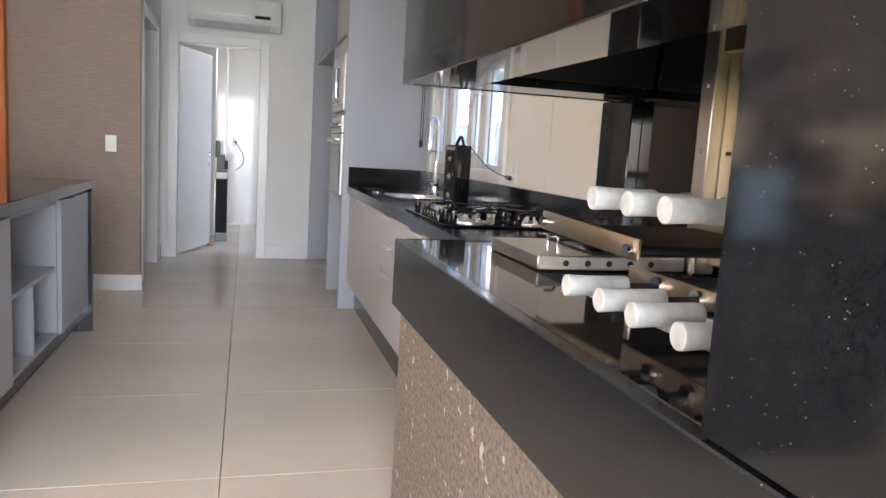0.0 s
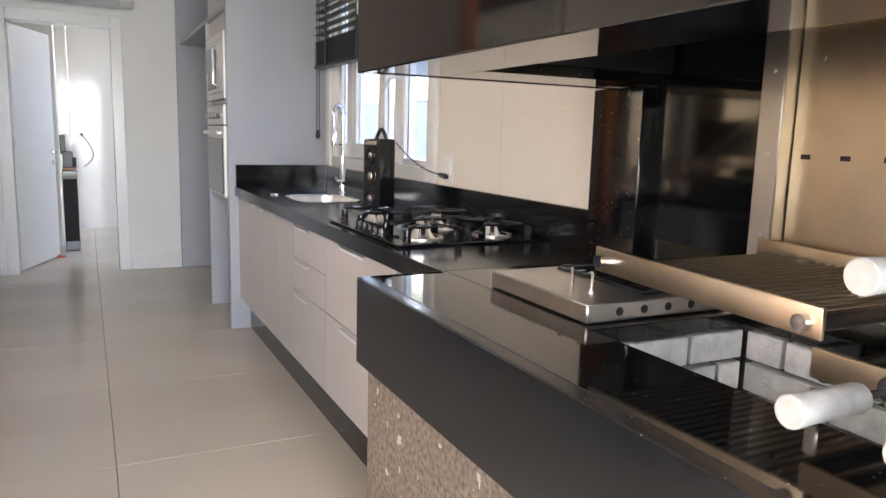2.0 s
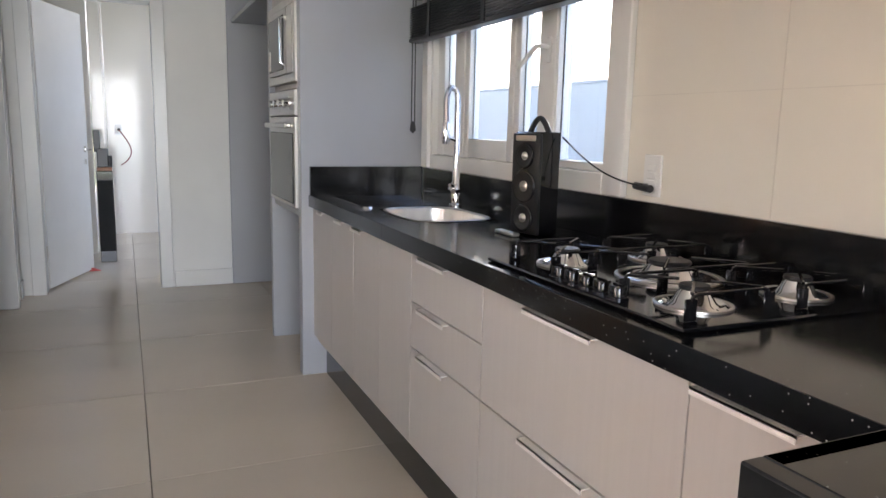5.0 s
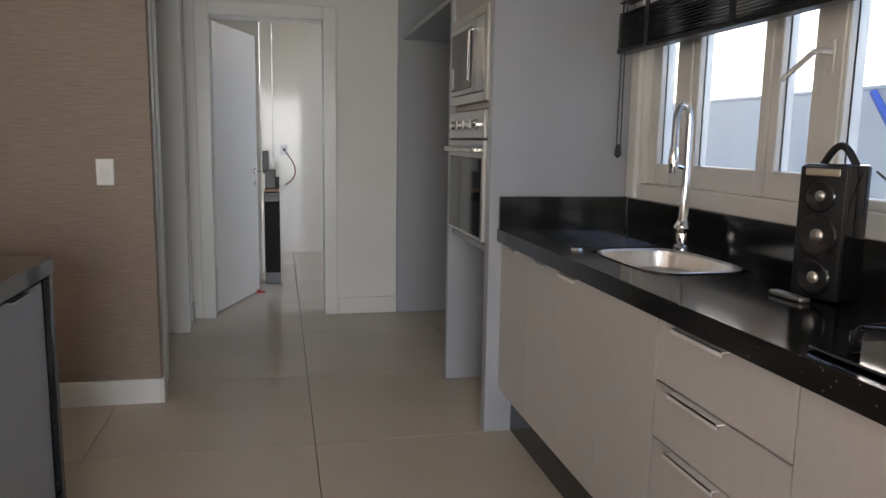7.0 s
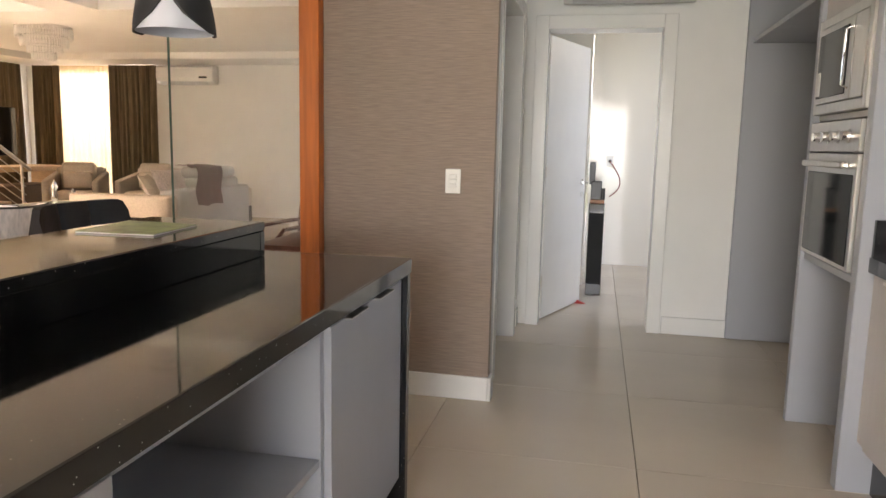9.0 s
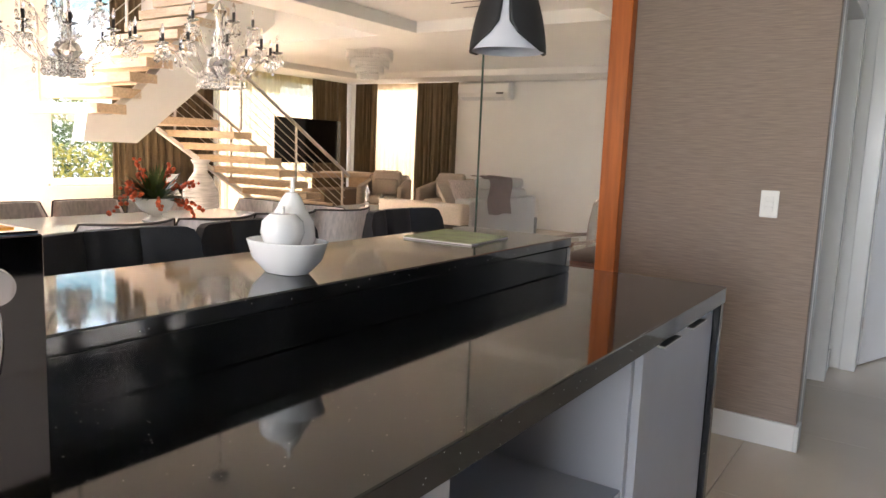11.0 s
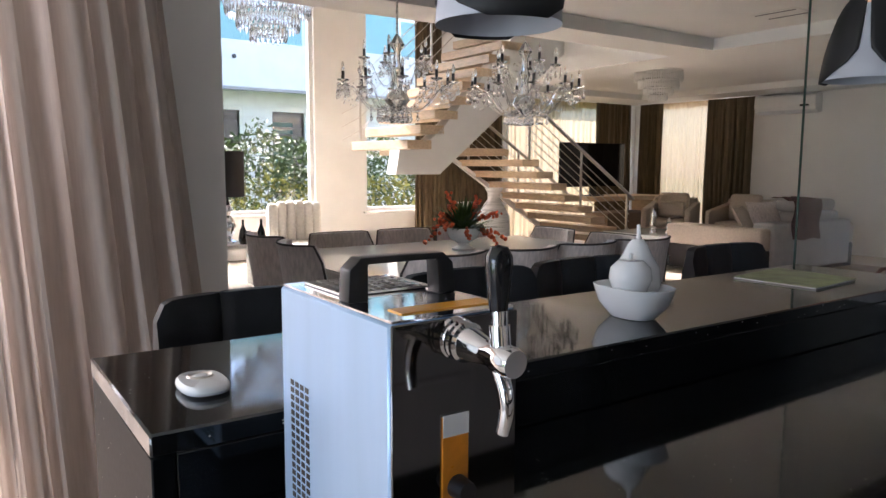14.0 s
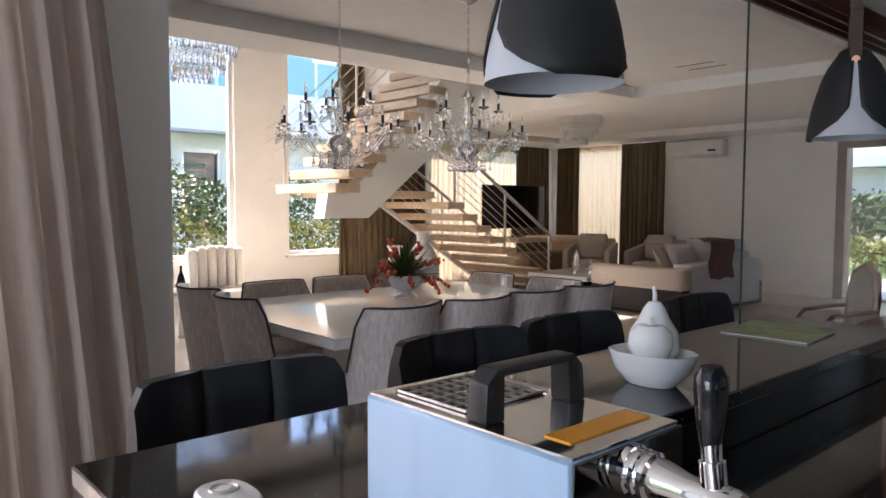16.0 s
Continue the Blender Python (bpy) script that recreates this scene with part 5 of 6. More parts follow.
def dining_chair(high=0.905):
    t = thing("dining_chair", (0, 0, 0), "taupe velvet dining chair with dark piping", "dining chair", "chairs round the table")
    part("seat", soft(box(-0.23, -0.23, 0.38, 0.23, 0.22, 0.47, 0), 0.03), VELVET, t)
    bm = bmesh.new()
    cols, rows = 17, 9
    g = {}
    edge = []
    for i in range(cols):
        u = -1 + 2 * i / (cols - 1)
        a = u * 1.12
        top = high + 0.012 * u * u - 0.30 * (max(0, abs(u) - 0.72) / 0.28) ** 2
        for j in range(rows):
            v = j / (rows - 1)
            z = 0.30 + (top - 0.30) * v
            r = 0.245 + 0.035 * v
            for s, dr in ((0, 0.025), (1, -0.025)):
                g[i, j, s] = bm.verts.new(((r + dr) * math.sin(a), -0.02 - (r + dr) * math.cos(a) * 1.0 - 0.05 * v, z))
        edge.append((0.305 * math.sin(a), -0.02 - 0.305 * math.cos(a) - 0.05, top + 0.002))
    for i in range(cols - 1):
        for j in range(rows - 1):
            bm.faces.new((g[i, j, 0], g[i + 1, j, 0], g[i + 1, j + 1, 0], g[i, j + 1, 0]))
            bm.faces.new((g[i, j, 1], g[i, j + 1, 1], g[i + 1, j + 1, 1], g[i + 1, j, 1]))
        for j in (0, rows - 1):
            bm.faces.new((g[i, j, 0], g[i, j, 1], g[i + 1, j, 1], g[i + 1, j, 0]))
    for j in range(rows - 1):
        for i in (0, cols - 1):
            bm.faces.new((g[i, j, 0], g[i, j + 1, 0], g[i, j + 1, 1], g[i, j, 1]))
    bmesh.ops.recalc_face_normals(bm, faces=bm.faces[:])
    part("backrest", bm, VELVET, t)
    part("piping", tube(edge, 0.006, 6), mat("dark_piping", (0.05, 0.04, 0.035), 0.7), t, "dark piping")
    for sx_ in (-1, 1):
        for sy_ in (-1, 1):
            part("leg", cyl((sx_ * 0.19, sy_ * 0.18, 0), (sx_ * 0.17, sy_ * 0.16, 0.39), 0.012, 0.02, 10), GLOSSW, t)
    return t


dc = dining_chair()
dc.matrix_basis = pose(-3.44, 4.24, 0, 0, 0, 90)
for x, y, r in ((-3.42, 4.70, 91), (-3.43, 5.16, 92), (-3.42, 5.62, 88), (-4.52, 4.10, 4), (-3.96, 4.08, -3)):
    copy_thing(dc, pose(x, y, 0, 0, 0, r))
lowc = dining_chair(0.835)
lowc.matrix_basis = pose(-4.74, 4.57, 0, 0, 0, -90)
for x, y, r in ((-4.74, 5.11, -90), (-4.74, 5.64, -90), (-4.48, 5.88, 178), (-3.86, 5.90, 182)):
    copy_thing(lowc, pose(x, y, 0, 0, 0, r))

# flower arrangement
vs = thing("flower_arrangement", (-4.18, 5.02, 0.757), "orange flowers with green blades in a white footed bowl", "flowers")
part("bowl", lathe([(0, 0), (0.075, 0), (0.08, 0.012), (0.04, 0.03), (0.035, 0.045), (0.09, 0.075), (0.115, 0.12), (0.112, 0.15), (0.10, 0.15), (0.1, 0.12), (0, 0.1)], (-4.18, 5.02, 0.757)), PORC, vs)
rnd = random.Random(7)


def blade_bm(n, lo, hi, wide, droop, base=(-4.18, 5.02, 0.89)):
    bm = bmesh.new()
    for _ in range(n):
        a, el, L = rnd.uniform(0, 6.283), rnd.uniform(lo, hi), rnd.uniform(0.16, 0.30)
        d = Vector((math.cos(a) * math.cos(el), math.sin(a) * math.cos(el), math.sin(el)))
        s = Vector((-math.sin(a), math.cos(a), 0)) * wide
        prev = None
        for k in range(5):
            f = k / 4
            p = Vector(base) + d * L * f + Vector((0, 0, -droop * f * f)) + Vector((d.x, d.y, 0)) * 0.03
            w = s * (1 - f) ** 0.7 * (0.6 + 0.8 * f)
            cur = (bm.verts.new(p - w), bm.verts.new(p + w))
            if prev:
                bm.faces.new((prev[0], prev[1], cur[1], cur[0]))
            prev = cur
    return bm


part("leaves", blade_bm(170, 0.2, 1.4, 0.017, 0.05), LEAF, vs, "narrow green blades")
fl = bmesh.new()
for _ in range(22):
    a, el, L = rnd.uniform(0, 6.283), rnd.uniform(0.1, 1.2), rnd.uniform(0.2, 0.34)
    for k in range(9):
        f = 0.5 + 0.5 * k / 8
        c = Vector((-4.18 + math.cos(a) * math.cos(el) * L * f, 5.02 + math.sin(a) * math.cos(el) * L * f, 0.90 + math.sin(el) * L * f - 0.12 * f * f * (1.2 - el)))
        bmesh.ops.create_icosphere(fl, subdivisions=1, radius=rnd.uniform(0.009, 0.017), matrix=Matrix.Translation(c + Vector((rnd.uniform(-1, 1), rnd.uniform(-1, 1), rnd.uniform(-1, 1))) * 0.012))
part("blossoms", fl, mat("orange_blossom", (0.60, 0.10, 0.03), 0.6, var=0.5, scale=40), vs, "small orange and red blossoms")


vs.location = (-4.29, 5.14, 0.757)

# crystal chandeliers
def chandelier(name, label):
    t = thing(name, (0, 0, 0), label, "chandelier", "chandeliers over the dining table")
    part("stem", lathe([(0.006, 0.36), (0.02, 0.34), (0.045, 0.30), (0.02, 0.26), (0.018, 0.2), (0.035, 0.16), (0.02, 0.12), (0.03, 0.04), (0.06, 0.02), (0.075, -0.02), (0.05, -0.05), (0.02, -0.08), (0.0, -0.1)], (0, 0, 0), 20), CRYSTAL, t, "clear crystal stem")
    part("hub", lathe([(0.02, 0.03), (0.035, 0.02), (0.035, -0.015), (0.02, -0.025)], (0, 0, 0.01)), CHROME, t)
    rr = random.Random(3)

    def arm(a, R, z0, rise, size):
        c, s = math.cos(a), math.sin(a)
        pts = arc(lambda u: (c * R * u, s * R * u, z0 - 0.09 * math.sin(math.pi * min(1, u * 1.3)) * (1 if u < 0.77 else 0) + rise * u * u), 14)
        part("arm", tube(pts, 0.007 * size, 6), CRYSTAL, t, "curved crystal arm")
        x_, y_, z_ = c * R, s * R, z0 + rise
        part("drip_pan", lathe([(0.008, 0), (0.03, 0.006), (0.036, 0.014), (0.034, 0.014), (0.0, 0.008)], (x_, y_, z_), 12), CRYSTAL, t)
        part("candle_sleeve", cyl((x_, y_, z_ + 0.01), (x_, y_, z_ + 0.06), 0.0085, seg=10), BLACK, t, "dark candle sleeve")
        part("bulb", lathe([(0.005, 0), (0.0105, 0.015), (0.009, 0.032), (0.003, 0.052), (0, 0.055)], (x_, y_, z_ + 0.06), 10), CRYSTAL, t)
        dr = bmesh.new()
        for k in range(6):
            b = a + k * 1.047 + 0.4
            px, py = x_ + 0.033 * math.cos(b), y_ + 0.033 * math.sin(b)
            h = rr.uniform(0.03, 0.07)
            for m_, (rad, dz) in enumerate(((0.004, 0.012), (0.005, 0.026), (0.010, 0.026 + h * 0.6))):
                bmesh.ops.create_icosphere(dr, subdivisions=1, radius=rad, matrix=Matrix.Translation((px, py, z_ - dz)) @ Matrix.Diagonal((1, 1, 1.7, 1)))
        tagged(part("crystal_fringe", dr, CRYSTAL, t), kind="stuff")

    for k in range(10):
        arm(k * 0.6283, 0.33, 0.0, 0.07, 1)
    for k in range(5):
        arm(k * 1.2566 + 0.3, 0.19, 0.14, 0.07, 0.8)
    sw = bmesh.new()
    for k in range(10):
        a0 = k * 0.6283
        for q in range(9):
            u = q / 8
            a = a0 + 0.6283 * u
            r_ = 0.31
            bmesh.ops.create_icosphere(sw, subdivisions=1, radius=0.0055, matrix=Matrix.Translation((r_ * math.cos(a), r_ * math.sin(a), 0.05 - 0.09 * math.sin(math.pi * u))))
        for q in range(8):
            u = q / 7
            bmesh.ops.create_icosphere(sw, subdivisions=1, radius=0.0055, matrix=Matrix.Translation(((0.03 + 0.28 * u) * math.cos(a0), (0.03 + 0.28 * u) * math.sin(a0), 0.28 - 0.22 * u - 0.06 * math.sin(math.pi * u))))
    for q in range(44):
        a, r_ = rr.uniform(0, 6.28), rr.uniform(0.02, 0.16)
        for w in range(4):
            bmesh.ops.create_icosphere(sw, subdivisions=1, radius=0.007 if w < 3 else 0.012, matrix=Matrix.Translation((r_ * math.cos(a), r_ * math.sin(a), -0.06 - 0.022 * w - 0.08 * (0.16 - r_))) @ Matrix.Diagonal((1, 1, 1.4, 1)))
    tagged(part("crystal_chains", sw, CRYSTAL, t, "strings of cut crystal drops"), kind="stuff")
    ch = []
    for k in range(17):
        ch.append(box(-0.008 if k % 2 else -0.002, -0.002 if k % 2 else -0.008, 0.355 + k * 0.03, 0.008 if k % 2 else 0.002, 0.002 if k % 2 else 0.008, 0.39 + k * 0.03, 0.001))
    part("chain", bm_of(*ch), CHROME, t)
    part("ceiling_rose", lathe([(0.01, -0.04), (0.05, -0.02), (0.06, 0), (0, 0)], (0, 0, 0.90)), CHROME, t)
    return t


c1 = chandelier("chandelier", "clear crystal chandelier with dark candle sleeves")
c1.matrix_basis = pose(-4.04, 4.47, 1.72, 0, 0, 10)
copy_thing(c1, pose(-3.80, 5.24, 1.72, 0, 0, 40))


def tiered(name, x, y, z, tiers, label, drop):
    t = thing(name, (x, y, z), label, "ceiling lamp")
    rr = random.Random(5)
    for r_, h0, h1 in tiers:
        part("ring", bm_of(lathe([(r_ - 0.01, h1 - 0.012), (r_ + 0.006, h1 - 0.012), (r_ + 0.006, h1), (r_ - 0.01, h1)], (x, y, z), 36)), CHROME, t)
        n = int(2 * math.pi * r_ / drop)
        bm = bmesh.new()
        for k in range(n):
            a = 2 * math.pi * k / n
            ln = (h1 - h0) * rr.uniform(0.85, 1.1)
            q = Matrix.Translation((x + r_ * math.cos(a), y + r_ * math.sin(a), z + h1 - 0.012 - ln / 2)) @ Matrix.Diagonal((drop * 0.42, drop * 0.42, ln / 2, 1))
            bmesh.ops.create_icosphere(bm, subdivisions=1, radius=1, matrix=q)
        fr = part("crystal_fringe", bm, CRYSTAL if name == "crystal_hall_lamp" else mat("frosted_crystal", (0.80, 0.79, 0.76), 0.15), t, "hanging crystal drops")
        tagged(fr, kind="stuff")
    return t


tiered("crystal_ceiling_lamp", -6.85, 10.25, 2.2, [(0.31, 0.26, 0.40), (0.26, 0.16, 0.28), (0.19, 0.08, 0.18), (0.12, 0.0, 0.1)], "round tiered crystal ceiling lamp", 0.03)
hl = tiered("crystal_hall_lamp", -7.0, 4.85, 2.45, [(0.5, 0.55, 0.75), (0.46, 0.38, 0.56), (0.38, 0.24, 0.42), (0.28, 0.12, 0.28), (0.16, 0.0, 0.16)], "large tiered crystal chandelier of the hall", 0.05)
part("suspension", cyl((-7.0, 4.85, 2.6), (-7.0, 4.85, 5.6), 0.012), CHROME, hl)

# ---- stairs ----
st = thing("staircase", (-8.3, 9, 0), "open staircase with pale oak treads and white stringer", "staircase")
part("stringer", prism([(6.32, 1.22), (6.90, 1.22), (8.79, 2.72), (8.79, 3.7), (8.3, 3.22), (6.96, 1.76), (6.62, 1.49), (6.37, 1.49)], "x", -7.35, -7.15), WHITE, st, "white plastered stringer")
part("landing", box(-9.75, 7.6, 1.46, -8.43, 8.98, 1.56, 0.004), WOODL, st)
part("lower_stringer", prism([(8.9, 1.38), (8.9, 1.44), (11.2, 0.06), (11.2, 0.0), (11.15, 0.0)], "x", -9.74, -9.66), WHITE, st)
for n in range(8):
    part("tread", box(-9.75, 11.0 - 0.28 * n, 0.085 + 0.175 * n, -8.2, 11.32 - 0.28 * n, 0.185 + 0.175 * n, 0.004), WOODL, st)
for n in range(10):
    y = 6.45 + 0.19 * n
    part("tread", box(-8.42, y, 1.50 + 0.17 * n, -7.15 if n else -7.12, y + 0.32, 1.60 + 0.17 * n, 0.004), WOODL, st)
for xr in (-8.24, -9.70):
    rl = thing("stair_railing", (xr, 10.0, 0.18), "stainless steel stair railing with thin bars", "railing", "railings of the lower flight")
    for y in (11.3, 10.25, 9.2):
        z = 0.185 + 0.175 * (11.15 - y) / 0.28
        part("post", cyl((xr, y, max(z - 0.05, 0.1)), (xr, y, z + 0.80), 0.019, seg=12), STEEL, rl)
    ya, yb = 11.46, 9.05
    za, zb = 0.185 + 0.175 * (11.15 - ya) / 0.28, 0.185 + 0.175 * (11.15 - yb) / 0.28
    part("handrail", tube([(xr, ya, za + 0.80), (xr, yb, zb + 0.82)], 0.027, 12), STEEL, rl)
    for k in range(5):
        part("bar", tube([(xr, ya - 0.1, za + 0.2 + 0.12 * k), (xr, yb + 0.1, zb + 0.13 + 0.12 * k)], 0.007, 8), STEEL, rl)
r2 = thing("upper_railing", (-8.38, 7.3, 1.6), "stainless steel railing of the upper flight", "railing")
for y in (6.55, 7.6, 8.6):
    z = 1.58 + 0.17 * (y - 6.5) / 0.19
    part("post", cyl((-8.38, y, z), (-8.38, y, z + 0.9), 0.016, seg=12), STEEL, r2)
for k in range(5):
    part("bar", tube([(-8.38, 6.3, 1.62 + 0.16 * k), (-8.38, 6.55, 1.75 + 0.16 * k), (-8.38, 8.7, 3.7 + 0.16 * k)], 0.006, 8), STEEL, r2)

# ---- living room ----
drape("olive_curtain", CURTAIN_D, (-9.85, 13.45), (-9.32, 13.45), 0.02, 2.49, 6, 0.05, "heavy olive satin curtain, drawn aside", 11, 0, "living room curtains")
drape("olive_curtain", CURTAIN_D, (-8.35, 13.45), (-7.45, 13.45), 0.02, 2.49, 9, 0.05, "heavy olive satin curtain, drawn aside", 12, 0, "living room curtains")
drape("sheer_curtain", SHEER, (-9.5, 13.53), (-8.2, 13.53), 0.02, 2.49, 14, 0.025, "cream sheer curtain glowing in daylight", 13, 0, "sheer curtains")
drape("olive_curtain", CURTAIN_D, (-9.95, 12.35), (-9.95, 13.3), 0.02, 2.49, 9, 0.05, "heavy olive satin curtain, drawn aside", 14, 0, "living room curtains")
drape("sheer_curtain", SHEER, (-10.03, 10.1), (-10.03, 12.5), 0.02, 2.49, 22, 0.025, "cream sheer curtain glowing in daylight", 15, 0, "sheer curtains")
drape("olive_curtain", CURTAIN_D, (-9.95, 8.9), (-9.95, 10.1), 0.02, 2.7, 10, 0.05, "heavy olive satin curtain beside the stairs", 16, 0, "living room curtains")
drape("olive_curtain", CURTAIN_D, (-9.9, 8.3), (-9.9, 9.0), 0.02, 4.6, 7, 0.05, "heavy olive satin curtain beside the stairs", 17, 0, "living room curtains")
split_ac("wall_air_conditioner", -7.42, -6.40, YA, 2.17, 2.47, "white split air conditioner on the living room wall")
cons = thing("media_console", (-9.3, 12.2, 0), "pale oak media console", "console")
part("top", box(-9.62, 11.35, 0.72, -8.95, 13.1, 0.80, 0.004), WOODL, cons)
part("end_panel", box(-9.62, 13.02, 0, -8.95, 13.1, 0.72, 0.004), WOODL, cons)
part("body", box(-9.6, 11.75, 0.05, -9.05, 13.02, 0.5, 0.004), mat("dark_oak", (0.16, 0.11, 0.07), 0.5, var=0.2, stretch=(2, 8, 8)), cons)
tv = thing("television", (-9.35, 12.0, 0.80), "large black flat television on its stand", "television")
part("screen", box(-9.37, 10.86, 0.96, -9.33, 12.45, 1.72, 0.004), BLACKG, tv)
part("stand", bm_of(box(-9.45, 11.5, 0.80, -9.25, 11.85, 0.815, 0.003), box(-9.37, 11.6, 0.81, -9.33, 11.74, 0.97, 0.002)), BLACK, tv)


def armchair(x, y, r):
    t = thing("armchair", (0, 0, 0), "beige linen armchair with loose cushions", "armchair", "armchairs by the window")
    part("seat_base", soft(box(-0.36, -0.38, 0.10, 0.36, 0.36, 0.32, 0), 0.025), LINEN, t)
    part("seat_cushion", soft(box(-0.26, -0.40, 0.32, 0.26, 0.26, 0.45, 0), 0.045), LINEN, t)
    for s in (-1, 1):
        part("arm", soft(prism([(-0.42, 0.08), (0.38, 0.08), (0.38, 0.74), (-0.40, 0.62)], "x", s * 0.30, s * 0.40), 0.03), LINEN, t)
    part("backrest", soft(box(-0.36, 0.26, 0.10, 0.36, 0.40, 0.80, 0), 0.04), LINEN, t)
    b = part("back_cushion", soft(box(-0.25, 0.10, 0.46, 0.25, 0.27, 0.88, 0), 0.06), LINEN, t)
    part("throw_pillow", soft(box(-0.22, 0.0, 0.46, 0.22, 0.12, 0.74, 0), 0.05), LINEN, t)
    for sx_ in (-1, 1):
        for sy_ in (-1, 1):
            part("leg", cyl((sx_ * 0.3, sy_ * 0.3, 0), (sx_ * 0.3, sy_ * 0.3, 0.11), 0.02, 0.025, 10), WOODD, t)
    t.matrix_basis = pose(x, y, 0, 0, 0, r)
    return t


ac1 = armchair(-8.15, 12.3, 25)
copy_thing(ac1, pose(-7.15, 12.75, 0, 0, 0, 8))
sofa = thing("sofa", (-5.7, 11.1, 0), "grey and beige fabric sofa seen from behind", "sofa")
# dark colour of the base stands for the shadow low on the sofa
part("base", soft(box(-6.45, 10.04, 0.03, -5.1, 12.14, 0.34, 0), 0.02), mat("shaded_base_fabric", (0.035, 0.028, 0.025), 0.8, bump=0.2, bscale=200), sofa, "sofa base with its shade put into a dark brown colour")
part("seat", soft(box(-6.42, 10.22, 0.33, -5.30, 11.98, 0.47, 0), 0.04), LINEN, sofa)
part("backrest", soft(box(-5.34, 10.2, 0.08, -5.06, 11.98, 0.66, 0), 0.04), mat("grey_fabric", (0.42, 0.40, 0.38), 0.9, bump=0.2, bscale=250), sofa, "grey fabric back")
part("arm", soft(box(-6.45, 10.02, 0.33, -5.1, 10.24, 0.60, 0), 0.04), LINEN, sofa)
part("arm", soft(box(-6.45, 11.96, 0.33, -5.1, 12.16, 0.60, 0), 0.04), LINEN, sofa)
part("headrest", soft(box(-5.45, 10.9, 0.60, -5.12, 11.8, 0.78, 0), 0.06), mat("grey_fabric", (0.42, 0.40, 0.38), 0.9), sofa)
part("headrest", soft(box(-5.5, 10.9, 0.77, -5.17, 11.8, 0.92, 0), 0.06), mat("grey_fabric", (0.42, 0.40, 0.38), 0.9), sofa)


def pillow(name, c, rz, ry, w, h, material, label):
    bm = bmesh.new()
    n = 10
    vv = {}
    for s in (1, -1):
        for i in range(n + 1):
            for j in range(n + 1):
                u, v = -1 + 2 * i / n, -1 + 2 * j / n
                th = 0.075 * ((1 - u * u) * (1 - v * v)) ** 0.45
                if s == -1 and (i in (0, n) or j in (0, n)):
                    vv[i, j, s] = vv[i, j, 1]
                else:
                    vv[i, j, s] = bm.verts.new((s * th, u * w / 2 * (1 - 0.06 * (1 - v * v)), h / 2 * v * (1 - 0.06 * (1 - u * u))))
        for i in range(n):
            for j in range(n):
                q = (vv[i, j, s], vv[i + 1, j, s], vv[i + 1, j + 1, s], vv[i, j + 1, s])
                bm.faces.new(q if s == 1 else q[::-1])
    bmesh.ops.transform(bm, verts=bm.verts[:], matrix=pose(*c, 0, ry, rz))
    return solo(name, bm, material, label, "cushion", "cushions on the sofa")


pillow("cushion", (-5.62, 10.52, 0.62), 20, -30, 0.5, 0.48, LINEN, "beige scatter cushion leaning on the sofa back")
pillow("cushion", (-5.5, 10.75, 0.66), -15, -25, 0.5, 0.5, VELVET, "taupe scatter cushion leaning on the sofa back")
PLAID = mat("plaid_wool", (0.10, 0.045, 0.04), 0.95, var=0.6, scale=9, stretch=(5, 5, 5))
bl = bmesh.new()
for i in range(21):
    for j in range(11):
        s = i / 20 * 1.1 - 0.45
        z = 0.93 - max(0, s - 0.05) * 0.8 + 0.012 * math.sin(i * 1.3 + j) if s > -0.05 else 0.95 + 0.01 * math.sin(j * 1.7)
        bl.verts.new((-5.42 + min(max(s, -0.25), 0.05) * 1.0 + 0.33 + 0.012 * math.sin(j * 2.1), 10.55 + 0.06 * j + 0.03 * math.sin(i * 0.7), z))
bl.verts.ensure_lookup_table()
for i in range(20):
    for j in range(10):
        bl.faces.new([bl.verts[i * 11 + j], bl.verts[(i + 1) * 11 + j], bl.verts[(i + 1) * 11 + j + 1], bl.verts[i * 11 + j + 1]])
solo("throw_blanket", bl, PLAID, "dark plaid wool throw over the sofa back", "blanket")
ct = thing("coffee_table", (-7.3, 10.9, 0), "low glossy coffee table on a rug", "coffee table")
part("tabletop", box(-7.85, 10.35, 0.30, -6.75, 11.4, 0.36, 0.004), TG, ct)
part("plinth", box(-7.6, 10.6, 0, -7.0, 11.15, 0.30, 0.004), BLACKG, ct)
for x, y, h in ((-7.25, 10.75, 0.36), (-7.05, 10.85, 0.24)):
    solo("crystal_figure", lathe([(0.05, 0), (0.05, 0.02), (0.03, 0.05), (0.05, h * 0.4), (0.03, h * 0.55), (0.045, h * 0.7), (0.015, h * 0.9), (0, h)], (x, y, 0.36), 12), CHROME, "silver faceted table ornament", "ornament")
solo("rug", box(-8.9, 9.6, 0.001, -6.3, 12.6, 0.012, 0.002), mat("grey_rug", (0.30, 0.27, 0.24), 0.95, var=0.5, scale=7, bump=0.5, bscale=90), "grey patterned woven rug", "rug", kind="thing")
solo("dining_rug", box(-5.9, 3.3, 0.001, -2.6, 6.9, 0.012, 0.002), mat("herringbone_rug", (0.42, 0.38, 0.34), 0.95, var=0.5, scale=12, stretch=(4, 1, 1), bump=0.5, bscale=90), "pale grey woven rug under the table", "rug")
solo("ottoman", soft(box(-9.0, 13.0, 0.0, -8.5, 13.4, 0.38, 0), 0.03), LEATHER, "small black leather ottoman", "ottoman")
CER = mat("banded_ceramic", (0.62, 0.60, 0.58), 0.4, var=0.25, scale=6, stretch=(1, 1, 8))
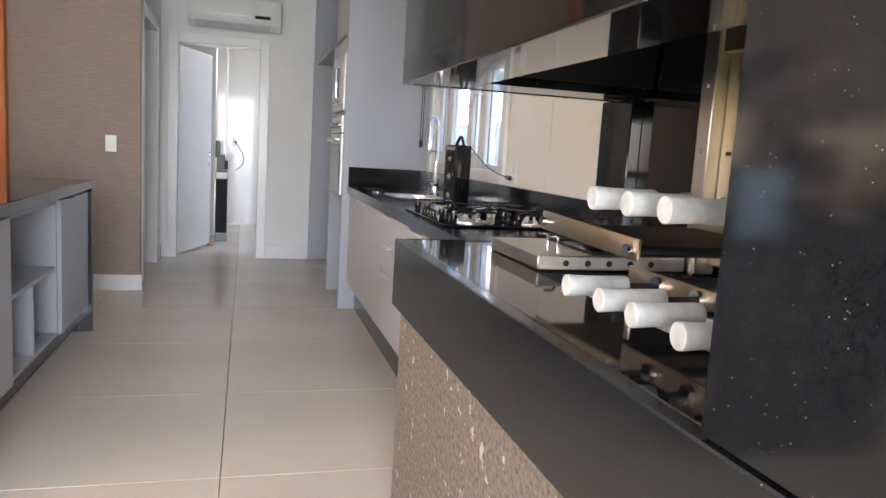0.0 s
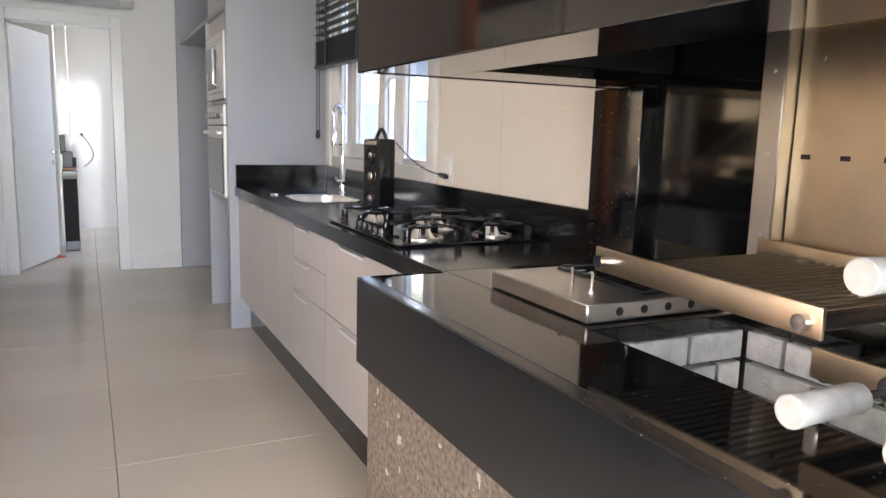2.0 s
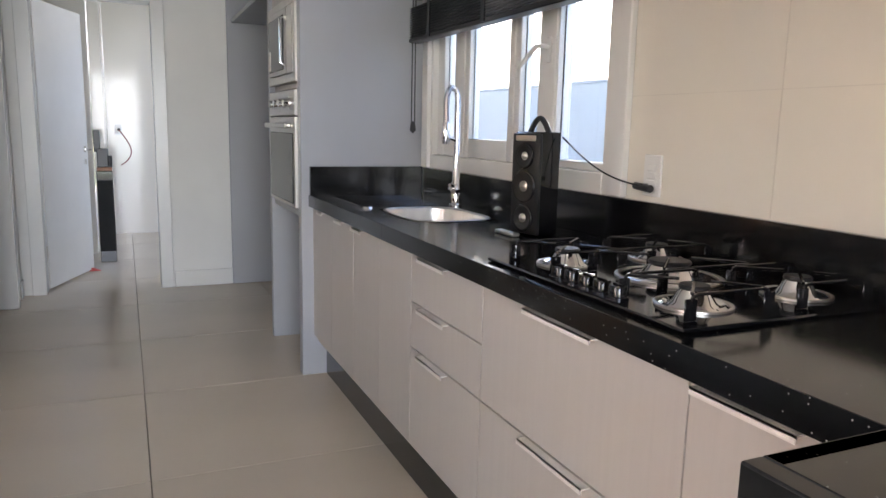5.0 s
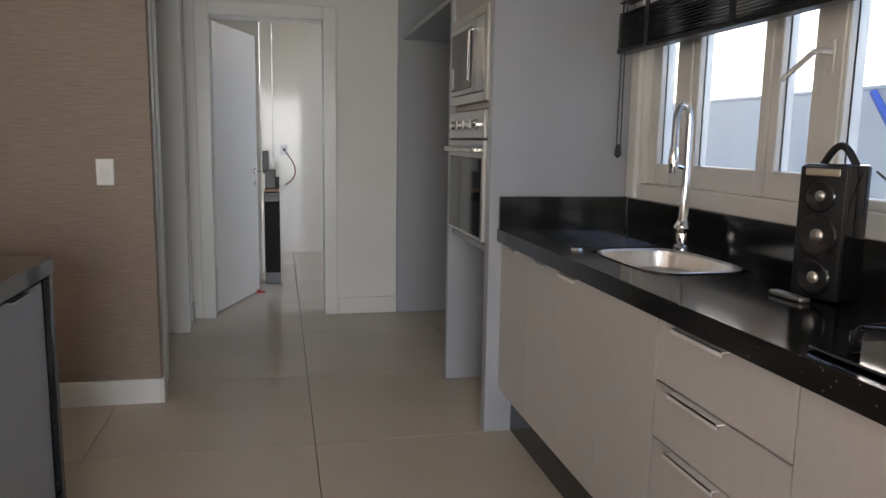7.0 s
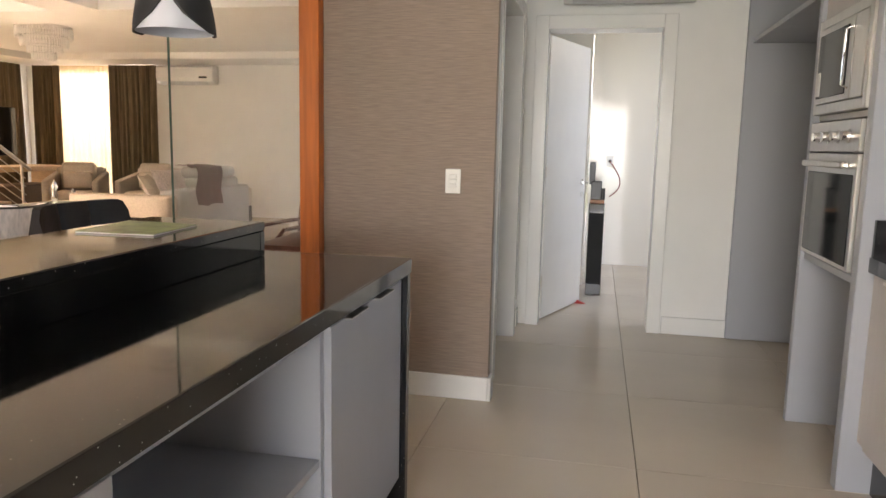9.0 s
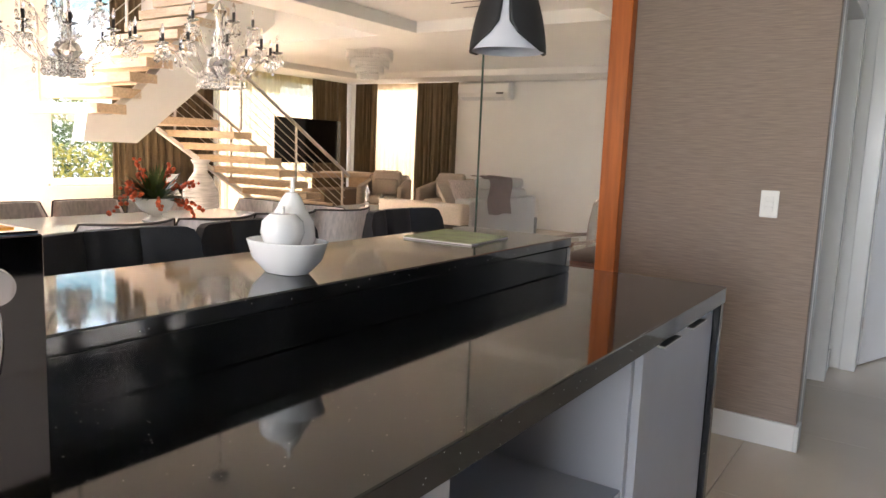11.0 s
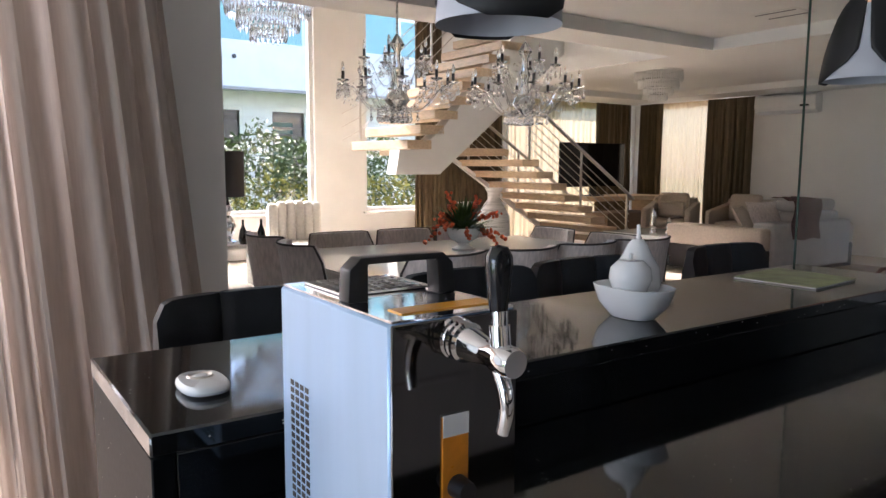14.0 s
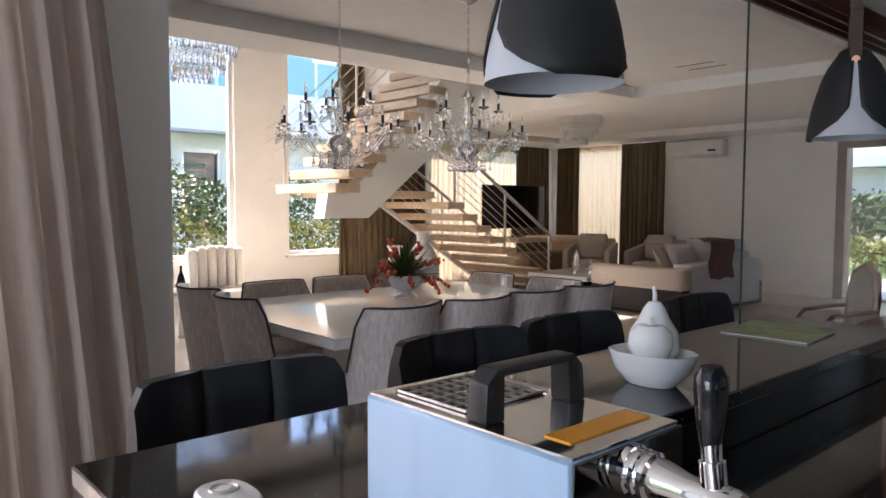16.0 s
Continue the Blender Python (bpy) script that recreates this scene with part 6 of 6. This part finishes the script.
solo("floor_vase", lathe([(0, 0), (0.11, 0), (0.15, 0.1), (0.20, 0.5), (0.19, 0.72), (0.12, 0.86), (0.075, 0.92), (0.075, 1.0), (0.11, 1.06), (0.10, 1.06), (0.06, 0.98), (0, 0.9)], (-7.1, 7.65, 0)), CER, "tall banded grey ceramic floor vase", "vase", "floor vases")
solo("floor_vase", lathe([(0, 0), (0.09, 0), (0.12, 0.1), (0.16, 0.4), (0.14, 0.62), (0.07, 0.76), (0.07, 0.84), (0.10, 0.89), (0.09, 0.89), (0.05, 0.82), (0, 0.75)], (-7.25, 7.35, 0)), CER, "shorter banded grey ceramic floor vase", "vase", "floor vases")

wc = thing("shell_armchair", (-8.35, 5.68, 0), "cream boucle armchair with fluted shell back", "armchair")
for k in range(6):
    y = 5.40 + k * 0.112
    part("back_roll", soft(prism([(-8.62, 0.25), (-8.48, 0.25), (-8.50, 0.84 + 0.03 * math.sin(math.pi * k / 5)), (-8.57, 0.88 + 0.03 * math.sin(math.pi * k / 5)), (-8.64, 0.82)], "y", y, y + 0.11), 0.035), CREAM, wc)
part("seat", soft(box(-8.55, 5.38, 0.16, -8.0, 6.04, 0.42, 0), 0.07), CREAM, wc)
part("base", box(-8.45, 5.45, 0, -8.1, 5.95, 0.16, 0.004), BLACK, wc)
sidet = thing("mirrored_console", (-8.0, 4.6, 0), "white console table by the window", "console table")
part("top", box(-8.25, 4.15, 0.44, -7.75, 5.1, 0.48, 0.003), TG, sidet)
for y in (4.2, 5.0):
    part("leg", box(-8.2, y, 0, -7.8, y + 0.05, 0.44, 0.003), GLOSSW, sidet)
lamp = thing("table_lamp", (-8.0, 4.74, 0.48), "table lamp with black drum shade and silver ball base", "table lamp")
part("shade", lathe([(0.18, 0.50), (0.185, 0.98), (0.182, 0.98), (0.177, 0.50)], (-8.0, 4.74, 0.48), 36), mat("black_shade", (0.02, 0.018, 0.018), 0.8), lamp)
part("base", lathe([(0.09, 0), (0.09, 0.02), (0.03, 0.05), (0.07, 0.12), (0.085, 0.19), (0.06, 0.26), (0.03, 0.3), (0.05, 0.36), (0.03, 0.42), (0.012, 0.46), (0.012, 0.55)], (-8.0, 4.74, 0.48), 24), CHROME, lamp)
for i, y in enumerate((4.95, 5.15)):
    solo("bottle_vase", lathe([(0, 0), (0.035, 0), (0.05, 0.06), (0.035, 0.14), (0.012, 0.2), (0.012, 0.26), (0, 0.26)], (-7.85, y - 0.1, 0.48)), BLACKG, "slim black bottle vase", "vase", "bottle vases")

lc = thing("antique_chair", (-1.98, 6.5, 0), "carved dark wood antique chair with olive velvet back", "chair")
part("back_frame", tube([(-1.80, 6.62, 0.45), (-1.78, 6.66, 0.8), (-1.83, 6.67, 0.98), (-1.98, 6.68, 1.05), (-2.13, 6.67, 0.98), (-2.18, 6.66, 0.8), (-2.16, 6.62, 0.45)], 0.026, 10), WOODD, lc)
part("back_pad", soft(prism([(-1.82, 0.52), (-2.14, 0.52), (-2.16, 0.8), (-2.10, 0.96), (-1.98, 1.02), (-1.86, 0.96), (-1.80, 0.8)], "y", 6.625, 6.68), 0.015), mat("olive_velvet", (0.06, 0.06, 0.045), 0.7), lc, "olive velvet pad")
part("seat", soft(box(-2.2, 6.2, 0.38, -1.76, 6.64, 0.47, 0), 0.03), WOODD, lc)
for x in (-2.17, -1.79):
    for y in (6.24, 6.61):
        part("leg", cyl((x, y, 0), (x, y, 0.39), 0.016, 0.026, 10), WOODD, lc)
CUSH = mat("patterned_cream", (0.42, 0.38, 0.31), 0.85, var=0.5, scale=18)
part("seat_cushion", soft(box(-2.17, 6.22, 0.46, -1.79, 6.60, 0.54, 0), 0.03), CUSH, lc, "cream patterned seat cushion")
for x in (-2.19, -1.77):
    part("armrest", tube([(x, 6.64, 0.70), (x, 6.50, 0.69), (x, 6.30, 0.66), (x, 6.25, 0.60), (x, 6.27, 0.45)], 0.018, 10), WOODD, lc)
side = thing("wooden_sideboard", (-1.88, 6.85, 0), "dark red wooden sideboard against the white wall", "sideboard")
part("top", box(-2.15, 6.30, 0.635, -1.63, 7.40, 0.665, 0.006, 2), WOODD, side)
part("body", box(-2.12, 6.33, 0.08, -1.64, 7.37, 0.633, 0.004), WOODD, side)
for k in range(2):
    dd = part("door", box(-2.138, 6.36 + k * 0.50, 0.12, -2.121, 6.84 + k * 0.50, 0.60, 0.004), WOODD, side)
    part("knob", lathe([(0, 0.012), (0.010, 0.010), (0.006, 0.0)], (-2.139, 6.80 + k * 0.10, 0.38), 12), CHROME, dd, "small metal knob")
for x in (-2.09, -1.68):
    for y in (6.37, 7.33):
        part("leg", cyl((x, y, 0), (x, y, 0.085), 0.018, 0.024, 10), WOODD, side)
lc.location, lc.rotation_euler, lc.scale = (-2.52, 7.75, 0), (0, 0, radians(-42)), (0.91, 0.91, 0.91)
dfr = thing("terrace_door", (-3.8, 13.6, 0), "dark red wood glazed door to the garden", "door", kind="structure")
for a in ((-4.70, 13.55, 0, -4.57, 13.8, 2.36), (-3.38, 13.55, 0, -3.25, 13.8, 2.36), (-4.57, 13.55, 2.22, -3.38, 13.8, 2.36)):
    part("door_frame", box(*a, 0.004), WOODD, dfr)
dp = part("pane", box(-4.57, 13.68, 0.02, -3.38, 13.69, 2.22, 0), PANE, dfr)
dp.visible_shadow = False

# window frames of the hall
for k, (y0_, y1_) in enumerate(((4.2, 6.73), (7.55, 8.75))):
    w = thing("window_%d" % (k + 3), (XW - 0.1, y0_, 0.62), "tall fixed window with slim white frame", "window", kind="structure")
    for a, b, c, d_ in ((y0_, y0_ + 0.06, 0.62, 4.4), (y1_ - 0.06, y1_, 0.62, 4.4), (y0_ + 0.06, y1_ - 0.06, 0.62, 0.68), (y0_ + 0.06, y1_ - 0.06, 4.34, 4.4)):
        part("window_frame", box(XW - 0.14, a, c, XW - 0.06, b, d_, 0.003), GLOSSW, w)
    part("window_sill", box(XW - 0.14, y0_ - 0.04, 0.585, XW + 0.06, y1_ + 0.04, 0.618, 0.004), GLOSSW, w)
    q = part("pane", box(XW - 0.102, y0_ + 0.05, 0.67, XW - 0.098, y1_ - 0.05, 4.35, 0), PANE, w)
    q.visible_shadow = False

# ---- outside ----
def leaves(name, x0, x1, y0, y1, z0, z1, n, seed, material, label, size=0.05):
    rr = random.Random(seed)
    verts, faces = [], []
    for _ in range(n):
        x, y = rr.uniform(x0, x1), rr.uniform(y0, y1)
        top = z1 + 0.16 * math.sin(y * 3.1) + 0.1 * math.sin(y * 7.7 + 1) + rr.uniform(-0.12, 0.12)
        c = Vector((x, y, z0 + (top - z0) * rr.random() ** 0.75))
        a = Vector((rr.uniform(-1, 1), rr.uniform(-1, 1), rr.uniform(-0.6, 1))).normalized() * size * rr.uniform(0.6, 1.4)
        b = a.orthogonal().normalized() * a.length * 0.42
        i = len(verts)
        verts += [c - a, c + b, c + a, c - b]
        faces.append((i, i + 1, i + 2, i + 3))
    me = bpy.data.meshes.new(name)
    me.from_pydata(verts, [], faces)
    me.materials.append(material)
    o = new(name, me)
    return tagged(o, label, "hedge", kind="stuff")


leaves("hedge", -12.4, -11.7, 3.0, 11.5, -0.1, 1.75, 15000, 1, LEAF, "dense dark green leafy hedge outside the windows")
leaves("shrub_leaves", -11.75, -11.4, 3.0, 11.0, -0.1, 1.05, 3600, 2, LEAFY, "yellow-green shrub leaves in front of the hedge")
br = bmesh.new()
rr = random.Random(9)
for _ in range(90):
    y = rr.uniform(3, 11.5)
    p = Vector((rr.uniform(-12.2, -11.8), y, -0.15))
    q = p + Vector((rr.uniform(-0.2, 0.2), rr.uniform(-0.3, 0.3), rr.uniform(1.1, 1.8)))
    tmp = tube([p, p.lerp(q, 0.5) + Vector((0, rr.uniform(-0.08, 0.08), 0)), q], 0.012, 5, 0.004)
    me = bpy.data.meshes.new("tmp")
    tmp.to_mesh(me)
    tmp.free()
    br.from_mesh(me)
    bpy.data.meshes.remove(me)
solo("hedge_stems", br, mat("bark", (0.12, 0.09, 0.06), 0.9), "thin brown hedge stems", "stems", kind="stuff")

nb = thing("neighbour_house", (-21, 10, -0.15), "white modern two-storey house with glass balcony", "house")
part("wall", bm_of(box(-21.4, -2, -0.15, -21.0, 8.2, 3.4, 0), box(-21.4, 9.5, -0.15, -21.0, 10.3, 3.4, 0), box(-21.4, 11.5, -0.15, -21.0, 22, 3.4, 0), box(-21.4, 8.2, 2.95, -21.0, 9.5, 3.4, 0), box(-21.4, 10.3, 2.95, -21.0, 11.5, 3.4, 0), box(-21.4, 8.2, -0.15, -21.0, 9.5, 0.2, 0), box(-21.4, 10.3, -0.15, -21.0, 11.5, 0.2, 0)), RENDERW, nb)
part("balcony_slab", box(-21.4, -2, 3.4, -19.9, 22, 4.65, 0.02), RENDERW, nb)
part("eave_strip", box(-20.0, -2, 3.32, -19.86, 22, 3.4, 0.01), mat("grey_metal", (0.35, 0.35, 0.36), 0.5), nb)
part("upper_wall", box(-24, -2, 4.65, -22.6, 22, 6.6, 0), RENDERW, nb)
part("roof", box(-24.2, -2.3, 6.6, -22.0, 22.3, 6.8, 0.02), RENDERW, nb)
for k in range(7):
    gl = part("balustrade_pane", box(-19.98, -1.8 + k * 3.2, 4.65, -19.96, 1.3 + k * 3.2, 5.7, 0), mat("teal_glass", (0.22, 0.42, 0.44), 0.08), nb, "teal glass balustrade pane")
for k in range(5):
    part("upper_window", box(-22.62, -1 + k * 4.4, 4.9, -22.57, 2.4 + k * 4.4, 6.4, 0.01), mat("teal_glass", (0.22, 0.42, 0.44), 0.08), nb)
for y0_, y1_ in ((8.2, 9.5), (10.3, 11.5)):
    wn_ = part("window", bm_of(box(-21.1, y0_, 0.2, -21.02, y0_ + 0.09, 2.95), box(-21.1, y1_ - 0.09, 0.2, -21.02, y1_, 2.95), box(-21.1, y0_ + 0.09, 2.86, -21.02, y1_ - 0.09, 2.95), box(-21.1, y0_ + 0.09, 0.2, -21.02, y1_ - 0.09, 0.3)), GLOSSW, nb, "white window frame")
    part("pane", box(-21.2, y0_ + 0.05, 0.25, -21.15, y1_ - 0.05, 2.9, 0), BLACKG, wn_, "dark window glass")
    for k in range(8):
        part("shutter_slat", box(-21.14, y0_ + 0.1, 0.9 + k * 0.22, -21.1, y0_ + 0.75, 1.02 + k * 0.22, 0), mat("green_shutter", (0.05, 0.11, 0.09), 0.5), wn_)
for y, z in ((8.9, 4.2), (10.0, 2.2)):
    part("wall_vent", cyl((-19.9, y, z + 0.0), (-19.86, y, z), 0.06), BLACK, nb) if z > 3.4 else part("wall_vent", cyl((-21.0, y, z), (-20.96, y, z), 0.05), BLACK, nb)

gw = thing("garden_wall", (4.1, 5, -0.15), "pale rendered boundary wall with bluish shade put into its colour", "garden wall")
# the bluish cast of the shaded pale wall is put into the render colour
part("wall", box(4.0, -6, -0.15, 4.2, 16, 1.67, 0.004), mat("shade_blue_render", (0.50, 0.55, 0.60), 0.85, var=0.04, scale=2), gw)
part("coping", box(3.99, -6, 1.67, 4.21, 16, 1.70, 0.006), mat("shade_blue_render", (0.50, 0.55, 0.60), 0.85, var=0.04, scale=2), gw)
nb2 = thing("white_side_house", (9, 8, -0.15), "white neighbouring house beyond the garden wall", "house")
part("wall", box(9.0, 7.5, -0.15, 14, 30, 5.5, 0.01), RENDERW, nb2)
part("roof", box(8.7, 7.2, 5.5, 14.3, 30.3, 5.8, 0.02), mat("grey_metal", (0.35, 0.35, 0.36), 0.5), nb2)
part("wall_pillar", box(8.85, 10.0, -0.15, 9.0, 10.5, 5.5, 0.01), RENDERW, nb2)
brm = thing("broom", (3.66, 5.12, -0.08), "white broom handle with blue grip leaning on the garden wall", "broom")
part("handle", tube([(3.66, 5.12, -0.078), (3.93, 6.48, 1.41)], 0.017, 12), PORC, brm, "white broom pole")
part("grip", bm_of(cyl((3.93, 6.48, 1.41), (3.965, 6.70, 1.65), 0.028, 0.026, 14), cyl((3.928, 6.47, 1.40), (3.932, 6.49, 1.422), 0.031, seg=14)), mat("blue_plastic", (0.03, 0.10, 0.45), 0.4), brm, "blue plastic grip")
gd = thing("garden_house", (-4, 30, -0.15), "white house across the garden", "house")
part("wall", box(-14, 28, -0.15, 4, 34, 6, 0.02), RENDERW, gd)
# the awning shares the shade-tinted colour of the garden wall
part("awning", box(-13, 27.2, 2.6, 2, 28, 3.0, 0.02), mat("shade_blue_render", (0.50, 0.55, 0.60), 0.85), gd)
for k in range(5):
    part("window", box(-12 + k * 3, 27.95, 3.8, -10.8 + k * 3, 28.0, 5.4, 0.01), BLACKG, gd)
leaves("garden_shrubs", -12, 2, 26.4, 27.2, -0.1, 1.6, 5000, 4, LEAF, "dark green garden shrubs", 0.14)
leaves("flower_border", -9, 0, 20.5, 21.2, -0.1, 0.45, 3000, 5, LEAFY, "yellow-green low border plants", 0.08)
solo("terrace_paving", box(-12, 13.82, -0.15, 2, 18, -0.06, 0.004), PAVING, "pale stone terrace paving", "pavement", kind="structure")
solo("side_paving", box(1.6, -6, -0.15, 3.98, 16, -0.08, 0.004), PAVING, "pale stone side path", "pavement", kind="structure")

vent = thing("ceiling_vent", (-3.92, 8.2, 2.6), "slim white linear ceiling vent", "air vent")
part("frame", box(-4.12, 8.05, 2.612, -3.72, 8.35, 2.619, 0.002), CEIL, vent)
for y in (8.09, 8.30):
    part("slot", box(-4.10, y, 2.609, -3.74, y + 0.015, 2.613, 0), BLACK, vent)
# ---- floor tiles ----
tile_bm = box(-0.4485, -0.4425, -0.012, 0.4485, 0.4425, 0, 0.0015)
tile_me = bpy.data.meshes.new("tile")
tile_bm.to_mesh(tile_me)
tile_bm.free()
tile_me.materials.append(TILE)
for i in range(-11, 2):
    for j in range(-6, 14):
        x, y = 0.035 + 0.45 + i * 0.90, 5.235 + 0.444 + j * 0.888
        if -10.6 < x < 1.9 and -2.7 < y < 14:
            o = new("tile", tile_me)
            o.parent = floor
            o.matrix_world = Matrix.Translation((x, y, 0))
            o.location = Vector((x, y, 0)) - ORIGIN[floor]
